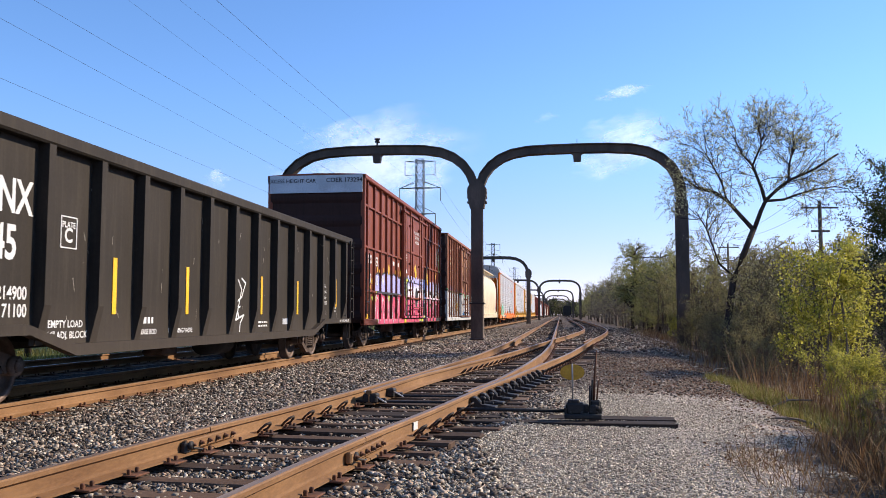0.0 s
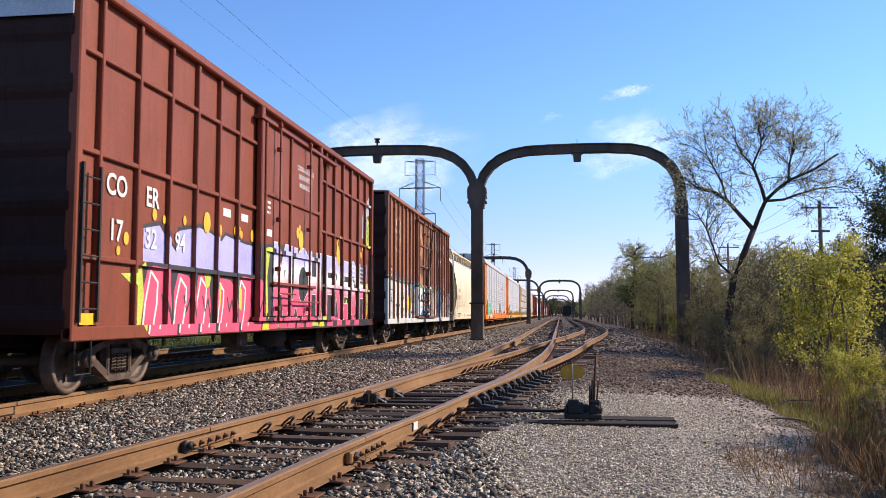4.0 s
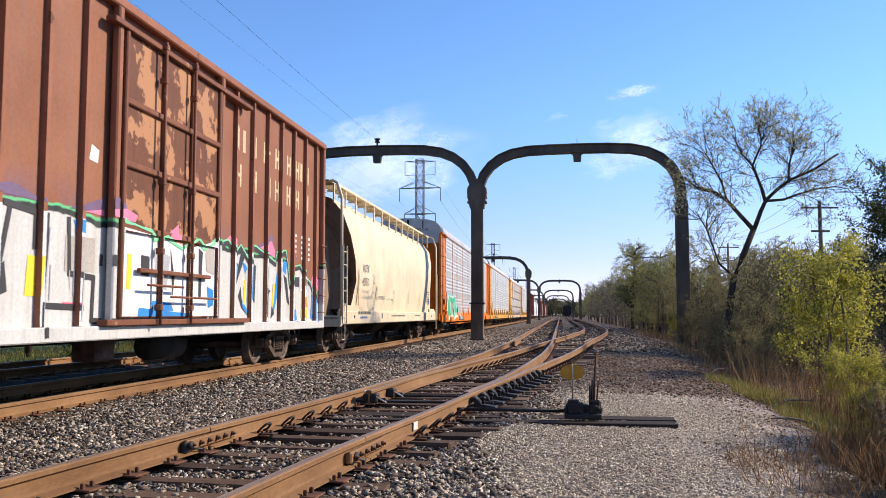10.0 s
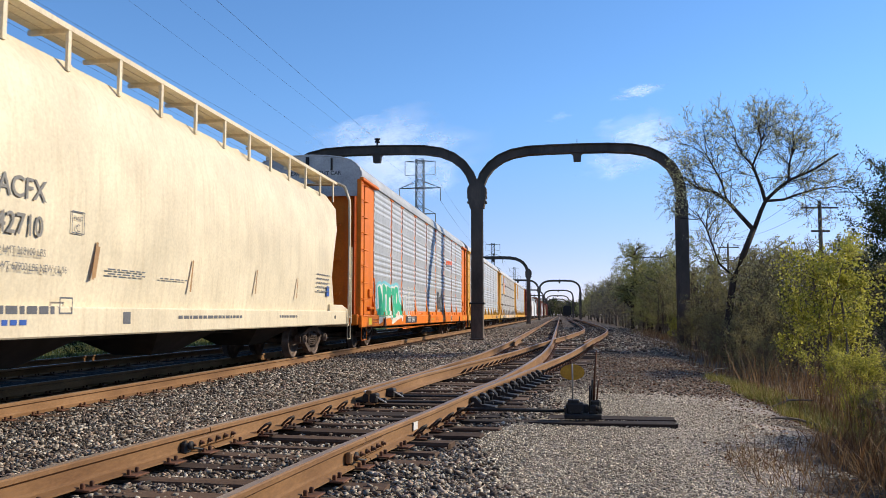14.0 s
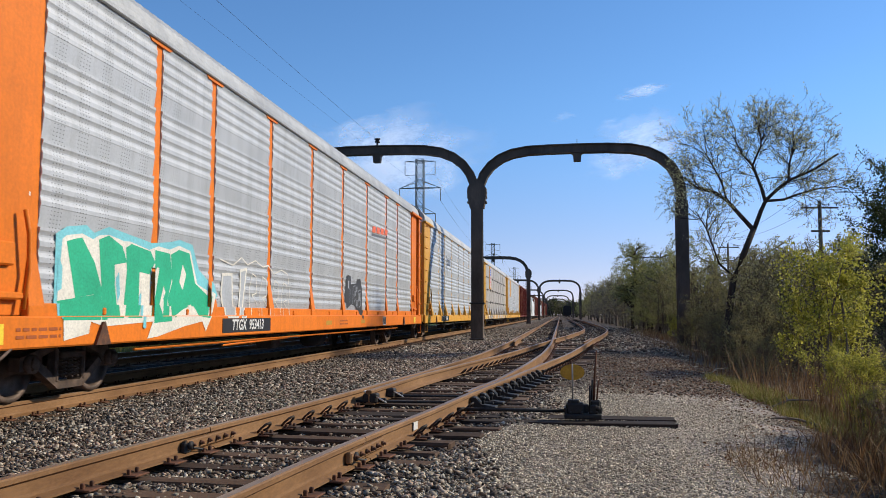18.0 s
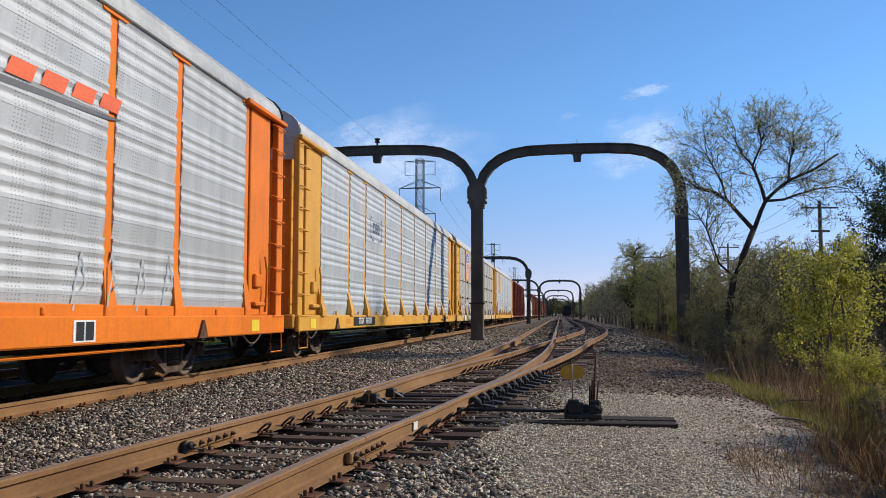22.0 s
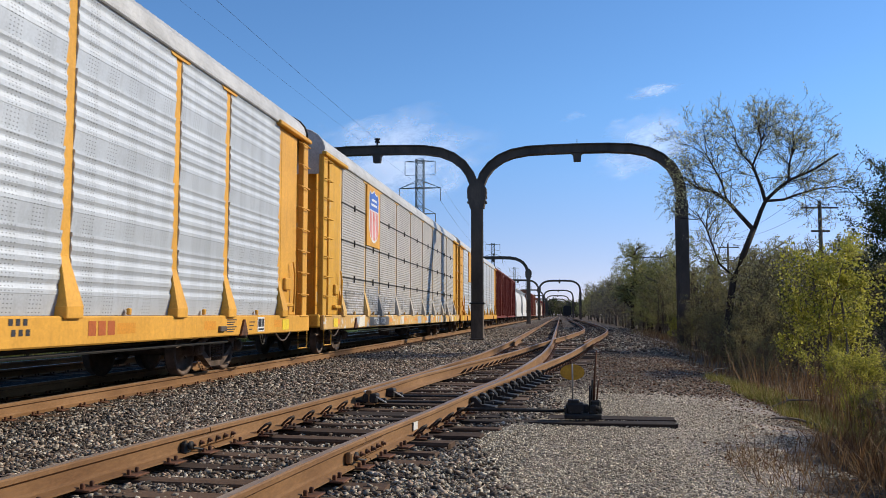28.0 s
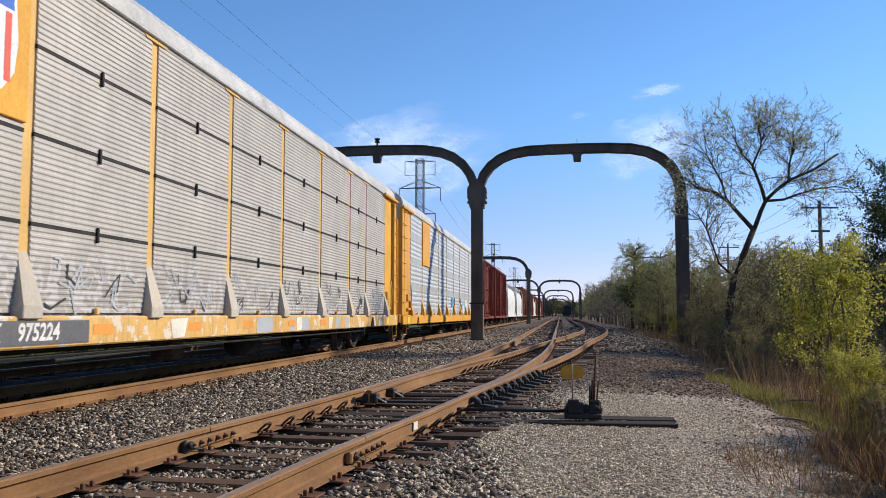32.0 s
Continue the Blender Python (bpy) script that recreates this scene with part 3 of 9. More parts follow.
def switch_stand():
    t = thing("switch_stand", "black iron switch stand with a yellow oval target", "switch stand", at=pose(0.2, 9.72, RAIL2 - 0.01))
    m = Mesh()
    m.cbox(-0.17, 0.24, -0.14, 0.14, 0.0, 0.05, 0.01)
    m.cbox(-0.15, 0.05, -0.1, 0.1, 0.04, 0.17, 0.02)
    m.cbox(-0.13, 0.0, -0.08, 0.08, 0.16, 0.2, 0.015)
    m.cbox(-0.17, -0.145, -0.12, 0.12, 0.03, 0.12, 0.006)
    for q in (-0.1, 0.02):
        m.disc((q, -0.11, 0.06), (0, 1, 0), 0.018, 0.03, 6)
    m.cbox(0.04, 0.1, -0.05, 0.05, 0.06, 0.15, 0.01)
    part("base", m, M_BLACK, t)
    m = Mesh()
    m.cbox(0.1, 0.2, -0.08, 0.08, 0.04, 0.15, 0.015)
    m.cbox(0.12, 0.235, -0.05, 0.03, 0.1, 0.2, 0.02)
    m.rod([(0.2, -0.1, 0.11), (0.2, 0.1, 0.11)], 0.03, 8)
    m.cbox(0.2, 0.25, -0.03, 0.05, 0.05, 0.12, 0.01)
    for q in (0.13, 0.19):
        m.disc((q, -0.09, 0.07), (0, 1, 0), 0.014, 0.02, 6)
    part("gear_case", m, M_BLACK, t)
    m = Mesh()
    m.rod([(-0.075, -0.03, 0.2), (-0.075, -0.03, 0.6)], 0.0095, 8)
    part("spindle", m, M_STEEL_PALE, t, "thin grey target spindle")
    m = Mesh()
    n = 28
    pts = [(0.135 * math.cos(6.2832 * q / n), 0.088 * math.sin(6.2832 * q / n)) for q in range(n)]
    m.add([(-0.075 + a, d, 0.505 + b) for d in (-0.02, -0.016) for a, b in pts], [tuple(range(n)), tuple(range(n, 2 * n))[::-1]] + [(q, (q + 1) % n, n + (q + 1) % n, n + q) for q in range(n)])
    part("target", m, P_TARGET_OLD, t, "yellow oval sheet-metal target")
    m = Mesh()
    m.rod([(0.155, -0.02, 0.1), (0.17, -0.02, 0.45), (0.195, -0.02, 0.75)], 0.016, 8, taper=0.009)
    m.rod([(0.19, -0.02, 0.2), (0.215, -0.02, 0.42)], 0.009, 6)
    part("lever", m, M_PLATE, t, "rusty upright throw lever")
    m = Mesh()
    m.rod([(0.13, 0.03, 0.1), (0.15, 0.03, 0.42)], 0.013, 6)
    m.rod([(0.11, -0.06, 0.08), (0.115, -0.06, 0.36)], 0.011, 6)
    part("latch", m, M_BLACK, t)


switch_stand()


# ---- loose stone ----
def scatter(name, mat_, label, category, seed, spots, sizes, flat=0.75):
    """Thousands of angular stones as one mesh; spots is an array of x, y, z."""
    rng = np.random.default_rng(seed)
    n = len(spots)
    cube = np.array([(x, y, z) for z in (-1, 1) for y in (-1, 1) for x in (-1, 1)], float)
    v = cube[None] * rng.uniform(0.35, 1.0, (n, 8, 3))
    v = v * (rng.uniform(0.65, 1.0, (n, 3)) * np.array([1.75, 0.85, flat]))[:, None, :]
    ang = rng.uniform(-math.pi, math.pi, (n, 3)) * np.array([0.14, 0.14, 1.0])      # stones lie on their flat sides
    c, s = np.cos(ang), np.sin(ang)
    for ax, (i, j) in enumerate(((1, 2), (0, 2), (0, 1))):
        a, b = v[:, :, i].copy(), v[:, :, j].copy()
        v[:, :, i] = a * c[:, ax, None] - b * s[:, ax, None]
        v[:, :, j] = a * s[:, ax, None] + b * c[:, ax, None]
    v = v * sizes[:, None, None] + spots[:, None, :]
    quads = np.array([(0, 2, 3, 1), (4, 5, 7, 6), (0, 1, 5, 4), (2, 6, 7, 3), (0, 4, 6, 2), (1, 3, 7, 5)])
    f = (quads[None] + 8 * np.arange(n)[:, None, None]).reshape(-1)
    me = bpy.data.meshes.new(name)
    me.vertices.add(8 * n)
    me.vertices.foreach_set("co", v.reshape(-1).astype(np.float32))
    me.loops.add(24 * n)
    me.loops.foreach_set("vertex_index", f.astype(np.int32))
    me.polygons.add(6 * n)
    me.polygons.foreach_set("loop_start", np.arange(0, 24 * n, 4, dtype=np.int32))
    me.materials.append(mat_)
    me.update(calc_edges=True)
    tagged(new(name, me), label, category, kind="stuff")


def spots_in(seed, x0, x1, y0, y1, per_m2, keep, lift):
    rng = np.random.default_rng(seed)
    n = int((x1 - x0) * (y1 - y0) * per_m2)
    p = np.stack([rng.uniform(x0, x1, n), rng.uniform(y0, y1, n)], 1)
    out = []
    for x, y in p:
        if keep(x, y):
            out.append((x, y, ground_z(x, y) + lift * (0.2 + 3.2 * rng.random())))
    return np.array(out)


def coarse(x, y):
    r = x - lead_x(y)
    if r < -1.2:
        if -6.55 < x < -5.9 and abs((y - 3.0 + 0.26) % 0.52 - 0.26) < 0.13 and (x * 71.3 + y * 33.7) % 1.0 > 0.3:
            return False                                # tie ends show between the stones
        return x > -6.55 or (x < -6.95 and x > -7.55)
    if x > siding_x(y) + 1.25:
        if y + 2.2 * ((x * 37.7 + y * 91.3) % 1.0 - 0.5) > 13.3 + 0.6 * math.sin(x * 2.3):
            return x < 2.7 + 0.07 * (y - 8) and (x * 53.1 + y * 17.9) % 1.0 < 0.3 + 0.08 * math.sin(x * 1.3 + y * 0.8)
        return x < siding_x(y) + 1.6 + 0.3 * math.sin(y * 1.3) + max(0, 6.3 - y) * 0.55 and (x < siding_x(y) + 1.5 or (x * 53.1 + y * 17.9) % 1.0 < 0.7)
    if abs((y - 1.2) % 0.515 - 0.2575) > 0.15 and (x * 31.7 + y * 57.3) % 1.0 > (0.12 if y > 7.2 else 0.3):
        return False
    if y > 18 and (x * 17.3 + y * 23.1) % 1.0 > 0.45:
        return False
    if y > 7.2 and math.sin(x * 2.1 + y * 1.1) + math.sin(y * 0.9 - x * 1.3) > 0.9:
        return False
    return abs(abs(r) - HALF) > 0.1 and abs(x - siding_x(y) - HALF) > 0.1


a = spots_in(1, -6.9, -0.0, 4.2, 13, 760, coarse, 0.008)
b = spots_in(2, -7.6, 4.0, 13, 27, 300, coarse, 0.011)
c = np.concatenate([spots_in(3, -5.9, 5.2, 27, 46, 90, coarse, 0.012), spots_in(4, -5.9, 6.0, 46, 80, 38, coarse, 0.014)])
rng = np.random.default_rng(8)
allp = np.concatenate([a, b, c])
inside = np.array([abs(x - lead_x(y)) < 1.25 for x, y, z in allp])
allp[inside, 2] -= 0.004
size = np.concatenate([0.009 + 0.018 * rng.random(len(a)) ** 1.3, rng.uniform(0.015, 0.034, len(b)), rng.uniform(0.03, 0.055, len(c))])
size[[12 < y < 27 and x > siding_x(y) + 1.25 for x, y, z in allp]] *= 0.62          # trodden small beside the pad
scatter("ballast_stones", M_STONE, "angular grey and pinkish ballast stones", "ballast", 5, allp, size)


def fine_gravel(x, y):
    return x > siding_x(y) + 1.25 and x < 2.35 + 0.055 * max(0, y - 8) - 0.3 * max(0, 8.5 - y) + 0.35 * math.sin(y * 3.1 + x * 5.0) and y + 2.6 * ((x * 37.7 + y * 91.3) % 1.0 - 0.5) < 13.3 + 0.6 * math.sin(x * 2.3)


a = spots_in(11, -1.4, 3.5, 4.2, 12, 1900, fine_gravel, 0.003)
b = spots_in(12, -0.6, 3.6, 12, 14.4, 1000, fine_gravel, 0.002)
scatter("gravel", M_GRIT, "pale crushed gravel beside the track", "gravel", 6, np.concatenate([a, b]),
        np.concatenate([0.004 + 0.008 * rng.random(len(a)) ** 1.5, rng.uniform(0.006, 0.014, len(b))]))


# ---- catenary arches ----
M_FOOT = worn("dusty_pillar_casing", (0.07, 0.052, 0.04), (0.115, 0.088, 0.066), (0.17, 0.135, 0.1), 0.8, 0.05, 2.0, 25, 0.25, (1, 1, 0.4))


def swept(path, w, h, flange=0.05):
    """A built-up girder along a path in the x-z plane: web and two flanges."""
    m = Mesh()
    prof = [(-w / 2, -h / 2), (w / 2, -h / 2), (w / 2, -h / 2 + flange), (w * 0.3, -h / 2 + flange), (w * 0.3, h / 2 - flange), (w / 2, h / 2 - flange),
            (w / 2, h / 2), (-w / 2, h / 2), (-w / 2, h / 2 - flange), (-w * 0.3, h / 2 - flange), (-w * 0.3, -h / 2 + flange), (-w / 2, -h / 2 + flange)]
    pts = [Vector((x, 0, z)) for x, z in path]

    def at(i, a, b):
        d = (pts[min(i + 1, len(pts) - 1)] - pts[max(i - 1, 0)]).normalized()
        nrm = Vector((-d.z, 0, d.x))
        return pts[i] + nrm * b + Vector((0, a, 0))
    m.prism(prof, {"n": len(pts), "at": at})
    return m


ARM = [(0.0, 7.05), (0.12, 7.6), (0.36, 8.22), (0.72, 8.72), (1.2, 9.1), (1.8, 9.36), (2.6, 9.5), (3.6, 9.54), (5.06, 9.56),
       (6.6, 9.55), (7.7, 9.48), (8.5, 9.3), (9.15, 8.95), (9.65, 8.45), (9.95, 7.85), (10.08, 7.2), (10.1, 6.5)]


def pillar_mesh(x, z0, z1, w=0.56):
    m = Mesh()
    h = w / 2
    m.along("z", [(x - h, -h), (x + h, -h), (x + h, -h + 0.06), (x + 0.2, -h + 0.06), (x + 0.2, h - 0.06), (x + h, h - 0.06), (x + h, h),
                  (x - h, h), (x - h, h - 0.06), (x - 0.2, h - 0.06), (x - 0.2, -h + 0.06), (x - h, -h + 0.06)], z0, z1)
    m.cbox(x - 0.36, x + 0.36, -0.36, 0.36, z0 - 0.1, z0 + 0.14, 0.03)
    return m


def arch(y, left=True, right=True):
    """A pillar between the tracks with an arch to each side."""
    t = thing("catenary_arch", "dark riveted steel catenary arch over the tracks", "catenary arch", "row of catenary arches", at=pose(-4.03 - 0.0064 * (y - 41.5), y, -0.05))
    p = part("pillar", pillar_mesh(0, 0, 7.1), M_STEEL, t)
    m = Mesh()
    m.cbox(-0.37, 0.37, -0.34, 0.34, 1.78, 1.86, 0.02)
    part("band", m, M_BLACK, p)
    m = Mesh()
    m.cbox(-0.3, 0.3, -0.3, 0.3, 0.1, 1.79, 0.02)
    part("pillar_foot", m, M_FOOT, p, "dusty brown lower casing of the pillar")
    m = Mesh()
    m.along("y", [(-0.34, 6.5), (0.34, 6.5), (0.46, 7.1), (0.46, 7.5), (0.2, 7.9), (-0.2, 7.9), (-0.46, 7.5), (-0.46, 7.1)], -0.3, 0.3)
    cp = part("capital", m, M_STEEL, t)
    for s in (-1, 1):
        for z in (6.75, 7.0, 7.25):
            m = Mesh()
            m.cbox(s * 0.42 - 0.07, s * 0.42 + 0.07, -0.2, 0.2, z, z + 0.1, 0.02)
            part("bracket", m, M_STEEL, cp)
    for s, on in ((1, right), (-1, left)):
        if not on:
            continue
        k, q = (0.972, 0.905) if s > 0 else (1.0, 0.975)          # right bay narrowed and lowered to fit the camera's view
        part("arch_beam", swept([(s * a * k, 7.1 + (b - 7.05) * q) for a, b in ARM], 0.5, 0.44), M_STEEL, t)
        drop, mid = 2.5 * (1 - q), 5.06 * k
        part("outer_pillar", pillar_mesh(s * 10.1 * k, -0.6 if s > 0 else -0.1, 6.7), M_STEEL, t)
        m = Mesh()
        m.along("y", [(s * mid + a, b - drop) for a, b in ((-0.42, 9.5), (-0.2, 9.3), (-0.17, 8.98), (0.17, 8.98), (0.2, 9.3), (0.42, 9.5))], -0.2, 0.2)
        hg = part("hanger", m, M_STEEL, t)
        m = Mesh()
        if s < 0:
            m.rod([(-5.06, 0, 9.6), (-5.06, 0, 9.98)], 0.05, 8)
            for z, r in ((9.98, 0.13), (10.06, 0.09), (10.12, 0.15)):
                m.disc((-5.06, 0, z), (0, 0, 1), r, 0.06, 14)
            part("insulator", m, M_BLACK, t, "black pin insulator")
        else:
            m.rod([(mid, 0, 9.45), (mid, 0, 9.85)], 0.015, 6)
            part("rod", m, M_BLACK, t)
    return t


for i, (lf, rg) in enumerate([(True, True), (True, False)] + [(True, True)] * 7):
    arch(41.5 + 82.0 * i, lf, rg)


# ---- train: paints ----
def streaked(name, col, dirt=(0.05, 0.035, 0.025), amount=0.5, rough=0.55, chips=None, chip_at=0.66, low=0.0, chip_scale=2.6):
    """Car paint with rain streaks, dust towards the sill and, if given, chipped patches."""
    def build(nt, p):
        v = coords(nt)
        tall = coords(nt, (3.0, 3.0, 0.25))
        broad, fine, runs = noise_tex(nt, v, 0.9, 5), noise_tex(nt, v, 22, 4), noise_tex(nt, tall, 3.0, 5, 0.7)
        c = ramp(nt, broad, [(0.3, [x * 0.85 for x in col]), (0.7, [min(0.9, x * 1.12) for x in col])])
        f = ramp(nt, runs, [(0.48, (0, 0, 0)), (0.8, (amount, amount, amount))])
        c = mixc(nt, f, c, dirt)
        c = mixc(nt, 0.6, c, ramp(nt, fine, [(0.3, (0.8, 0.8, 0.8)), (0.7, (1.1, 1.1, 1.1))]), "MULTIPLY")
        if chips:
            spots = noise_tex(nt, v, chip_scale, 9, 0.65)
            c = mixc(nt, ramp(nt, spots, [(chip_at, (0, 0, 0)), (chip_at + 0.02, (1, 1, 1))]), c, chips)
        if low:
            z = nt.nodes.new("ShaderNodeSeparateXYZ")
            nt.links.new(v, z.inputs[0])
            h = calc(nt, "ADD", z.outputs[2], calc(nt, "MULTIPLY", runs, 0.5))
            c = mixc(nt, ramp(nt, calc(nt, "MULTIPLY", h, 0.4), [(0.3, (low, low, low)), (0.62, (0, 0, 0))]), c, (0.16, 0.12, 0.09))
        nt.links.new(c, p.inputs["Base Color"])
        p.inputs["Roughness"].default_value = rough
        p.inputs["Specular IOR Level"].default_value = 0.16
        bump(nt, p, fine, 0.06, 0.004)
    return mat(name, build)


def white_graffiti(nt, p):
    """Faded brown paint above, white roller paint with a green outline and pink mist below."""
    v = coords(nt)
    s = nt.nodes.new("ShaderNodeSeparateXYZ")
    nt.links.new(v, s.inputs[0])
    flat, tall = coords(nt, (0.02, 1.0, 0.5)), coords(nt, (3, 3, 0.25))
    n1, fine, runs = noise_tex(nt, flat, 1.1, 4), noise_tex(nt, v, 22, 4), noise_tex(nt, tall, 3.0, 5, 0.7)
    c = ramp(nt, noise_tex(nt, v, 0.8, 5), [(0.3, (0.23, 0.088, 0.045)), (0.7, (0.31, 0.128, 0.068))])
    c = mixc(nt, ramp(nt, runs, [(0.52, (0, 0, 0)), (0.82, (0.45, 0.45, 0.45))]), c, (0.18, 0.075, 0.045))
    c = mixc(nt, ramp(nt, noise_tex(nt, v, 3.4, 9, 0.7), [(0.69, (0, 0, 0)), (0.71, (1, 1, 1))]), c, (0.24, 0.1, 0.03))
    edge = calc(nt, "ADD", s.outputs[2], calc(nt, "ADD", calc(nt, "MULTIPLY", calc(nt, "SUBTRACT", n1, 0.5), 0.3), calc(nt, "MULTIPLY", s.outputs[1], 0.008)))
    mist = calc(nt, "MULTIPLY", ramp(nt, calc(nt, "MULTIPLY", edge, 0.3), [(0.7, (1, 1, 1)), (0.83, (0, 0, 0))]),
                ramp(nt, noise_tex(nt, flat, 0.9, 2), [(0.45, (0, 0, 0)), (0.6, (0.7, 0.7, 0.7))]))
    c = mixc(nt, mist, c, (0.19, 0.1, 0.15))
    for lim, col in ((2.36, (0.12, 0.5, 0.22)), (2.325, (0.03, 0.04, 0.035)), (2.25, (0.56, 0.56, 0.53))):
        m = nt.nodes.new("ShaderNodeMapRange")
        m.inputs["From Min"].default_value, m.inputs["From Max"].default_value = lim + 0.01, lim - 0.01
        nt.links.new(edge, m.inputs["Value"])
        c = mixc(nt, m.outputs[0], c, col)
    grime = calc(nt, "MULTIPLY", ramp(nt, runs, [(0.4, (0, 0, 0)), (0.85, (0.4, 0.4, 0.4))]), 1.0)
    c = mixc(nt, grime, c, (0.2, 0.17, 0.15))
    c = mixc(nt, 0.6, c, ramp(nt, fine, [(0.3, (0.8, 0.8, 0.8)), (0.7, (1.1, 1.1, 1.1))]), "MULTIPLY")
    nt.links.new(c, p.inputs["Base Color"])
    p.inputs["Roughness"].default_value = 0.6
    p.inputs["Specular IOR Level"].default_value = 0.16
    bump(nt, p, fine, 0.06, 0.004)


def perforated(name, col, dots=True, tags=0.0):
    """Galvanised panel: zinc grain, grime in bands, rows of small round holes."""
    def build(nt, p):
        v = coords(nt)
        s = nt.nodes.new("ShaderNodeSeparateXYZ")
        nt.links.new(v, s.inputs[0])
        broad, fine = noise_tex(nt, v, 1.4, 6, 0.65), noise_tex(nt, v, 30, 4)
        runs = noise_tex(nt, coords(nt, (3, 2.4, 0.3)), 3.0, 5, 0.7)
        c = ramp(nt, broad, [(0.3, [x * 0.86 for x in col]), (0.7, [x * 1.1 for x in col])])
        c = mixc(nt, ramp(nt, runs, [(0.5, (0, 0, 0)), (0.85, (0.4, 0.4, 0.4))]), c, (0.2, 0.18, 0.16))
        c = mixc(nt, 0.6, c, ramp(nt, fine, [(0.3, (0.85, 0.85, 0.85)), (0.7, (1.08, 1.08, 1.08))]), "MULTIPLY")
        if dots:
            a = calc(nt, "SUBTRACT", calc(nt, "FRACT", calc(nt, "MULTIPLY", s.outputs[1], 16.0)), 0.5)
            b = calc(nt, "SUBTRACT", calc(nt, "FRACT", calc(nt, "MULTIPLY", s.outputs[2], 22.0)), 0.5)
            r = calc(nt, "ADD", calc(nt, "MULTIPLY", a, a), calc(nt, "MULTIPLY", b, b))
            col_on = calc(nt, "GREATER_THAN", calc(nt, "FRACT", calc(nt, "MULTIPLY", s.outputs[1], 2.0)), 0.45)
            hole = calc(nt, "MULTIPLY", calc(nt, "LESS_THAN", r, 0.026), col_on)
            c = mixc(nt, hole, c, (0.12, 0.12, 0.12))
        if tags:
            flat = coords(nt, (0.02, 1, 1))
            w = noise_tex(nt, flat, 2.6, 2)
            line = ramp(nt, w, [(0.44, (0, 0, 0)), (0.47, (1, 1, 1)), (0.53, (1, 1, 1)), (0.55, (0, 0, 0))])
            m = nt.nodes.new("ShaderNodeMapRange")
            m.inputs["From Min"].default_value, m.inputs["From Max"].default_value = 2.15, 1.7
            nt.links.new(calc(nt, "ADD", s.outputs[2], calc(nt, "MULTIPLY", broad, 0.5)), m.inputs["Value"])
            c = mixc(nt, calc(nt, "MULTIPLY", calc(nt, "MULTIPLY", line, m.outputs[0]), tags), c, (0.6, 0.58, 0.57))
            c = mixc(nt, calc(nt, "MULTIPLY", m.outputs[0], 0.3 * tags), c, (0.16, 0.145, 0.14))
        nt.links.new(c, p.inputs["Base Color"])
        p.inputs["Roughness"].default_value, p.inputs["Metallic"].default_value = 0.5, 0.25
        bump(nt, p, fine, 0.08, 0.004)
    return mat(name, build)


P_BLACK = streaked("gondola_black", (0.031, 0.025, 0.019), (0.06, 0.049, 0.035), 0.7, 0.7, (0.085, 0.07, 0.052), 0.69, 0.14, 5.0)
P_BROWN = streaked("boxcar_brown", (0.225, 0.062, 0.034), (0.07, 0.03, 0.02), 0.5, 0.5)
P_FADED = streaked("faded_brown", (0.29, 0.118, 0.066), (0.12, 0.05, 0.03), 0.5, 0.6, (0.13, 0.055, 0.03), 0.64)
# boxcar brown darkened for the end walls: their shade is in the colour
P_END = streaked("shaded_end_brown", (0.045, 0.02, 0.015), (0.02, 0.013, 0.01), 0.6, 0.7)
P_PEEL = streaked("peeling_brown", (0.15, 0.062, 0.034), (0.06, 0.03, 0.02), 0.6, 0.6, (0.4, 0.2, 0.1), 0.53, 0.0, 1.5)
P_FRAME = streaked("door_frame_brown", (0.2, 0.08, 0.045), (0.06, 0.03, 0.02), 0.6, 0.6, (0.34, 0.18, 0.1), 0.64)
P_WHITE = mat("white_graffiti_paint", white_graffiti)
P_CREAM = streaked("hopper_cream", (0.7, 0.6, 0.42), (0.45, 0.33, 0.19), 0.5, 0.5, None, 0.7, 0.12)
P_ORANGE = streaked("rack_orange", (0.74, 0.19, 0.018), (0.3, 0.1, 0.03), 0.3, 0.5)
# deeper orange that stands in for shade in the ladder recess
P_ORANGE_RED = streaked("recess_shade_orange", (0.4, 0.085, 0.022), (0.2, 0.05, 0.02), 0.4, 0.6)
P_YELLOW = streaked("rack_yellow", (0.68, 0.35, 0.06), (0.3, 0.15, 0.04), 0.3, 0.5)
P_YELLOW_DIRTY = streaked("dirty_rack_yellow", (0.68, 0.37, 0.055), (0.2, 0.13, 0.06), 0.5, 0.6, (0.5, 0.36, 0.16), 0.64)
P_SILL_DIRTY = streaked("scuffed_rack_sill", (0.62, 0.38, 0.13), (0.3, 0.2, 0.12), 0.7, 0.65, (0.62, 0.55, 0.45), 0.58)
P_POST_FADED = streaked("faded_rack_yellow", (0.66, 0.42, 0.15), (0.4, 0.25, 0.11), 0.4, 0.6)
P_FOOT_TAGGED = streaked("overpainted_post_foot", (0.46, 0.42, 0.36), (0.62, 0.36, 0.08), 0.8, 0.6, (0.2, 0.18, 0.16), 0.66)
P_ZINC = perforated("galvanised_panel", (0.47, 0.48, 0.49), True)
P_ZINC_BLUE = perforated("pale_galvanised_panel", (0.5, 0.525, 0.55), True)
P_ZINC_TAG = perforated("tagged_grey_panel", (0.46, 0.428, 0.385), False, 1.0)
# grimy brown, darkened beyond the dirt for the shade on the hopper's ends
P_HOPPER_END = streaked("grimy_shaded_hopper_end", (0.26, 0.18, 0.12), (0.1, 0.07, 0.05), 0.7, 0.7)
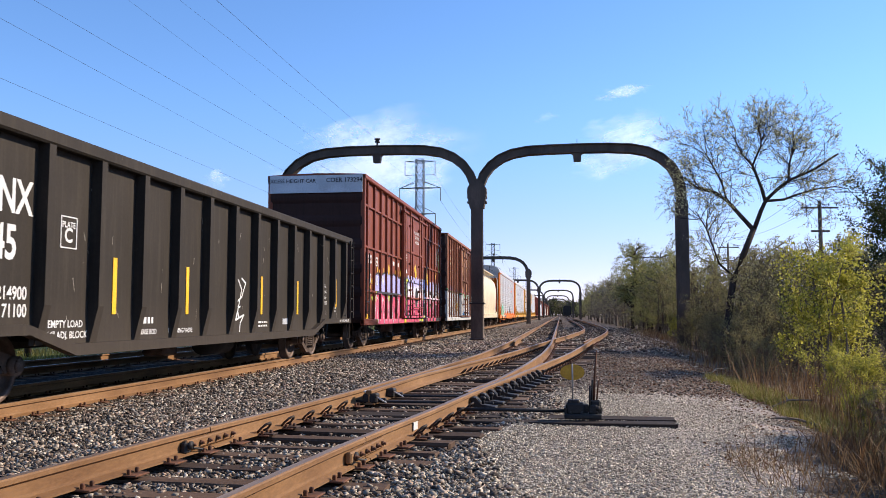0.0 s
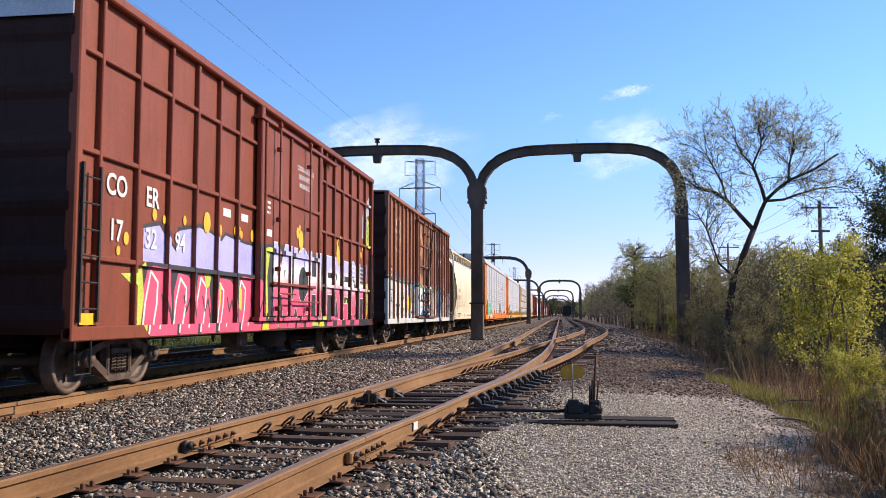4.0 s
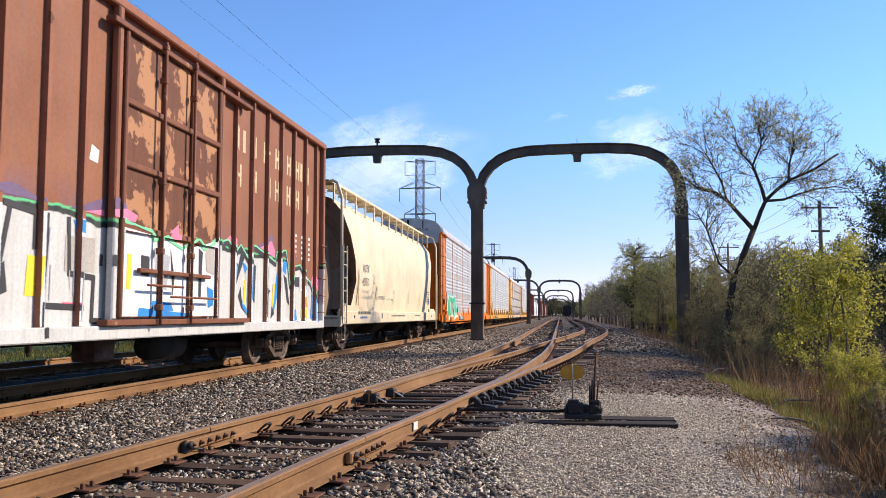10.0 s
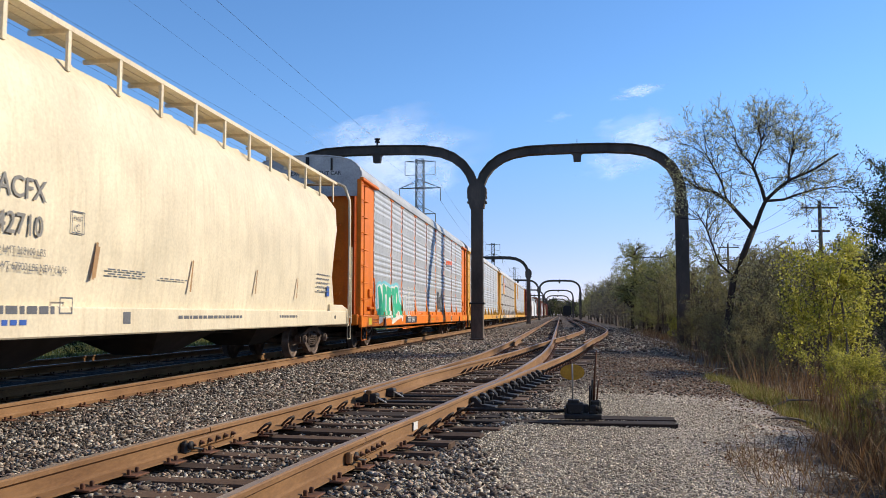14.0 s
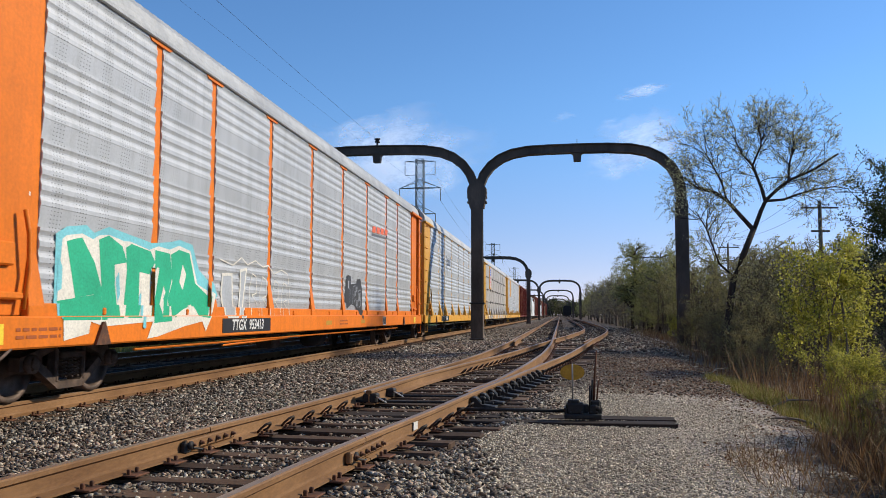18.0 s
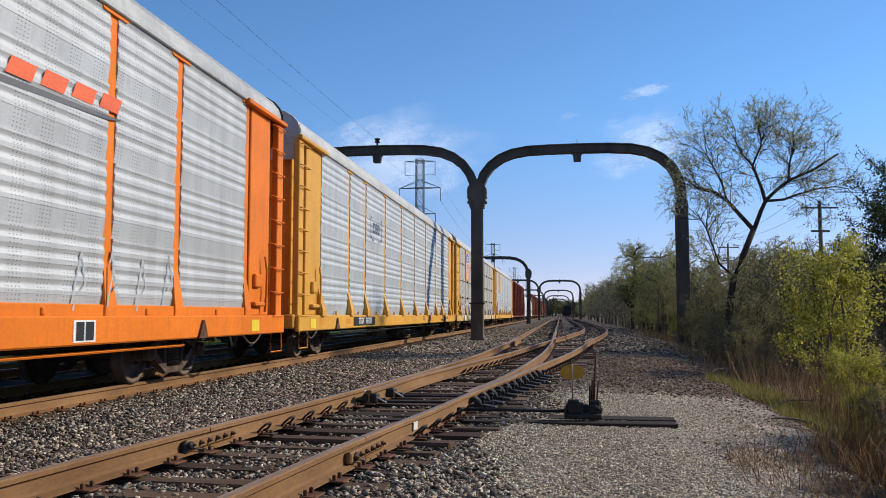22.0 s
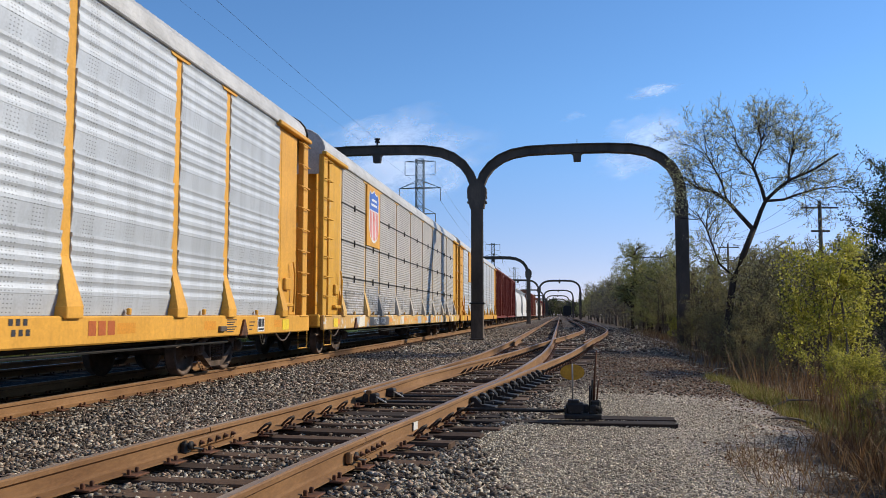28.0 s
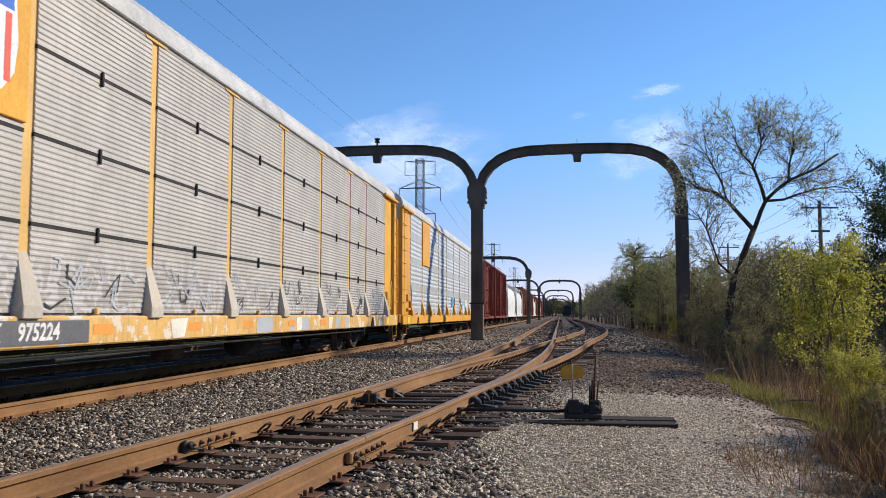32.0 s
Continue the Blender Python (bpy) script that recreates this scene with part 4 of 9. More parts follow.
P_ROOF = worn("galvanised_roof", (0.3, 0.3, 0.295), (0.4, 0.4, 0.39), (0.5, 0.5, 0.48), 0.5, 0.3, 1.5, 30, 0.1)
P_ROOF_PALE = worn("pale_painted_roof", (0.36, 0.35, 0.33), (0.48, 0.47, 0.45), (0.58, 0.57, 0.54), 0.5, 0.1, 1.5, 30, 0.1)
P_TRUCK = worn("dusty_truck_iron", (0.045, 0.029, 0.021), (0.09, 0.06, 0.043), (0.17, 0.115, 0.085), 0.8, 0.1, 5, 50, 0.25)
P_WHEEL = worn("wheel_steel", (0.05, 0.034, 0.026), (0.1, 0.067, 0.05), (0.17, 0.117, 0.088), 0.6, 0.3, 4, 50, 0.2)
P_UNDER = worn("underframe_black", (0.012, 0.011, 0.01), (0.02, 0.018, 0.016), (0.04, 0.032, 0.027), 0.8, 0.0, 3, 40, 0.2)
P_MARK = plain("white_lettering", (0.68, 0.67, 0.64))
P_FAINT = plain("faded_lettering", (0.2, 0.185, 0.16))
P_INK = plain("black_lettering", (0.03, 0.03, 0.035))
P_REFLECT = plain("yellow_reflector_tape", (0.85, 0.48, 0.03), 0.35)
P_REDBOX = streaked("oxide_red", (0.2, 0.045, 0.03), (0.06, 0.02, 0.015), 0.5, 0.6)
P_WHITECAR = streaked("white_hopper", (0.68, 0.68, 0.66), (0.3, 0.27, 0.23), 0.4, 0.5)
SPRAY = {k: plain("spray_" + k, c, 0.5) for k, c in dict(green=(0.03, 0.42, 0.22), cyan=(0.2, 0.55, 0.6), cream=(0.74, 0.7, 0.6), black=(0.02, 0.02, 0.022),
         blue=(0.03, 0.25, 0.62), yellow=(0.82, 0.6, 0.04), lilac=(0.75, 0.68, 0.85), rose=(0.62, 0.085, 0.16), orange=(0.75, 0.3, 0.06), white=(0.72, 0.72, 0.7), grey=(0.12, 0.12, 0.125),
         red=(0.68, 0.1, 0.06), lime=(0.5, 0.56, 0.08), navy=(0.035, 0.1, 0.36), soot=(0.04, 0.038, 0.038), lavender=(0.42, 0.4, 0.7), amber=(0.74, 0.42, 0.03), mist=(0.42, 0.44, 0.46), violet=(0.16, 0.1, 0.18), pink=(0.7, 0.2, 0.32), tan=(0.42, 0.38, 0.33), mint=(0.2, 0.6, 0.32), ultramarine=(0.04, 0.13, 0.5), ink=(0.05, 0.07, 0.12), vermilion=(0.74, 0.12, 0.03), moss=(0.5, 0.27, 0.03)).items()}

def fade(nt, p):
    """Spray paint that fades from pink at the foot of a letter to near white at its head."""
    v = coords(nt)
    s = nt.nodes.new("ShaderNodeSeparateXYZ")
    nt.links.new(v, s.inputs[0])
    h = calc(nt, "ADD", calc(nt, "MULTIPLY", s.outputs[2], 0.4), calc(nt, "MULTIPLY_ADD", noise_tex(nt, v, 1.1, 3), 0.24, -0.12))
    c = ramp(nt, h, [(0.52, (0.62, 0.075, 0.15)), (0.63, (0.66, 0.12, 0.2)), (0.69, (0.74, 0.42, 0.46)), (0.74, (0.78, 0.68, 0.68)), (0.82, (0.7, 0.66, 0.76)), (0.9, (0.44, 0.42, 0.72))])
    c = mixc(nt, 0.6, c, ramp(nt, noise_tex(nt, v, 22, 4), [(0.3, (0.82, 0.82, 0.82)), (0.7, (1.1, 1.1, 1.1))]), "MULTIPLY")
    nt.links.new(c, p.inputs["Base Color"])
    p.inputs["Roughness"].default_value = 0.5


P_FADE = mat("spray_fade", fade)
RAIL_TOP = TIE_1 + RAIL_H
CARS, WHEELS = [], []
SIDE = Matrix(((0, 0, 1, 0), (1, 0, 0, 0), (0, 1, 0, 0), (0, 0, 0, 1)))
FRONT = Matrix(((1, 0, 0, 0), (0, 0, -1, 0), (0, 1, 0, 0), (0, 0, 0, 1)))


def train_way(t):
    """How far the train has come by t seconds."""
    return 3.7296 * t + 1.8479e-2 * t * t - 1.3776e-4 * t ** 3


def letters(text, size, m, parent, turn, x, y, z, bold=0.0, squeeze=1.0, shear=0.0, name="lettering"):
    """Words painted on a car; x, y, z is the middle of the line."""
    cu = bpy.data.curves.new("text", "FONT")
    cu.body, cu.size, cu.offset, cu.shear, cu.align_x, cu.align_y = text, size, bold, shear, "CENTER", "CENTER"
    cu.resolution_u = 3
    ob = bpy.data.objects.new("text", cu)
    me = ob.to_mesh().copy()
    bpy.data.objects.remove(ob)
    me.name = name
    me.materials.clear()
    me.materials.append(m)
    o = part(name, me, m, parent, at=Matrix.Translation((x, y, z)) @ turn @ Matrix.Diagonal((squeeze, 1, 1, 1)))
    return o


def painted(pts, m, parent, x, name="paint_patch"):
    """A flat painted shape of (y, z) corners on a car's side."""
    me = Mesh()
    me.add([(x, a, b) for a, b in pts] + [(x - 0.003, a, b) for a, b in pts], [tuple(range(len(pts)))])
    return part(name, me, m, parent)


def bars(rows, m, parent, x, y, z, w, h, gap, name="small_print"):
    """Unreadable small print: rows of short bars."""
    rnd = random.Random(int(y * 100))
    me = Mesh()
    for r in range(rows):
        a = y
        while a < y + w:
            b = min(a + rnd.uniform(0.06, 0.2), y + w)
            zz = z - r * gap
            me.add([(x, a, zz), (x, b, zz), (x, b, zz + h), (x, a, zz + h)], [(0, 1, 2, 3)])
            a = b + 0.04
    return part(name, me, m, parent)


def outline(pts, width):
    """Corners of a brush stroke of even width along points of (y, z), one four-sided shape a stretch."""
    out = []
    for (a, b), (c, d) in zip(pts, pts[1:]):
        u = Vector((c - a, d - b)).normalized()
        n, e = Vector((-u.y, u.x)) * width / 2, u * width * 0.3
        out.append([(a - e.x + n.x, b - e.y + n.y), (a - e.x - n.x, b - e.y - n.y), (c + e.x - n.x, d + e.y - n.y), (c + e.x + n.x, d + e.y + n.y)])
    return out


def letter_shape(ch, size, y, z, bold=0.0, squeeze=1.0, shear=0.0):
    """Triangles of a letter in (y, z)."""
    cu = bpy.data.curves.new("text", "FONT")
    cu.body, cu.size, cu.offset, cu.shear, cu.align_x, cu.align_y = ch, size, bold, shear, "CENTER", "CENTER"
    cu.resolution_u = 3
    ob = bpy.data.objects.new("text", cu)
    me = ob.to_mesh()
    tris = [[(y + me.vertices[i].co.x * squeeze, z + me.vertices[i].co.y) for i in p.vertices] for p in me.polygons]
    bpy.data.objects.remove(ob)
    return tris


def sprayed(shapes, m, parent, x, relief=(), lift=0.002, name="spray_paint", label=""):
    """Paint that lies on a ribbed side: shapes of (y, z), carried out onto every rib of relief = (y0, y1, z0, z1, x)."""
    bm = bmesh.new()
    for pts in shapes:
        v = [bm.verts.new((0, a, b)) for a, b in pts]
        if len(v) == 3:
            bm.faces.new(v)
        else:
            for tri in tessellate([[q.co for q in v]]):
                bm.faces.new([v[i] for i in tri])
    ys, zs = [v.co.y for v in bm.verts], [v.co.z for v in bm.verts]
    lo, hi, bot, top = min(ys), max(ys), min(zs), max(zs)
    near = [r for r in relief if r[1] > lo and r[0] < hi and r[3] > bot and r[2] < top]
    for axis, k, span in (((0, 1, 0), 0, (lo, hi)), ((0, 0, 1), 2, (bot, top))):
        for at in sorted({q for r in near for q in r[k:k + 2] if span[0] < q < span[1]}):
            bmesh.ops.bisect_plane(bm, geom=bm.verts[:] + bm.edges[:] + bm.faces[:], dist=1e-5, plane_co=Vector(axis) * at, plane_no=axis)
    me = Mesh()
    for f in bm.faces:
        c = f.calc_center_median()
        out = max([x] + [r[4] for r in near if r[0] < c.y < r[1] and r[2] < c.z < r[3]])
        v = [(out + lift, q.co.y, q.co.z) for q in f.verts]
        n = (Vector(v[1]) - Vector(v[0])).cross(Vector(v[2]) - Vector(v[0]))
        me.add(v if n.x > 0 else v[::-1], [tuple(range(len(v)))])
    bm.free()
    return part(name, me, m, parent, label)


def round_blot(y, z, r, tall=1.3):
    return [(y + r * math.cos(a * 0.524), z + tall * r * math.sin(a * 0.524)) for a in range(12)]


# ---- train: running gear ----
def revolve(profile, n=24):
    """Rings of (x, radius) about the x axis."""
    m = Mesh()
    k = len(profile)
    v = [(x, r * math.cos(6.28319 * j / n), r * math.sin(6.28319 * j / n)) for j in range(n) for x, r in profile]
    m.add(v, [(j * k + i, ((j + 1) % n) * k + i, ((j + 1) % n) * k + i + 1, j * k + i + 1) for j in range(n) for i in range(k - 1)], True)
    return m


WHEEL_R = 0.42


def wheelset_mesh():
    m = Mesh()
    for s in (-1, 1):
        prof = [(0.0, 0.0), (0.0, 0.09), (-0.06, 0.12), (-0.075, 0.3), (-0.02, 0.345), (0.02, 0.355), (0.02, 0.405), (0.01, 0.42), (-0.1, 0.424), (-0.115, 0.45),
                (-0.14, 0.45), (-0.145, 0.36), (-0.11, 0.33), (-0.12, 0.14), (-0.15, 0.1), (-0.15, 0.0)]
        w = revolve([(s * (HALF + 0.06 + a), b) for a, b in prof])
        m.add(w.v, [f[::-1] if s > 0 else f for f in w.f], True)
    m.rod([(-1.05, 0, 0), (1.05, 0, 0)], 0.08, 10)
    m.box(HALF + 0.0, HALF + 0.02, 0.16, 0.26, -0.02, 0.02)
    return m.data("wheelset", P_WHEEL)


def side_frame_mesh():
    m = Mesh()
    for x in (0.98, ):
        a, b = x - 0.07, x + 0.07
        m.along("x", [(-1.06, 0.38), (-0.76, 0.38), (-0.64, 0.53), (-0.3, 0.63), (0.3, 0.63), (0.64, 0.53), (0.76, 0.38), (1.06, 0.38), (1.06, 0.54), (0.8, 0.6),
                      (0.34, 0.72), (-0.34, 0.72), (-0.8, 0.6), (-1.06, 0.54)], a, b)
        m.along("x", [(-0.74, 0.4), (-0.27, 0.12), (0.27, 0.12), (0.74, 0.4), (0.66, 0.48), (0.22, 0.21), (-0.22, 0.21), (-0.66, 0.48)], a + 0.01, b - 0.01)
        for s in (-1, 1):
            m.cbox(a, b, s * 0.3 - 0.035, s * 0.3 + 0.035, 0.2, 0.64, 0.02)
    return m.data("side_frame", P_TRUCK)


def spring_mesh():
    m = Mesh()
    for yy in (-0.14, 0.0, 0.14):
        m.rod([(1.0 + 0.055 * math.cos(k * 1.05), yy + 0.055 * math.sin(k * 1.05), 0.25 + 0.0078 * k) for k in range(34)], 0.016, 4)
    m.cbox(0.9, 1.08, -0.27, 0.27, 0.5, 0.58, 0.015)
    return m.data("spring_nest", P_TRUCK)


def cap_mesh():
    m = Mesh()
    m.disc((1.07, 0, 0), (1, 0, 0), 0.115, 0.1, 14)
    m.disc((1.13, 0, 0), (1, 0, 0), 0.07, 0.05, 12)
    for k in range(3):
        m.disc((1.135, 0.07 * math.cos(2.1 * k), 0.07 * math.sin(2.1 * k)), (1, 0, 0), 0.018, 0.03, 6)
    return m.data("bearing_cap", P_TRUCK)


WHEELSET, FRAME, SPRING, CAP = wheelset_mesh(), side_frame_mesh(), spring_mesh(), cap_mesh()
BOLSTER = Mesh().cbox(-1.0, 1.0, -0.2, 0.2, 0.5, 0.74, 0.03).cbox(-0.3, 0.3, -0.3, 0.3, 0.7, 0.8, 0.03).data("bolster", P_UNDER)
SHOE = Mesh().cbox(0.66, 0.86, -0.06, 0.06, -0.2, 0.16, 0.03).cbox(-0.8, 0.8, -0.035, 0.035, -0.06, 0.02, 0.02).data("brake_beam", P_TRUCK)


def truck(car, y, length, full=True):
    for s in (-1, 1):
        w = part("wheelset", WHEELSET, P_WHEEL, car, at=pose(0, y + 0.89 * s, WHEEL_R))
        WHEELS.append((w, y + 0.89 * s))
        if full:
            part("brake_beam", SHOE, P_TRUCK, car, at=pose(0, y + 0.36 * s, 0.42))
    part("bolster", BOLSTER, P_UNDER, car, at=pose(0, y, 0))
    for turn in (0, 180):
        f = part("side_frame", FRAME, P_TRUCK, car, "cast iron truck side frame dusty with brake dust", at=pose(0, y, 0, 0, 0, turn))
        if full:
            part("spring_nest", SPRING, P_TRUCK, f)
            for s in (-1, 1):
                part("bearing_cap", CAP, P_TRUCK, f, at=pose(0, 0.89 * s, 0.46))


def couplers(car, length, full=True):
    for y, s in ((0.0, -1), (length, 1)):
        m = Mesh()
        m.cbox(-0.09, 0.09, min(y, y + s * 0.42), max(y, y + s * 0.42), 0.74, 0.94, 0.03)
        m.cbox(-0.17, 0.15, min(y + s * 0.36, y + s * 0.66), max(y + s * 0.36, y + s * 0.66), 0.7, 0.98, 0.06)
        part("coupler", m, P_TRUCK, car, "rusty cast knuckle coupler")
        if full:
            m = Mesh()
            m.rod([(0.42, y + s * (0.1 + 0.5 * k / 8), 0.78 - 0.42 * math.sin(math.pi * k / 9)) for k in range(9)], 0.028, 6)
            part("brake_hose", m, P_UNDER, car)


def ladder(car, x, y0, y1, z0, z1, rungs, m, axis="y", r=0.013):
    for y in (y0, y1):
        me = Mesh()
        p = (x, y) if axis == "y" else (y, x)
        me.box(p[0] - 0.018, p[0] + 0.018, p[1] - 0.018, p[1] + 0.018, z0, z1)
        part("ladder_stile", me, m, car)
    for k in range(rungs):
        me = Mesh()
        z = z0 + (z1 - z0) * (k + 0.5) / rungs
        me.rod([(x, y0, z), (x, y1, z)] if axis == "y" else [(y0, x, z), (y1, x, z)], r, 5)
        part("rung", me, m, car)


def grab(car, x, y0, y1, z, m, out=0.07):
    me = Mesh()
    me.rod([(x, y0, z), (x + out, y0, z), (x + out, y1, z), (x, y1, z)], 0.012, 5)
    return part("grab_iron", me, m, car)


def stirrup(car, x, y0, y1, z, m):
    me = Mesh()
    me.rod([(x, y0, z), (x, y0, z - 0.42), (x, y1, z - 0.42), (x, y1, z)], 0.016, 5)
    return part("stirrup_step", me, m, car)


def start_car(name, label, category, s0):
    t = thing(name, label, category, "cars of the freight train", at=pose(TRAIN_X, s0, RAIL_TOP))
    CARS.append((t, s0))
    return t


def underframe(car, length, z):
    m = Mesh()
    m.cbox(-0.25, 0.25, 0.1, length - 0.1, z - 0.22, z + 0.06, 0.02)
    for k in range(1, 8):
        m.box(-1.3, 1.3, length * k / 8 - 0.06, length * k / 8 + 0.06, z - 0.12, z + 0.05)
    part("underframe", m, P_UNDER, car)
    m = Mesh()
    m.disc((0.75, length * 0.56, z - 0.3), (0, 1, 0), 0.22, 1.0, 14)
    part("air_reservoir", m, P_UNDER, car)
    m = Mesh()
    m.cbox(0.5, 0.9, length * 0.44 - 0.3, length * 0.44 + 0.2, z - 0.45, z - 0.1, 0.04)
    part("brake_cylinder", m, P_TRUCK, car)
    m = Mesh()
    m.rod([(1.05, length * 0.22, z - 0.12), (1.05, length * 0.78, z - 0.12)], 0.02, 5)
    part("brake_pipe", m, P_UNDER, car)


# ---- train: gondola ----
def gondola(s0, length):
    car = start_car("gondola_car", "long black steel gondola car with ribbed sides and yellow reflectors", "freight car", s0)
    zt, w = 3.14, 1.42
    for s in (-1, 1):
        m = Mesh()
        m.along("x", [(0.05, 0.86), (2.6, 0.86), (3.5, 0.62), (length - 3.5, 0.62), (length - 2.6, 0.86), (length - 0.05, 0.86), (length - 0.05, zt - 0.1), (0.05, zt - 0.1)], s * w - 0.03, s * w + 0.03)
        part("side_sheet", m, P_BLACK, car)
        m = Mesh()
        m.cbox(s * (w + 0.06) - 0.11, s * (w + 0.06) + 0.11, 0.0, length, zt - 0.17, zt, 0.025)
        part("top_rail", m, P_BLACK, car)
        m = Mesh()
        m.along("x", [(0.0, 0.82), (2.6, 0.82), (3.5, 0.56), (length - 3.5, 0.56), (length - 2.6, 0.82), (length, 0.82), (length, 0.94), (length - 2.55, 0.94), (length - 3.45, 0.7),
                      (3.45, 0.7), (2.55, 0.94), (0.0, 0.94)], min(s * (w + 0.02), s * (w + 0.14)), max(s * (w + 0.02), s * (w + 0.14)))
        part("side_sill", m, P_BLACK, car)
        for k in range(14):
            y = length - 0.62 - 1.115 * k
            if y < 0.4:
                continue
            zb = 0.94 if y > length - 2.6 or y < 2.6 else 0.70
            m = Mesh()
            h = 0.075
            x0, x1 = s * (w + 0.02), s * (w + 0.165)
            foot = 0.06
            m.add([(x0, y - h - 0.03, zb), (x0, y + h + 0.03, zb), (x1 - s * 0.1, y + h, zb), (x1 - s * 0.1, y - h, zb),
                   (x0, y - h, zb + 0.45), (x0, y + h, zb + 0.45), (x1, y + h - 0.01, zb + 0.45), (x1, y - h + 0.01, zb + 0.45),
                   (x0, y - h, zt - 0.17), (x0, y + h, zt - 0.17), (x1, y + h - 0.01, zt - 0.17), (x1, y - h + 0.01, zt - 0.17)],
                  [tuple(i if s > 0 else j for i, j in zip(f, f[::-1])) for f in
                   [(3, 2, 1, 0), (0, 1, 5, 4), (1, 2, 6, 5), (2, 3, 7, 6), (3, 0, 4, 7), (4, 5, 9, 8), (5, 6, 10, 9), (6, 7, 11, 10), (7, 4, 8, 11), (8, 9, 10, 11)]])
            part("side_post", m, P_BLACK, car)
    for y in (0.05, length - 0.05):
        m = Mesh()
        m.cbox(-w, w, y - 0.04, y + 0.04, 0.86, zt - 0.05, 0.01)
        for z in (1.3, 1.8, 2.3, 2.8):
            m.cbox(-w, w, y - 0.09, y + 0.09, z, z + 0.1, 0.02)
        part("end_wall", m, P_BLACK, car)
    m = Mesh()
    m.box(-w, w, 0.1, length - 0.1, 0.86, 0.92)
    part("floor", m, P_BLACK, car)
    x = w + 0.034
    for k, (y, z) in enumerate([(15.62, 1.6), (12.35, 1.42), (10.05, 1.42), (6.7, 1.42), (4.5, 1.42)]):
        m = Mesh()
        m.box(x, x + 0.006, y - 0.05, y + 0.05, z - 0.37, z + 0.37)
        part("reflector", m, P_REFLECT, car, "vertical yellow reflective strip")
    for y in (0.08, length - 0.36):
        ladder(car, w + 0.2, y, y + 0.3, 0.95, zt - 0.1, 6, P_BLACK)
        stirrup(car, w + 0.1, y, y + 0.3, 0.82, P_BLACK)
    letters("MNX", 0.52, P_MARK, car, SIDE, x, 2.25, 2.3, 0.012, 0.76)
    letters("45", 0.52, P_MARK, car, SIDE, x, 2.25, 1.8, 0.012, 0.8)
    letters("214900", 0.2, P_MARK, car, SIDE, x, 2.4, 1.27, 0.004, 0.85)
    letters("71100", 0.2, P_MARK, car, SIDE, x, 2.45, 1.08, 0.004, 0.85)
    letters("C", 0.24, P_MARK, car, SIDE, x, 3.42, 1.98, 0.006)
    letters("PLATE", 0.1, P_MARK, car, SIDE, x, 3.42, 2.11, 0.002)
    m = Mesh()
    for a, b, c, d in ((-0.17, 0.17, 2.2, 2.215), (-0.17, 0.17, 1.83, 1.845), (-0.17, -0.155, 1.83, 2.2), (0.155, 0.17, 1.83, 2.2)):
        m.box(x, x + 0.004, 3.42 + a, 3.42 + b, c, d)
    part("plate_frame", m, P_MARK, car)
    letters("EMPTY LOAD", 0.12, P_MARK, car, SIDE, x, 3.42, 0.93, 0.002)
    letters("7.16\" ADJ. BLOCK", 0.12, P_MARK, car, SIDE, x, 3.42, 0.8, 0.002)
    letters("RELEASE ROD", 0.1, P_MARK, car, SIDE, x, 5.4, 0.8, 0.002)
    letters("RETAINING VALVE", 0.1, P_MARK, car, SIDE, x, 6.5, 0.8, 0.002)
    letters("2 INCH HF COMP SHOES", 0.085, P_MARK, car, SIDE, w + 0.145, length - 0.75, 0.88, 0.001)
    bars(1, P_MARK, car, x, 5.2, 0.92, 0.4, 0.09, 0.1)
    for r, row in enumerate(("IL   52-6", "IW    9-6", "IH    6-6", "CUFT 3287")):
        letters(row, 0.11, P_MARK, car, SIDE, x, 14.5, 1.75 - 0.14 * r, 0.002)
    tag = outline([(8.52, 0.77), (8.8, 1.07), (9.0, 1.5), (8.84, 1.67), (8.62, 1.54), (8.78, 1.43)], 0.035) + outline([(8.99, 1.71), (9.19, 1.63), (9.01, 1.37), (8.64, 1.22), (8.61, 1.16), (8.94, 1.19)], 0.035)
    tag += outline([(8.8, 1.07), (8.73, 0.95), (9.13, 1.04), (8.95, 0.89), (8.93, 0.74)], 0.035) + outline([(8.71, 1.25), (8.79, 1.13), (8.87, 1.01)], 0.05)
    sprayed(tag, SPRAY["white"], car, x, name="chalk_tag", label="thin white spray-paint squiggle")
    rnd = random.Random(4)
    scuffs = []
    for k in range(46):
        y, z, ln = rnd.uniform(3.3, length - 0.6), rnd.uniform(0.95, 2.8), rnd.uniform(0.03, 0.16)
        scuffs += outline([(y, z), (y + rnd.uniform(-0.5, 0.5) * ln, z - ln)], rnd.uniform(0.006, 0.014))
    sprayed(scuffs, plain("bare_scratch", (0.26, 0.23, 0.19)), car, x - 0.002, name="scratches", label="small pale scratches in the black paint")
    painted([(11.35, 0.84), (11.75, 0.84), (11.75, 0.96), (11.35, 0.96)], SPRAY["mist"], car, x, "white_placard")
    bars(2, P_MARK, car, x, 9.9, 0.88, 0.5, 0.035, 0.07)
    bars(2, P_MARK, car, x, 15.4, 1.2, 0.22, 0.04, 0.09)
    for y in (2.15, length - 2.15):
        truck(car, y, length)
    couplers(car, length)
    underframe(car, length, 0.82)
    return car


gondola(5.95, 16.85)


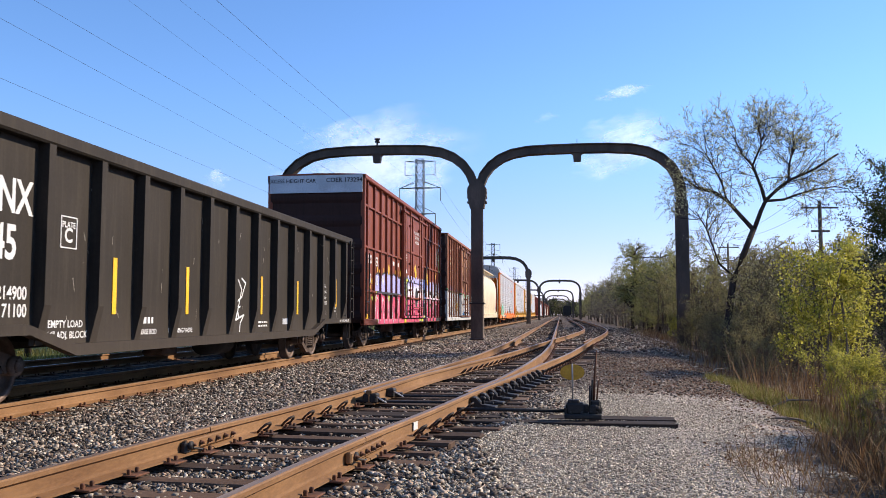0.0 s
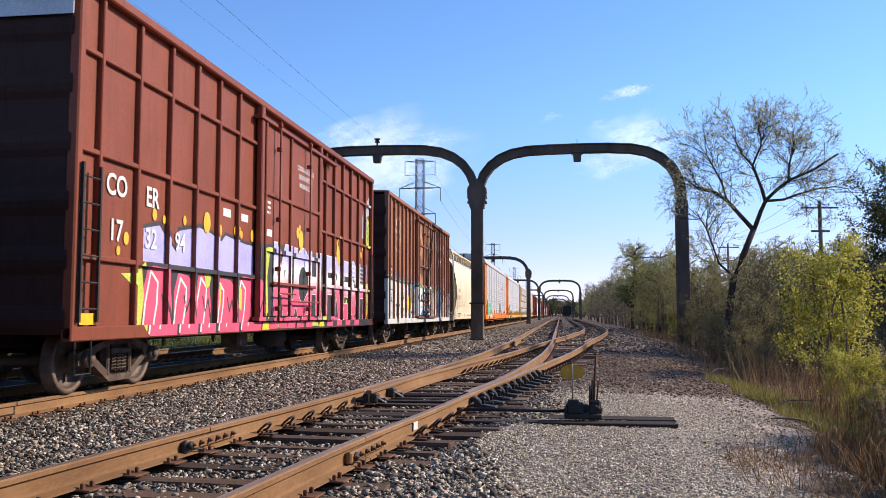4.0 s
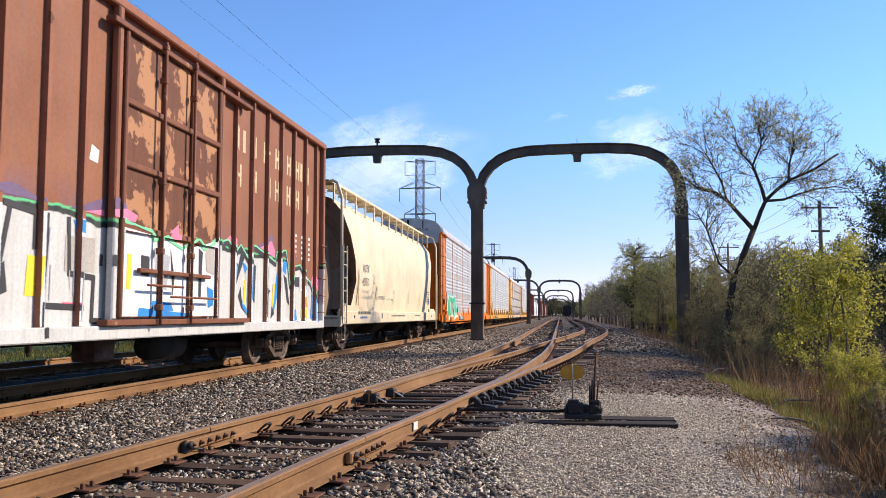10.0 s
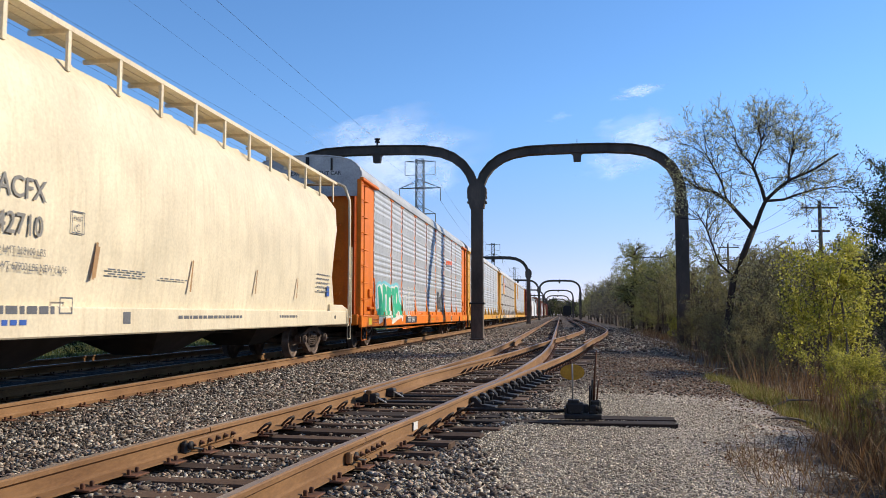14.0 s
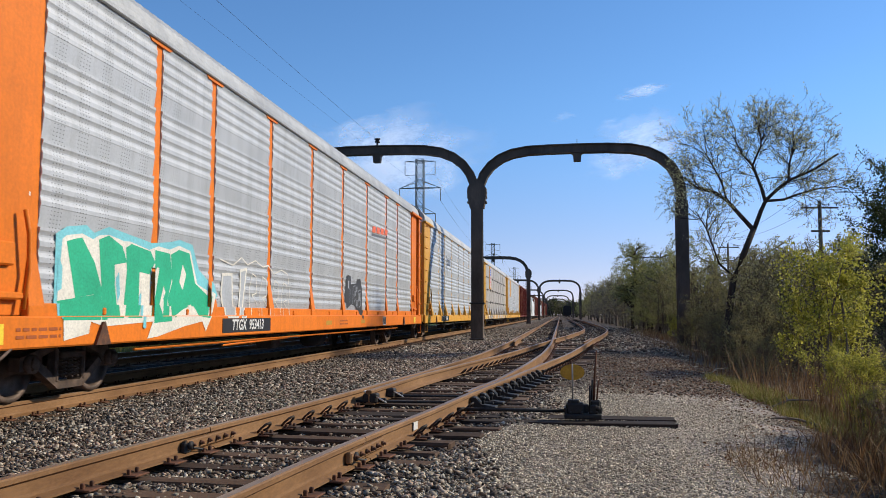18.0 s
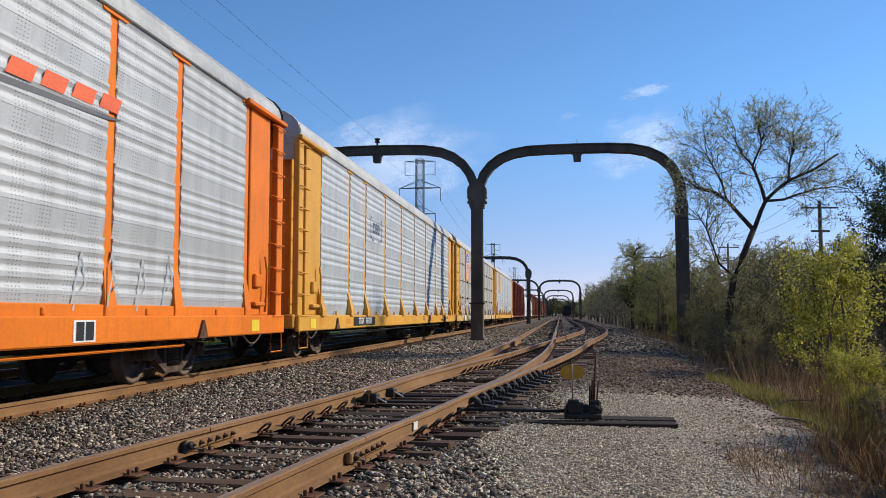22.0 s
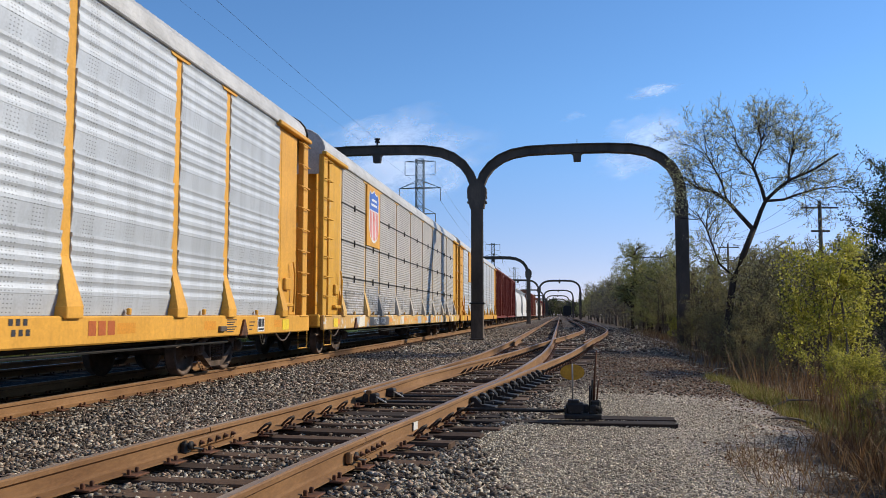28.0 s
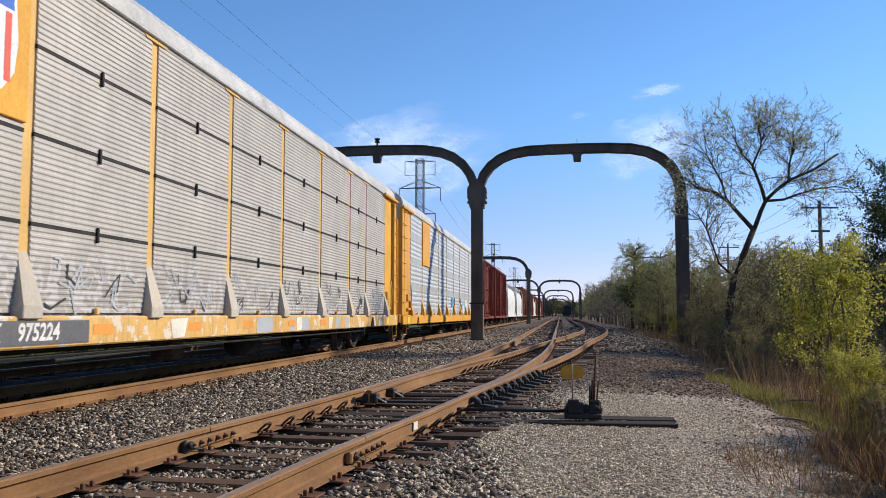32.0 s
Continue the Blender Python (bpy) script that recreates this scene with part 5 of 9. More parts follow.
# ---- train: boxcars ----
def box_shell(car, length, zt, body, side, end, roof, w=1.42):
    """Walls, roof and corrugated ends of a boxcar."""
    for s in (-1, 1):
        m = Mesh()
        m.box(s * (w - 0.05) - 0.03, s * (w - 0.05) + 0.03, 0.06, length - 0.06, 0.82, zt - 0.06)
        part("side_sheet", m, side, car)
        m = Mesh()
        m.cbox(s * (w + 0.04) - 0.07, s * (w + 0.04) + 0.07, 0.0, length, zt - 0.14, zt, 0.02)
        part("top_plate", m, body, car)
        m = Mesh()
        m.cbox(s * (w + 0.03) - 0.06, s * (w + 0.03) + 0.06, 0.0, length, 0.72, 0.9, 0.015)
        part("side_sill", m, side, car)
        for y in (0.0, length - 0.14):
            m = Mesh()
            m.cbox(s * (w + 0.02) - 0.07, s * (w + 0.02) + 0.07, y, y + 0.14, 0.74, zt - 0.02, 0.02)
            part("corner_post", m, side, car)
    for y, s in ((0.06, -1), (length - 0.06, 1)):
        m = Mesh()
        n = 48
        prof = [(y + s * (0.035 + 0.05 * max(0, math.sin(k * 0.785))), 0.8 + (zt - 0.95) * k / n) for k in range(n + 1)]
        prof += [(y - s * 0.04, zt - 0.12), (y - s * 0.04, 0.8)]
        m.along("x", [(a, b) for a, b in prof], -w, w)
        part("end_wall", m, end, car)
    m = Mesh()
    half = [(-w - 0.06, zt - 0.05), (-w - 0.02, zt + 0.0), (-0.7, zt + 0.03), (0, zt + 0.045), (0.7, zt + 0.03), (w + 0.02, zt + 0.0), (w + 0.06, zt - 0.05)]
    m.along("y", half, 0.0, length)
    for k in range(1, 13):
        y = length * k / 13
        m.add([(a, y + d, b + h) for d, h in ((-0.07, 0.0), (0, 0.05), (0.07, 0.0)) for a, b in half],
              [(r * 7 + c, r * 7 + c + 1, (r + 1) * 7 + c + 1, (r + 1) * 7 + c) for r in range(2) for c in range(6)])
    part("roof", m, roof, car)


def door(car, y0, y1, z0, z1, m_door, w=1.42, rods=(0.3, 0.75), rails=(0.35, 0.62), cols=(0.5,), m_frame=None):
    x = w + 0.05
    m = Mesh()
    m.cbox(x, x + 0.05, y0, y1, z0, z1, 0.015)
    d = part("door", m, m_door, car)
    m_door = m_frame or m_door
    for f in rails:
        z = z0 + (z1 - z0) * f
        b = Mesh()
        b.cbox(x + 0.04, x + 0.1, y0, y1, z, z + 0.09, 0.015)
        part("door_rail", b, m_door, d)
    for f in (0.0, *cols, 1.0):
        y = y0 + (y1 - y0) * f
        b = Mesh()
        b.cbox(x + 0.042, x + 0.102, y - 0.04, y + 0.04, z0, z1, 0.015)
        part("door_stile", b, m_door, d)
    for f in rods:
        y = y0 + (y1 - y0) * f
        b = Mesh()
        b.rod([(x + 0.17, y, z0 - 0.1), (x + 0.17, y, z1 + 0.12)], 0.024, 6)
        for z in (z0 + 0.1, z0 + 0.9, z0 + 1.9, z1 - 0.5, z1):
            b.cbox(x + 0.09, x + 0.2, y - 0.04, y + 0.04, z, z + 0.09, 0.01)
        part("lock_rod", b, m_door, d)
    b = Mesh()
    b.cbox(x + 0.08, x + 0.14, y0 + 0.4, y1 - 0.4, z0 + 0.62, z0 + 0.68, 0.01)
    b.rod([(x + 0.2, y0 + 0.5, z0 + 0.45), (x + 0.2, y0 + 1.6, z0 + 0.45)], 0.018, 5)
    b.rod([(x + 0.2, y0 + 1.2, z0 + 0.3), (x + 0.2, y1 - 0.3, z0 + 0.3)], 0.018, 5)
    part("door_lever", b, m_door, d)
    for z in (z0 - 0.06, z1 + 0.02):
        b = Mesh()
        b.cbox(x - 0.02, x + 0.13, y0 - 0.4, y1 + 1.4, z - 0.04, z + 0.04, 0.01)
        part("door_track", b, m_door, car)
    return d


def tall_boxcar(s0, length):
    """High-cube boxcar with ribs both ways, a plug door and a pink graffiti piece."""
    car = start_car("boxcar", "tall brown ribbed boxcar with pink and lavender graffiti", "freight car", s0)
    zt, w = 5.26, 1.42
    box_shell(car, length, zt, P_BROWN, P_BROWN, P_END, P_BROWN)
    relief = [(0.0, length, 0.72, 0.9, w + 0.09), (0.0, 0.14, 0.74, zt, w + 0.09), (length - 0.14, length, 0.74, zt, w + 0.09)]
    for y in [0.62, 1.62, 2.6, 3.54, 4.44, 5.34] + [11.15, 11.98, 12.85, 13.75, 14.65, 15.5]:
        m = Mesh()
        m.cbox(w - 0.03, w + 0.055, y - 0.035, y + 0.035, 0.9, zt - 0.14, 0.012)
        part("side_post", m, P_BROWN, car)
        relief.append((y - 0.035, y + 0.035, 0.9, zt - 0.14, w + 0.055))
    for z in (1.76, 3.1, 4.36):
        for y0, y1 in ((0.14, 6.3), (10.4, length - 0.14)):
            m = Mesh()
            m.cbox(w - 0.03, w + 0.045, y0, y1, z - 0.035, z + 0.035, 0.012)
            part("side_rail", m, P_BROWN, car)
            relief.append((y0, y1, z - 0.035, z + 0.035, w + 0.045))
    for y in (6.32, 10.4):
        m = Mesh()
        m.cbox(w + 0.02, w + 0.14, y - 0.08, y + 0.08, 0.9, zt - 0.14, 0.02)
        part("door_post", m, P_BROWN, car)
        relief.append((y - 0.08, y + 0.08, 0.9, zt - 0.14, w + 0.14))
    d0, d1 = 1.02, zt - 0.4
    door(car, 6.5, 10.25, d0, d1, P_BROWN, rods=(0.16, 0.72), rails=(0.33, 0.62), cols=(0.42,))
    relief += [(6.5, 10.25, d0, d1, w + 0.1), (6.1, 11.65, d0 - 0.1, d0 - 0.02, w + 0.18)]
    relief += [(y - 0.04, y + 0.04, d0, d1, w + 0.152) for y in (6.5, 8.075, 10.25)]
    relief += [(6.5, 10.25, d0 + (d1 - d0) * f, d0 + (d1 - d0) * f + 0.09, w + 0.15) for f in (0.33, 0.62)]
    # white board at the top of the end
    m = Mesh()
    m.box(-w - 0.02, w + 0.02, -0.062, -0.05, zt - 0.56, zt - 0.03)
    part("height_board", m, plain("pale_board", (0.55, 0.58, 0.6)), car, "pale grey board across the top of the end")
    letters("EXCESS HEIGHT CAR", 0.16, P_INK, car, FRONT, -0.75, -0.068, zt - 0.2, 0.002)
    letters("COER 173294", 0.19, P_INK, car, FRONT, 0.88, -0.068, zt - 0.19, 0.003)
    xs = w - 0.014
    for txt, y, z in (("CO", 1.12, 2.75), ("ER", 2.12, 2.72), ("17", 1.12, 2.15), ("32", 2.1, 2.12), ("94", 3.05, 2.15)):
        letters(txt, 0.4, P_MARK, car, SIDE, xs + 0.012, y, z, 0.008, 0.9)
    for r, row in enumerate(("CLOSE AND LOCK", "DOOR BEFORE", "MOVING CAR")):
        letters(row, 0.15, P_MARK, car, SIDE, w + 0.106, 9.2, 4.3 - 0.19 * r, 0.003)
    for y in (4.75, 5.6):
        painted([(y, 2.78), (y + 0.34, 2.78), (y + 0.34, 2.92), (y, 2.92)], P_MARK, car, xs, "white_placard")
    painted([(6.5, 2.6), (6.95, 2.6), (6.95, 2.74), (6.5, 2.74)], P_MARK, car, w + 0.106, "white_placard")
    bars(3, P_MARK, car, w + 0.106, 6.35, 3.25, 0.5, 0.05, 0.1)
    # the graffiti: lilac and pink lettering on a dark ground, lime flames, yellow blots
    sheet = w - 0.02

    def paint(shapes, colour, layer, name="graffiti_fill"):
        return sprayed(shapes, SPRAY[colour] if isinstance(colour, str) else colour, car, sheet, relief, 0.0015 * layer, name)
    top = [(1.9, 2.33), (2.4, 2.43), (2.66, 2.26), (2.9, 2.1), (3.0, 2.4), (3.77, 2.54), (4.25, 2.48), (4.7, 2.38), (4.9, 2.5), (5.85, 2.42), (6.4, 2.42), (7.0, 2.46), (7.9, 2.5), (8.6, 2.4), (9.4, 2.46),
           (10.5, 2.4), (10.8, 2.3), (11.1, 2.52), (12.1, 2.6), (12.8, 2.48), (13.1, 2.5), (13.6, 2.46), (14.5, 2.54), (15.3, 2.48), (15.7, 2.46)]
    paint([top + [(15.85, 0.74), (1.95, 0.74)]], "soot", 1, "graffiti_ground")
    paint([[(1.9, 1.8), (1.9, 2.27), (2.38, 2.36), (2.62, 2.19), (2.93, 2.02), (3.02, 2.34), (3.77, 2.47), (4.23, 2.42), (4.7, 2.32), (4.88, 2.44), (5.85, 2.36), (6.25, 2.36), (6.25, 1.8)]], "lavender", 2)
    for a, b, c in ((1.95, 2.85, 1.72), (2.92, 3.6, 1.66), (3.68, 4.3, 1.7), (4.42, 5.35, 1.66), (5.45, 6.5, 1.72)):
        paint([[(a, 0.74), (b - 0.04, 0.74), (b, 1.2), (b - 0.1, c - 0.06), (b - 0.2, c), (a + 0.12, c + 0.03), (a - 0.02, 1.4)]], "rose", 2, "graffiti_letter")
        paint(outline([(a - 0.02, 0.78), (a + 0.06, 1.25), (a + 0.2, c - 0.05), (a + 0.42, c - 0.2), (a + 0.4, 1.2), (a + 0.3, 0.85)], 0.045), "white", 3, "graffiti_outline")
        paint(outline([(b - 0.02, 1.0), (b - 0.12, 1.3), (b - 0.24, 1.1), (b - 0.34, 1.34)], 0.04), "soot", 3, "graffiti_outline")
    for pts in ([(1.3, 1.6), (1.62, 1.62), (1.86, 1.8), (1.96, 1.3), (1.86, 0.8), (1.66, 1.0), (1.72, 1.4)], [(4.0, 1.72), (4.3, 1.72), (4.22, 1.52), (4.08, 1.48)], [(4.6, 1.5), (4.74, 1.6), (4.7, 1.2), (4.58, 1.0)],
                [(5.52, 1.6), (5.7, 1.5), (5.68, 1.1), (5.54, 1.2)], [(6.5, 2.35), (6.9, 2.4), (6.72, 1.8), (6.8, 1.1), (6.58, 0.95), (6.5, 1.5)], [(10.35, 1.95), (10.85, 2.1), (10.7, 1.4), (10.8, 0.9), (10.42, 0.9), (10.5, 1.5)],
                [(12.0, 1.25), (12.12, 1.5), (12.16, 1.0)], [(13.3, 1.3), (13.55, 1.6), (13.5, 1.2)], [(14.7, 1.2), (14.85, 1.5), (14.8, 0.98)], [(15.78, 1.95), (16.1, 2.0), (16.05, 1.0), (15.8, 0.95)], [(7.0, 0.78), (7.6, 0.78), (7.4, 0.9), (7.1, 0.9)], [(9.6, 0.78), (10.4, 0.78), (10.3, 0.9), (9.8, 0.9)]):
        paint([pts], "lime", 4, "graffiti_flame")
    for pts in ([(6.55, 2.3), (6.72, 2.35), (6.66, 1.9)], [(6.6, 1.1), (6.74, 1.3), (6.7, 0.98)], [(10.5, 1.2), (10.66, 1.35), (10.62, 0.95)], [(10.44, 0.76), (10.9, 0.76), (10.8, 0.88), (10.5, 0.88)], [(15.85, 1.1), (16.05, 1.15), (16.0, 0.95)], [(6.5, 0.75), (6.95, 0.75), (6.9, 0.89), (6.55, 0.89)]):
        paint([pts], "yellow", 5, "graffiti_flame")
    for ch, y, size, squeeze in (("M", 7.5, 2.0, 0.62), ("U", 8.22, 1.95, 0.55), ("C", 8.9, 2.0, 0.66), ("H", 9.88, 1.95, 0.68), ("F", 11.5, 2.05, 0.8), ("R", 12.4, 2.05, 0.7), ("E", 13.2, 1.95, 0.74), ("S", 14.1, 2.05, 0.78), ("H", 15.2, 2.0, 0.7)):
        paint(letter_shape(ch, size, y + 0.04, 1.6, 0.15, squeeze, 0.05), "soot", 6, "graffiti_shadow")
        paint(letter_shape(ch, size, y, 1.64, 0.125, squeeze, 0.05), "white", 7, "graffiti_outline")
        paint(letter_shape(ch, size, y, 1.64, 0.105, squeeze, 0.05), P_FADE, 8, "graffiti_letter")
    for y in (7.15, 7.75, 8.3, 8.95, 9.6, 11.4, 12.3, 13.2, 14.2):
        paint([[(y - 0.28, 0.76), (y + 0.24, 0.76), (y + 0.3, 0.97), (y - 0.24, 0.97)]], "rose", 9, "graffiti_letter")
    for y, z, r in ((8.86, 2.7, 0.17), (8.62, 2.84, 0.1), (8.76, 2.96, 0.06), (10.62, 2.6, 0.09), (10.6, 2.8, 0.05), (12.5, 2.66, 0.17), (12.6, 2.5, 0.12), (12.42, 2.92, 0.07), (12.52, 3.06, 0.05), (15.12, 2.8, 0.09), (15.28, 2.98, 0.05),
                    (2.2, 2.5, 0.07), (2.5, 2.46, 0.05), (3.2, 2.52, 0.06), (4.05, 2.58, 0.14), (4.6, 2.5, 0.09), (5.3, 2.56, 0.07), (1.4, 2.08, 0.07), (1.2, 1.9, 0.05), (6.15, 2.55, 0.09), (5.6, 2.52, 0.06)):
        paint([round_blot(y, z, r)], "amber", 10, "paint_blot")
    # a pale figure and a lime tag by the far corner
    paint([[(15.3, 3.3), (15.5, 3.35), (15.58, 3.9), (15.46, 4.3), (15.32, 3.9)]], "mist", 2)
    paint([[(15.8, 3.0), (16.2, 3.1), (16.2, 3.9), (15.95, 4.0), (15.85, 3.5)]], "lime", 2)
    paint([[(15.75, 4.0), (16.2, 4.1), (16.2, 4.7), (15.9, 4.5)]], "mist", 2)
    paint(outline([(15.9, 3.2), (16.1, 3.45), (15.92, 3.6), (16.12, 3.8)], 0.04), "soot", 3, "graffiti_outline")
    for k, z in enumerate((1.9, 2.02, 2.14, 2.26, 2.38)):
        paint([[(14.0, z), (14.12, z), (14.12, z + 0.06), (14.0, z + 0.06)], [(14.2, z), (14.34, z), (14.34, z + 0.06), (14.2, z + 0.06)], [(15.0, z), (15.1, z), (15.1, z + 0.06), (15.0, z + 0.06)], [(15.2, z), (15.32, z), (15.32, z + 0.06), (15.2, z + 0.06)]], "white", 11, "small_print")
    # ladders, grabs, jacking pads
    for y in (0.1, length - 0.5):
        ladder(car, w + 0.12, y, y + 0.4, 0.95, 2.9, 6, P_UNDER)
        stirrup(car, w + 0.08, y, y + 0.35, 0.74, P_UNDER)
    m = Mesh()
    m.box(w - 0.014, w - 0.008, 0.68, 0.74, 1.05, 1.65)
    part("reflector", m, P_REFLECT, car)
    painted([(0.16, 0.92), (0.5, 0.92), (0.5, 1.06), (0.16, 1.06)], P_REFLECT, car, w + 0.095, "yellow_panel")
    for y in (2.0, length - 2.0):
        truck(car, y, length)
    couplers(car, length)
    underframe(car, length, 0.84)
    return car


tall_boxcar(24.6, 16.35)


def ribbed_boxcar(s0, length, name="boxcar", label="", body=P_FADED, side=P_WHITE, full=True, door_m=P_PEEL):
    """Boxcar with upright outside posts and a sliding door."""
    car = start_car(name, label, "freight car", s0)
    zt, w = 5.27, 1.42
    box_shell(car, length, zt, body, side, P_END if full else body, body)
    d0, d1 = 6.1, 9.35
    posts = [0.62 + 0.79 * k for k in range(7)] + [d1 + 0.95 + 0.85 * k for k in range(7) if d1 + 0.95 + 0.85 * k < length - 0.3]
    for y in posts:
        m = Mesh()
        m.along("z", [(w - 0.03, y - 0.045), (w + 0.055, y - 0.035), (w + 0.055, y + 0.035), (w - 0.03, y + 0.045)], 0.9, zt - 0.14)
        part("side_post", m, body, car)
    for y in (d0 - 0.1, d1 + 0.1):
        m = Mesh()
        m.cbox(w + 0.02, w + 0.13, y - 0.06, y + 0.06, 0.9, zt - 0.14, 0.02)
        part("door_post", m, side, car)
    door(car, d0 + 0.05, d1 - 0.05, 1.0, zt - 0.4, door_m if not full else P_PEEL, rods=(0.3, 0.62), rails=(0.3, 0.52, 0.74), cols=(0.35, 0.66), m_frame=P_FRAME if full else door_m)
    for y in (0.12, length - 0.55):
        for k in range(5):
            grab(car, w + 0.08, y, y + 0.42, 1.1 + 0.4 * k, body, 0.09)
        stirrup(car, w + 0.08, y, y + 0.35, 0.74, P_UNDER)
    for y in (2.0, length - 2.0):
        truck(car, y, length, full)
    couplers(car, length, full)
    underframe(car, length, 0.84)
    return car


def dress_faded_boxcar(car, length):
    w = 1.42
    sheet = w - 0.02
    relief = [(y - 0.035, y + 0.035, 0.9, 5.13, w + 0.055) for y in [0.62 + 0.79 * k for k in range(7)] + [10.3 + 0.85 * k for k in range(7)]]
    relief += [(y - 0.06, y + 0.06, 0.9, 5.13, w + 0.13) for y in (6.0, 9.45)] + [(0.0, length, 0.72, 0.9, w + 0.09), (6.15, 9.3, 1.0, 4.87, w + 0.1), (length - 0.14, length, 0.74, 5.2, w + 0.09)]
    relief += [(6.15, 9.3, 1.0 + 3.87 * f, 1.09 + 3.87 * f, w + 0.15) for f in (0.3, 0.52, 0.74)] + [(6.15 + 3.15 * f - 0.04, 6.15 + 3.15 * f + 0.04, 1.0, 4.87, w + 0.152) for f in (0.0, 0.35, 0.66, 1.0)]
    cream = plain("faded_cream", (0.58, 0.47, 0.28))

    def paint(shapes, colour, layer, name="graffiti_fill", label=""):
        return sprayed(shapes, SPRAY[colour] if isinstance(colour, str) else colour, car, sheet, relief, 0.0015 * layer, name, label)
    for y in [0.62 + 0.79 * k for k in range(7)] + [10.3 + 0.85 * k for k in range(6)]:
        paint([[(y - 0.034, 0.91), (y + 0.034, 0.91), (y + 0.034, 2.22 if y < 13.5 else 1.7), (y - 0.034, 2.22 if y < 13.5 else 1.7)]], "white", 0.7, "rolled_paint")
    # a shield and the railway's name, as plain shapes
    half = [(0.0, 0.6), (0.1, 0.5), (0.3, 0.45), (0.46, 0.6), (0.58, 0.42), (0.54, 0.2), (0.6, -0.1), (0.52, -0.35), (0.3, -0.52), (0.0, -0.66)]
    ring = [(2.16 + a, 3.98 + b) for a, b in half] + [(2.16 - a, 3.98 + b) for a, b in half[-2:0:-1]]
    paint(outline(ring + ring[:1], 0.045), cream, 1, "shield_outline", "faded cream shield outline")
    for z, ys in ((4.28, (1.72, 1.88, 2.28, 2.44, 2.58)), (4.0, (1.8, 1.98, 2.16, 2.34, 2.5)), (3.72, (2.02, 2.2, 2.36))):
        paint([[(y, z), (y + 0.1, z - 0.02), (y + 0.1, z + 0.13), (y, z + 0.15)] for y in ys], cream, 1, "faded_words")
    for z, ys in ((4.29, (10.42, 10.8, 11.32, 11.98, 12.68, 13.44, 14.06, 14.34, 14.78)), (3.62, (10.55, 11.35, 12.16, 12.68, 13.44, 14.06, 14.78))):
        for y in ys:
            thin = 0.07 if (z > 4 and y in (10.8, 14.34)) else 0.13
            paint([[(y - thin, z - 0.21), (y - thin + 0.075, z - 0.21), (y - thin + 0.075, z + 0.21), (y - thin, z + 0.21)], [(y + thin - 0.075, z - 0.21), (y + thin, z - 0.21), (y + thin, z + 0.21), (y + thin - 0.075, z + 0.21)],
                   [(y - thin, z - 0.03), (y + thin, z - 0.03), (y + thin, z + 0.04), (y - thin, z + 0.04)]], cream, 1, "faded_letter")
    letters("WC", 0.34, cream, car, SIDE, sheet + 0.003, 0.9, 2.52, 0.01)
    for ch, y in (("21", 0.9), ("52", 1.7), ("3", 2.42)):
        paint(letter_shape(ch, 0.36, y, 2.0, 0.02, 0.95), "blue", 4, "number")
    for y0, z0 in ((0.78, 1.72), (0.8, 1.6), (1.5, 1.74), (1.52, 1.64), (0.8, 1.52)):
        paint([[(y0 + 0.09 * q, z0), (y0 + 0.09 * q + 0.06, z0), (y0 + 0.09 * q + 0.06, z0 + 0.06), (y0 + 0.09 * q, z0 + 0.06)] for q in range(4)], "grey", 4, "small_print")
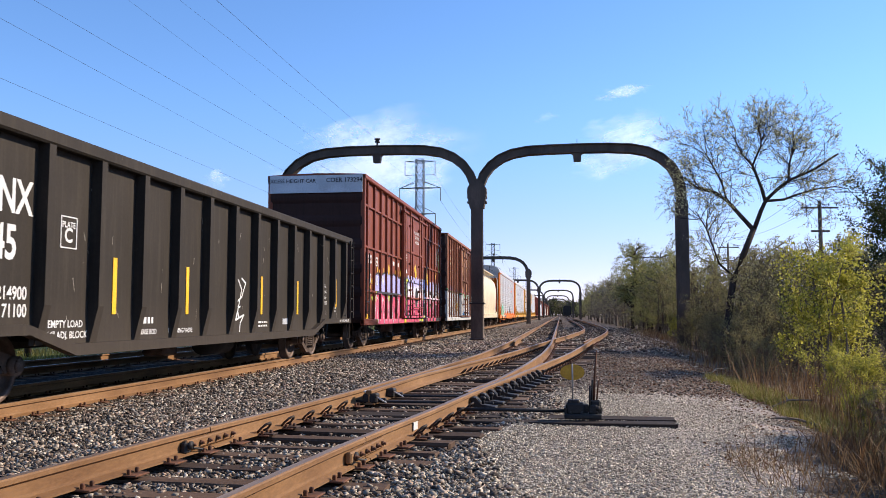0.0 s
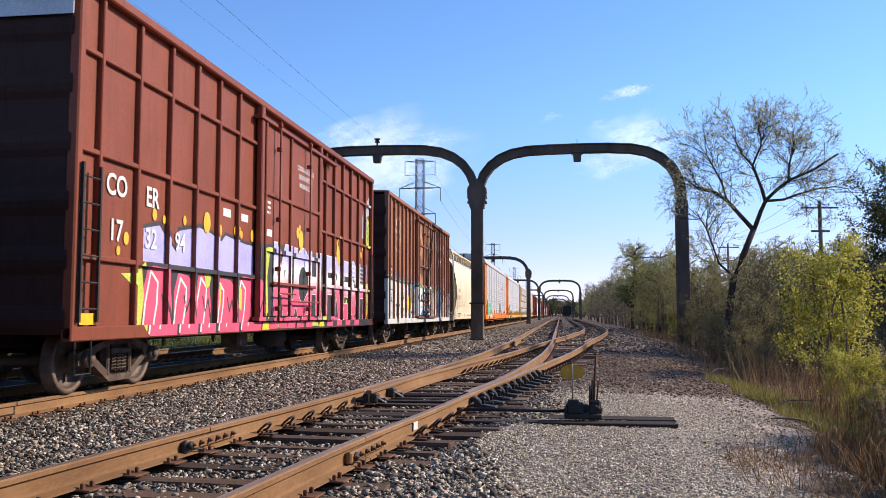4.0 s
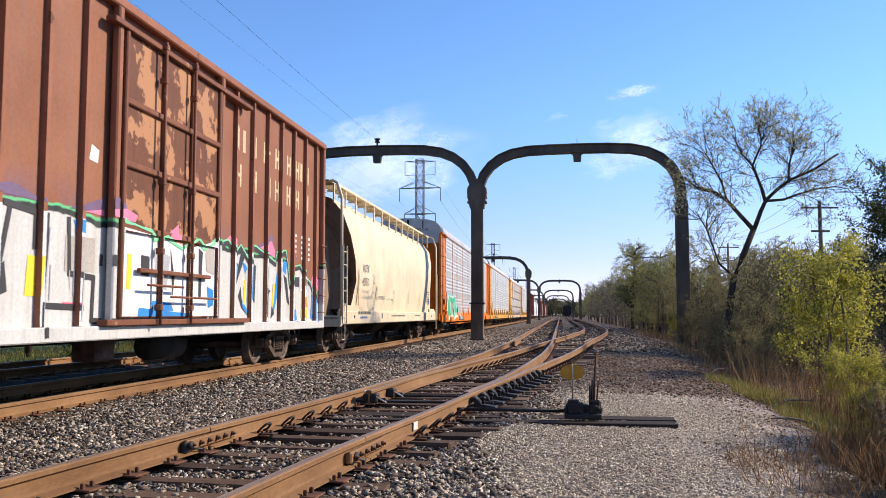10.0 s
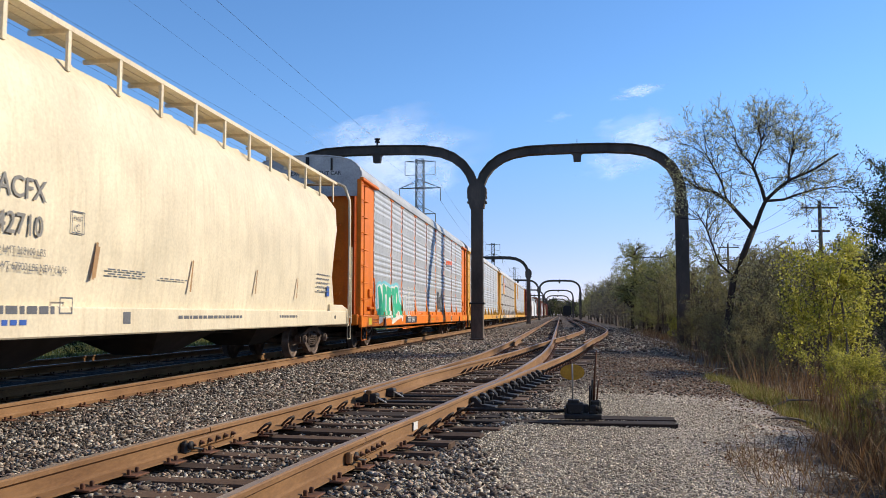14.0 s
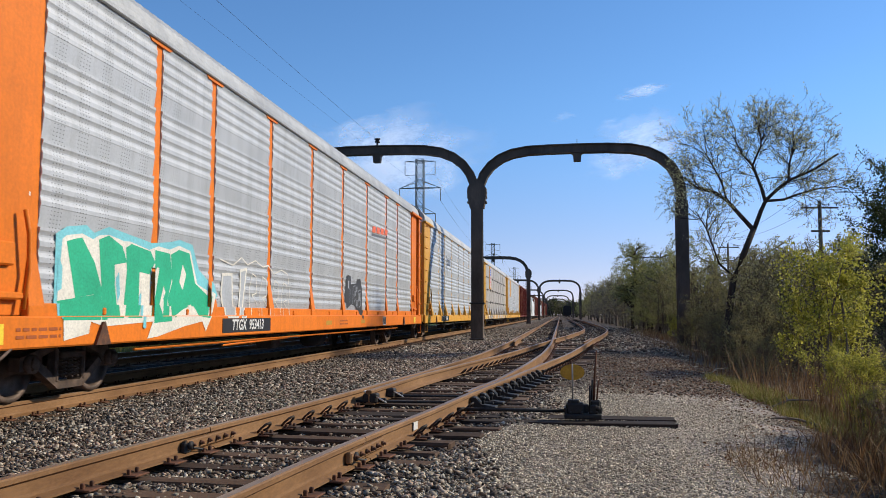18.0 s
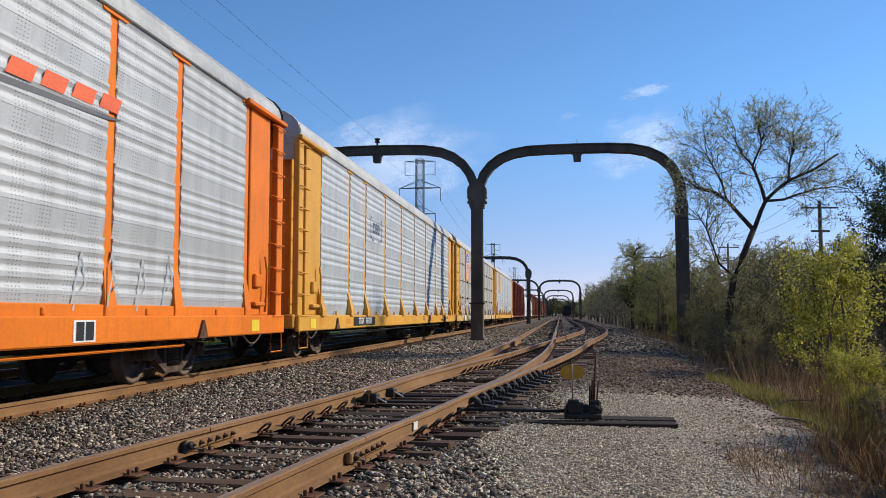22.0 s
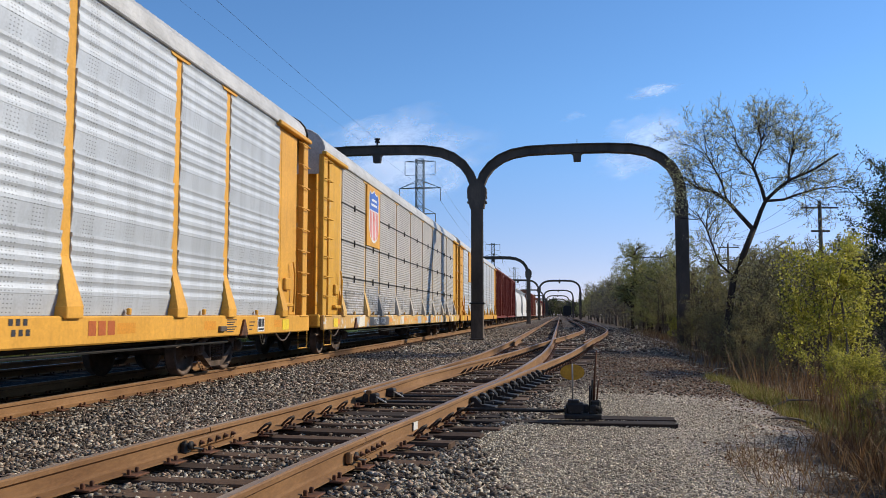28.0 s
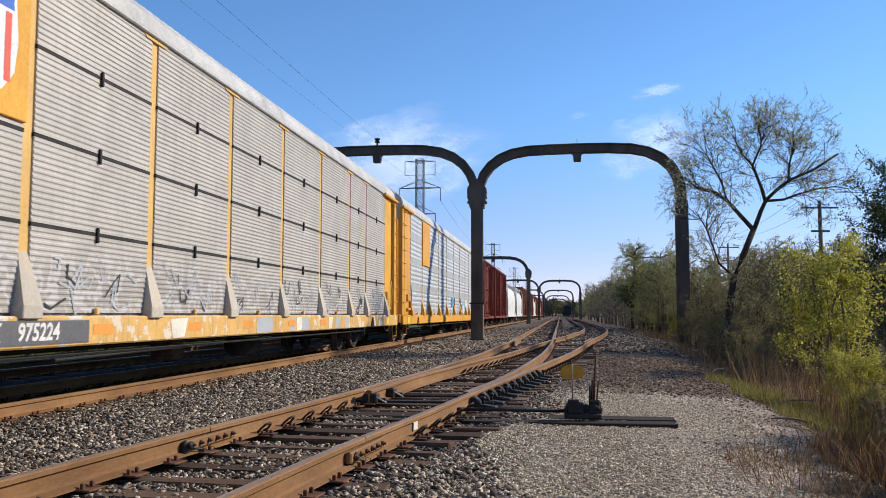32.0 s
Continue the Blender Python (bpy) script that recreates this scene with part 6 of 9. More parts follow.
    # white block letters, drawn by their dark outlines, with colour between
    fills = [("pink", [(1.4, 2.34), (2.3, 2.56), (2.61, 2.44), (2.73, 2.36), (1.99, 2.35)]), ("violet", [(1.1, 2.36), (1.74, 2.48), (2.2, 2.66), (2.9, 2.4), (3.0, 2.36)]), ("violet", [(3.5, 2.34), (3.81, 2.44), (4.07, 2.48), (4.74, 2.33)]),
             ("violet", [(5.15, 2.33), (6.03, 2.58), (6.28, 2.45), (5.58, 2.33)]), ("pink", [(5.47, 2.33), (6.28, 2.46), (6.6, 2.4), (6.54, 2.3)]), ("orange", [(0.79, 1.43), (1.11, 1.46), (1.09, 1.34), (0.85, 1.24)]), ("yellow", [(0.76, 1.19), (1.11, 1.2), (1.13, 0.99), (0.78, 0.99)]),
             ("blue", [(2.03, 1.18), (2.15, 1.18), (2.2, 1.04), (2.1, 0.96), (2.02, 1.05)]), ("yellow", [(2.51, 1.71), (2.65, 1.72), (2.64, 1.22), (2.49, 1.21)]), ("yellow", [(4.38, 1.71), (4.6, 1.7), (4.55, 1.25), (4.34, 1.25)]), ("blue", [(2.9, 1.06), (3.01, 1.06), (3.01, 0.98), (2.91, 0.98)]),
             ("soot", [(1.68, 0.94), (1.95, 0.9), (1.93, 0.76), (1.75, 0.73), (1.57, 0.91)]), ("soot", [(3.86, 1.53), (3.98, 1.62), (4.04, 1.29), (3.77, 1.2)]), ("blue", [(0.16, 0.95), (0.5, 0.95), (0.52, 2.05), (0.4, 2.15), (0.2, 1.7)]), ("soot", [(0.24, 1.2), (0.36, 1.2), (0.42, 1.9), (0.32, 1.95)]),
             ("pink", [(0.0, 1.5), (0.16, 1.45), (0.2, 2.3), (0.0, 2.4)]), ("tan", [(5.09, 1.99), (5.74, 2.01), (5.75, 1.58), (5.09, 1.56)]), ("yellow", [(6.34, 1.86), (6.47, 1.86), (6.44, 1.38), (6.33, 1.39)]), ("soot", [(5.86, 1.82), (6.05, 1.82), (6.03, 1.67), (5.86, 1.67)]), ("blue", [(5.25, 2.2), (5.53, 2.22), (5.43, 2.03), (5.33, 2.06)]),
             ("rose", [(5.06, 1.19), (5.44, 1.19), (5.44, 1.14), (5.07, 1.14)]),
             ("soot", [(10.35, 2.1), (10.6, 1.95), (10.75, 2.25), (10.9, 2.1), (10.5, 1.58)]), ("blue", [(10.4, 2.02), (10.6, 1.92), (10.5, 1.68)]), ("pink", [(9.99, 2.36), (10.18, 2.46), (10.58, 2.32), (10.48, 2.2)]),
             ("blue", [(10.78, 2.03), (10.98, 1.98), (11.05, 1.92), (10.95, 1.8)]), ("blue", [(11.15, 1.96), (11.3, 1.94), (11.34, 1.7), (11.28, 1.3), (11.13, 1.33)]), ("blue", [(12.73, 1.87), (12.84, 2.04), (12.79, 1.46), (12.58, 1.1), (12.53, 1.18)]), ("blue", [(13.2, 2.2), (13.39, 2.17), (13.34, 1.91), (13.09, 1.98)]),
             ("blue", [(10.74, 1.36), (11.05, 1.16), (11.07, 1.04), (10.86, 1.17)]), ("blue", [(13.84, 1.1), (14.07, 1.17), (14.14, 0.92), (13.8, 0.88)]), ("blue", [(15.23, 1.55), (15.57, 1.36), (15.5, 0.86), (15.18, 0.96)]), ("soot", [(10.61, 1.38), (10.73, 1.56), (10.83, 1.19), (11.12, 1.01), (10.78, 1.17)]),
             ("soot", [(11.96, 1.57), (12.39, 1.53), (12.17, 1.42), (12.06, 1.06), (12.0, 0.98)]), ("soot", [(12.46, 1.22), (12.61, 1.06), (12.39, 0.96)]), ("soot", [(11.41, 2.02), (11.51, 1.98), (11.46, 1.27), (11.37, 1.29)]), ("soot", [(13.17, 1.9), (13.39, 1.83), (13.6, 1.23), (13.42, 1.32)]),
             ("yellow", [(10.91, 1.69), (11.0, 1.68), (10.94, 1.23), (10.85, 1.24)]), ("yellow", [(12.51, 1.68), (12.63, 1.67), (12.58, 1.21), (12.45, 1.22)]), ("yellow", [(14.42, 1.18), (14.89, 1.18), (14.9, 0.96), (14.43, 0.97)]), ("orange", [(14.43, 1.44), (14.88, 1.45), (14.89, 1.21), (14.45, 1.21)]),
             ("pink", [(11.72, 2.36), (12.39, 2.55), (12.61, 2.36), (12.58, 2.22)]), ("pink", [(15.3, 1.96), (15.82, 1.89), (15.81, 1.6), (15.11, 1.75)]), ("violet", [(11.46, 2.36), (12.17, 2.54), (12.38, 2.72), (12.5, 2.54), (11.78, 2.36)]), ("violet", [(13.82, 2.2), (13.95, 2.46), (14.11, 2.24)]),
             ("soot", [(13.84, 1.87), (14.28, 1.89), (14.29, 1.67), (13.83, 1.66)])]
    for k, (c, pts) in enumerate(fills):
        paint([pts], c, 3 + 0.2 * (k % 7), "graffiti_fill")
    # the band is cut away to brown between the peaks of the end letters
    paint([[(13.4, 2.5), (15.9, 2.5), (15.9, 1.3), (15.57, 1.36), (15.14, 1.75), (14.86, 1.83), (14.32, 2.11), (13.79, 2.03), (13.62, 1.75), (13.5, 2.1)]], P_FADED, 1.5, "brown_ground")
    peak = [(9.5, 2.2), (10.1, 2.32), (10.47, 2.13), (10.71, 2.28), (11.08, 2.06), (11.29, 2.03), (11.33, 2.32), (11.52, 2.31), (12.64, 2.08), (12.72, 2.28), (13.32, 2.37), (13.46, 2.09), (13.62, 1.63), (13.79, 2.03), (14.32, 2.11), (14.86, 1.83), (15.14, 1.75), (15.57, 1.36)]
    paint(outline(peak, 0.1), "soot", 4.6, "graffiti_outline")
    paint(outline([(a, b + 0.06) for a, b in peak], 0.035), "mint", 5, "graffiti_outline")
    strokes = [[(1.6, 1.39), (2.36, 1.39), (2.36, 2.2)], [(2.09, 1.37), (2.09, 1.0)], [(2.94, 1.66), (3.37, 1.67)], [(3.16, 1.66), (3.15, 1.27)], [(2.91, 1.25), (3.36, 1.22)], [(3.3, 1.22), (3.32, 0.76)], [(3.41, 2.2), (3.41, 1.68)], [(4.04, 2.2), (3.83, 1.29)],
               [(4.6, 1.15), (5.42, 1.13)], [(5.15, 2.2), (5.19, 1.54), (5.73, 1.51), (5.71, 0.97), (6.2, 0.95)], [(4.61, 1.13), (4.62, 0.8)], [(4.72, 2.2), (4.7, 1.5)], [(3.95, 2.25), (4.5, 2.2), (4.5, 1.8)]]
    for pts in strokes:
        paint(outline(pts, 0.075), "soot", 5, "graffiti_stroke")
    # paint that runs over the door
    over = [("white", [(6.16, 2.2), (7.5, 2.14), (8.4, 2.1), (9.28, 2.3), (9.28, 1.02), (6.16, 1.02)]), ("yellow", [(8.2, 1.86), (8.36, 1.87), (8.35, 1.4), (8.19, 1.4)]), ("soot", [(6.72, 1.87), (6.97, 1.86), (6.97, 1.58), (6.72, 1.59)]), ("blue", [(6.69, 1.14), (8.31, 1.06), (8.31, 1.02), (6.66, 1.02)]),
            ("blue", [(7.07, 1.24), (7.65, 1.22), (7.75, 1.1), (7.08, 1.1)]), ("pink", [(7.55, 2.25), (7.86, 2.41), (7.87, 2.17), (7.47, 2.15)]), ("pink", [(8.31, 2.03), (8.42, 2.01), (8.36, 1.87), (8.21, 1.91)]), ("mist", [(7.1, 2.0), (7.6, 1.9), (7.5, 1.4), (7.15, 1.5)]), ("soot", [(7.6, 2.05), (7.75, 1.6), (7.85, 2.1), (7.7, 1.3)]),
            ("blue", [(8.95, 1.5), (9.2, 1.45), (9.2, 1.2), (9.0, 1.15)]), ("soot", [(8.6, 2.1), (8.75, 2.05), (8.7, 1.3), (8.62, 1.3)]), ("tan", [(8.85, 2.15), (9.2, 2.15), (9.2, 1.7), (8.9, 1.75)])]
    for k, (c, pts) in enumerate(over):
        paint([pts], c, 1 + 0.4 * k, "graffiti_fill")
    paint(outline([(6.16, 2.3), (6.9, 2.22), (7.1, 2.1), (7.4, 2.18), (8.0, 2.05), (8.5, 2.25), (8.8, 2.1), (9.28, 2.32)], 0.05), "mint", 6, "graffiti_outline")
    rnd = random.Random(9)
    drips = []
    for k in range(26):
        y = rnd.choice([rnd.uniform(0.6, 6.0), rnd.uniform(9.6, 15.5)])
        drips += outline([(y, rnd.uniform(1.5, 2.1)), (y + rnd.uniform(-0.12, 0.12), rnd.uniform(0.95, 1.4))], rnd.uniform(0.012, 0.028))
    paint(drips, "mist", 5.5, "paint_drip")
    paint([[(14.33, 1.89), (14.88, 1.91), (14.87, 1.88), (14.33, 1.86)], [(14.33, 1.59), (14.88, 1.59), (14.88, 1.62), (14.33, 1.62)], [(14.33, 1.6), (14.36, 1.6), (14.36, 1.89), (14.33, 1.89)], [(14.85, 1.6), (14.88, 1.6), (14.88, 1.89), (14.85, 1.89)], [(14.6, 1.6), (14.63, 1.6), (14.63, 1.89), (14.6, 1.89)]], "white", 6, "stencil_box")
    for z in (2.3, 2.42, 2.54, 2.66, 2.78):
        paint([[(y, z), (y + 0.1, z), (y + 0.1, z + 0.06), (y, z + 0.06)] for y in (13.95, 14.4, 14.62, 14.95)], "white", 2, "small_print")
    paint(outline([(0.2, 3.3), (0.28, 2.95), (0.34, 3.25), (0.42, 2.98)], 0.03) + outline([(0.18, 2.7), (0.5, 2.72), (0.3, 2.4), (0.5, 2.5)], 0.03), "violet", 2, "violet_tag")
    paint([[(5.55, 3.0), (5.75, 2.98), (5.78, 3.15), (5.6, 3.2)]], "white", 2, "torn_sticker")


FADED = ribbed_boxcar(43.3, 16.0, label="faded brown boxcar with white rolled-on graffiti and a peeling door")
dress_faded_boxcar(FADED, 16.0)


# ---- train: covered hopper ----
def hopper(s0, length, paint, label, full=True):
    car = start_car("covered_hopper", label, "freight car", s0)
    half = [(0.0, 4.45), (0.55, 4.42), (1.02, 4.25), (1.32, 3.86), (1.46, 3.25), (1.5, 2.6), (1.49, 2.0), (1.45, 1.45), (1.42, 1.12)]
    ring = [(-x, z) for x, z in half[:0:-1]] + half

    def end_y(z):
        return 0.75 + (0.0 if z > 4.0 else (4.0 - z) * 0.62 if z > 2.2 else 1.12 - (2.2 - z) * 0.55)
    n = 14
    m = Mesh()
    k = len(ring)
    v = []
    for i in range(n + 1):
        f = i / n
        v += [(x, end_y(z) + (length - 2 * end_y(z)) * f, z) for x, z in ring]
    m.add(v, [(i * k + j, i * k + j + 1, (i + 1) * k + j + 1, (i + 1) * k + j) for i in range(n) for j in range(k - 1)], True)
    part("tank_body", m, paint, car, "smooth bulging hopper body")
    for s, base in ((-1, 0.0), (1, length)):
        m = Mesh()
        v = [(x, base - s * end_y(z), z) for x, z in ring]
        inner = [(x * 0.8, base - s * (end_y(z) + 0.35), 1.2 + (z - 1.12) * 0.9) for x, z in ring]
        m.add(v + inner, [(j, j + 1, k + j + 1, k + j) for j in range(k - 1)] + [tuple(range(k, 2 * k))])
        part("slope_sheet", m, P_HOPPER_END if full else paint, car)
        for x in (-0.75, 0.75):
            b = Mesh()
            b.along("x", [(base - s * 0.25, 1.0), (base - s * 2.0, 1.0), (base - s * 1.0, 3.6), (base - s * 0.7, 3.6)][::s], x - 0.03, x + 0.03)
            part("gusset", b, P_HOPPER_END if full else paint, car)
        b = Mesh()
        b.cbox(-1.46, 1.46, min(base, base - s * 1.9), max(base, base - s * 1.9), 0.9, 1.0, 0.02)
        part("end_platform", b, P_HOPPER_END if full else paint, car)
        b = Mesh()
        b.cbox(-1.5, 1.5, min(base, base - s * 0.16), max(base, base - s * 0.16), 0.72, 1.02, 0.02)
        part("end_sill", b, paint, car)
    for s in (-1, 1):
        m = Mesh()
        m.cbox(s * 1.46 - 0.05, s * 1.46 + 0.05, 0.0, length, 0.78, 1.14, 0.02)
        part("side_sill", m, paint, car)
        for y, sy in ((0.0, 1), (length, -1)):
            m = Mesh()
            m.along("x", [(y, 0.9), (y + sy * 1.9, 1.0), (y + sy * 1.9, 1.3), (y + sy * 0.7, 1.3), (y, 1.16)][::sy], s * 1.46 - 0.03, s * 1.46 + 0.03)
            part("end_gusset", m, paint, car)
    # discharge hoppers under the body
    for f in (0.24, 0.5, 0.76):
        m = Mesh()
        y = length * f
        m.add([(sx * a, y + sy * b, z) for a, b, z in ((1.3, 1.9, 1.1), (0.35, 0.4, 0.36)) for sx, sy in ((-1, -1), (1, -1), (1, 1), (-1, 1))],
              [(0, 1, 5, 4), (1, 2, 6, 5), (2, 3, 7, 6), (3, 0, 4, 7), (4, 5, 6, 7)])
        part("discharge_chute", m, P_UNDER, car)
    # running boards with supports
    zr = 4.64
    for s in (-1, 1):
        m = Mesh()
        for q in range(3):
            a = s * (0.72 + 0.17 * q)
            m.box(a - 0.075, a + 0.075, 0.15, length - 0.15, zr, zr + 0.03)
        m.box(s * 1.15 - 0.025, s * 1.15 + 0.025, 0.1, length - 0.1, zr - 0.02, zr + 0.05)
        part("running_board", m, paint, car)
        for q in range(14):
            y = 0.5 + (length - 1.0) * q / 13
            b = Mesh()
            b.box(s * 1.15 - 0.02, s * 1.15 + 0.02, y - 0.035, y + 0.035, 4.1, zr)
            b.box(min(s * 0.6, s * 1.15), max(s * 0.6, s * 1.15), y - 0.03, y + 0.03, zr - 0.06, zr)
            part("board_bracket", b, paint, car)
    for y, s in ((0.15, 1), (length - 0.15, -1)):
        m = Mesh()
        m.box(-1.15, 1.15, y - 0.15, y + 0.25, zr, zr + 0.03)
        part("cross_board", m, paint, car)
        b = Mesh()
        b.rod([(1.2, y, zr + 0.02), (1.36, y - s * 0.1, zr - 0.06), (1.5, y - s * 0.12, zr - 0.45), (1.52, y - s * 0.12, 1.0)], 0.045, 6)
        part("corner_stanchion", b, paint, car)
        ladder(car, 1.55, y + s * 0.0 - 0.12, y + s * 0.42 - 0.12 if s > 0 else y + 0.3 - 0.12, 0.8, 2.9, 6, paint)
        ladder(car, y - s * 0.15, 0.55, 0.95, 1.0, 2.5, 4, paint, "x")
        stirrup(car, 1.5, y, y + 0.3, 0.8, paint)
    for q in range(5):
        m = Mesh()
        m.disc((0, length * (q + 0.7) / 5.4, 4.52), (0, 0, 1), 0.4, 0.16, 18)
        part("roof_hatch", m, paint, car)
    if full:
        x = 1.512
        letters("ACFX", 0.33, P_FAINT, car, SIDE, x, 2.95, 2.41, 0.004, 1.0)
        letters("42710", 0.33, P_FAINT, car, SIDE, x, 2.93, 2.01, 0.004, 1.0)
        letters("LD LMT 218100 LBS", 0.12, SPRAY["grey"], car, SIDE, x - 0.004, 2.95, 1.73, 0.0, 0.9)
        letters("LT WT 67900 LBS NEW 12-96", 0.12, SPRAY["grey"], car, SIDE, x - 0.01, 3.15, 1.56, 0.0, 0.9)
        letters("C", 0.13, SPRAY["grey"], car, SIDE, x, 4.03, 2.08)
        letters("PLATE", 0.07, SPRAY["grey"], car, SIDE, x, 4.03, 2.2)
        sprayed(outline([(3.9, 2.02), (4.16, 2.02), (4.16, 2.28), (3.9, 2.28), (3.9, 2.02)], 0.014), SPRAY["grey"], car, x - 0.002, name="plate_frame")
        bars(2, SPRAY["grey"], car, x - 0.012, 4.75, 1.62, 1.0, 0.02, 0.06)
        bars(1, SPRAY["grey"], car, x - 0.012, 6.2, 1.56, 0.9, 0.02, 0.06)
        sprayed(outline([(3.7, 1.06), (3.95, 1.06), (3.95, 1.24), (3.7, 1.24), (3.7, 1.06)], 0.02), SPRAY["grey"], car, x + 0.001, name="plate_frame")
        bars(1, SPRAY["grey"], car, x + 0.002, 1.9, 1.05, 1.7, 0.09, 0.14)
        bars(1, SPRAY["navy"], car, x + 0.002, 2.2, 0.93, 0.9, 0.06, 0.14)
        bars(1, SPRAY["grey"], car, x + 0.002, 6.8, 0.98, 2.6, 0.05, 0.14)
        bars(1, SPRAY["grey"], car, x + 0.002, 11.5, 0.98, 1.2, 0.05, 0.14)
        bars(5, SPRAY["grey"], car, x - 0.006, 14.2, 2.0, 1.1, 0.03, 0.1)
        painted([(15.1, 1.5), (15.35, 1.5), (15.35, 1.75), (15.1, 1.75)], SPRAY["navy"], car, x - 0.02)
        rustp = plain("rust_streak", (0.36, 0.2, 0.08))
        for y, z0, z1 in ((1.9, 1.25, 2.35), (1.95, 1.3, 2.2), (4.36, 1.48, 1.95), (4.4, 1.5, 1.9), (7.18, 1.4, 1.9), (10.05, 1.44, 1.9), (12.6, 1.4, 1.85)):
            painted([(y, z0), (y + 0.06, z0), (y + 0.15, z1), (y + 0.1, z1)], rustp, car, 1.506, "rust_streak")
        painted([(5.15, 0.92), (5.35, 0.92), (5.35, 1.08), (5.15, 1.08)], SPRAY["grey"], car, x + 0.001)
        for y in (1.5, length - 1.5):
            m = Mesh()
            m.disc((x, y, 0.98), (1, 0, 0), 0.045, 0.02, 10)
            part("jack_hole", m, P_INK, car)
        b = Mesh()
        b.cbox(0.25, 0.6, -0.1, 0.08, 1.05, 1.4, 0.03)
        b.disc((0.4, -0.14, 1.75), (0, 1, 0), 0.25, 0.03, 16)
        part("hand_brake", b, paint, car)
    for y in (1.9, length - 1.9):
        truck(car, y, length, full)
    couplers(car, length, full)
    m = Mesh()
    m.cbox(-0.25, 0.25, 0.1, length - 0.1, 0.66, 0.9, 0.02)
    part("centre_sill", m, P_UNDER, car)
    return car


hopper(60.9, 17.35, P_CREAM, "cream covered hopper with bulging sides and a roof walkway")

# ---- train: autoracks ----
RACK_POSTS = [1.97, 4.76, 6.7, 9.5, 12.32, 15.12, 17.92, 20.72, 22.65, 25.45]


def panel_profile(style):
    """Height and depth of the corrugations of a side panel."""
    pts = []
    z0, z1 = 1.03, 4.94
    if style == "banded":
        bands = 4
        h = (z1 - z0) / bands
        for b in range(bands):
            z = z0 + b * h
            pts += [(-0.03, z + 0.004), (-0.004, z + h * 0.24), (0.0, z + h * 0.25)]
            for r in range(4):
                c = z + h * (0.36 + 0.18 * r)
                pts += [(0.0, c - 0.06), (-0.009, c - 0.036), (-0.016, c - 0.01), (-0.016, c + 0.01), (-0.009, c + 0.036), (0.0, c + 0.06)]
            pts += [(0.0, z + h - 0.001)]
    else:
        bands = 4
        h = (z1 - z0) / bands
        for b in range(bands):
            z = z0 + b * h
            pts += [(-0.045, z), (-0.045, z + 0.035), (0.0, z + 0.036)]
            ribs = 13
            for r in range(ribs):
                c = z + 0.06 + (h - 0.1) * (r + 0.5) / ribs
                pts += [(0.0, c - 0.024), (-0.009, c - 0.01), (-0.009, c + 0.01), (0.0, c + 0.024)]
            pts += [(0.0, z + h - 0.002)]
    return pts


P_PRINT = plain("dark_orange_stencil", (0.4, 0.1, 0.02))


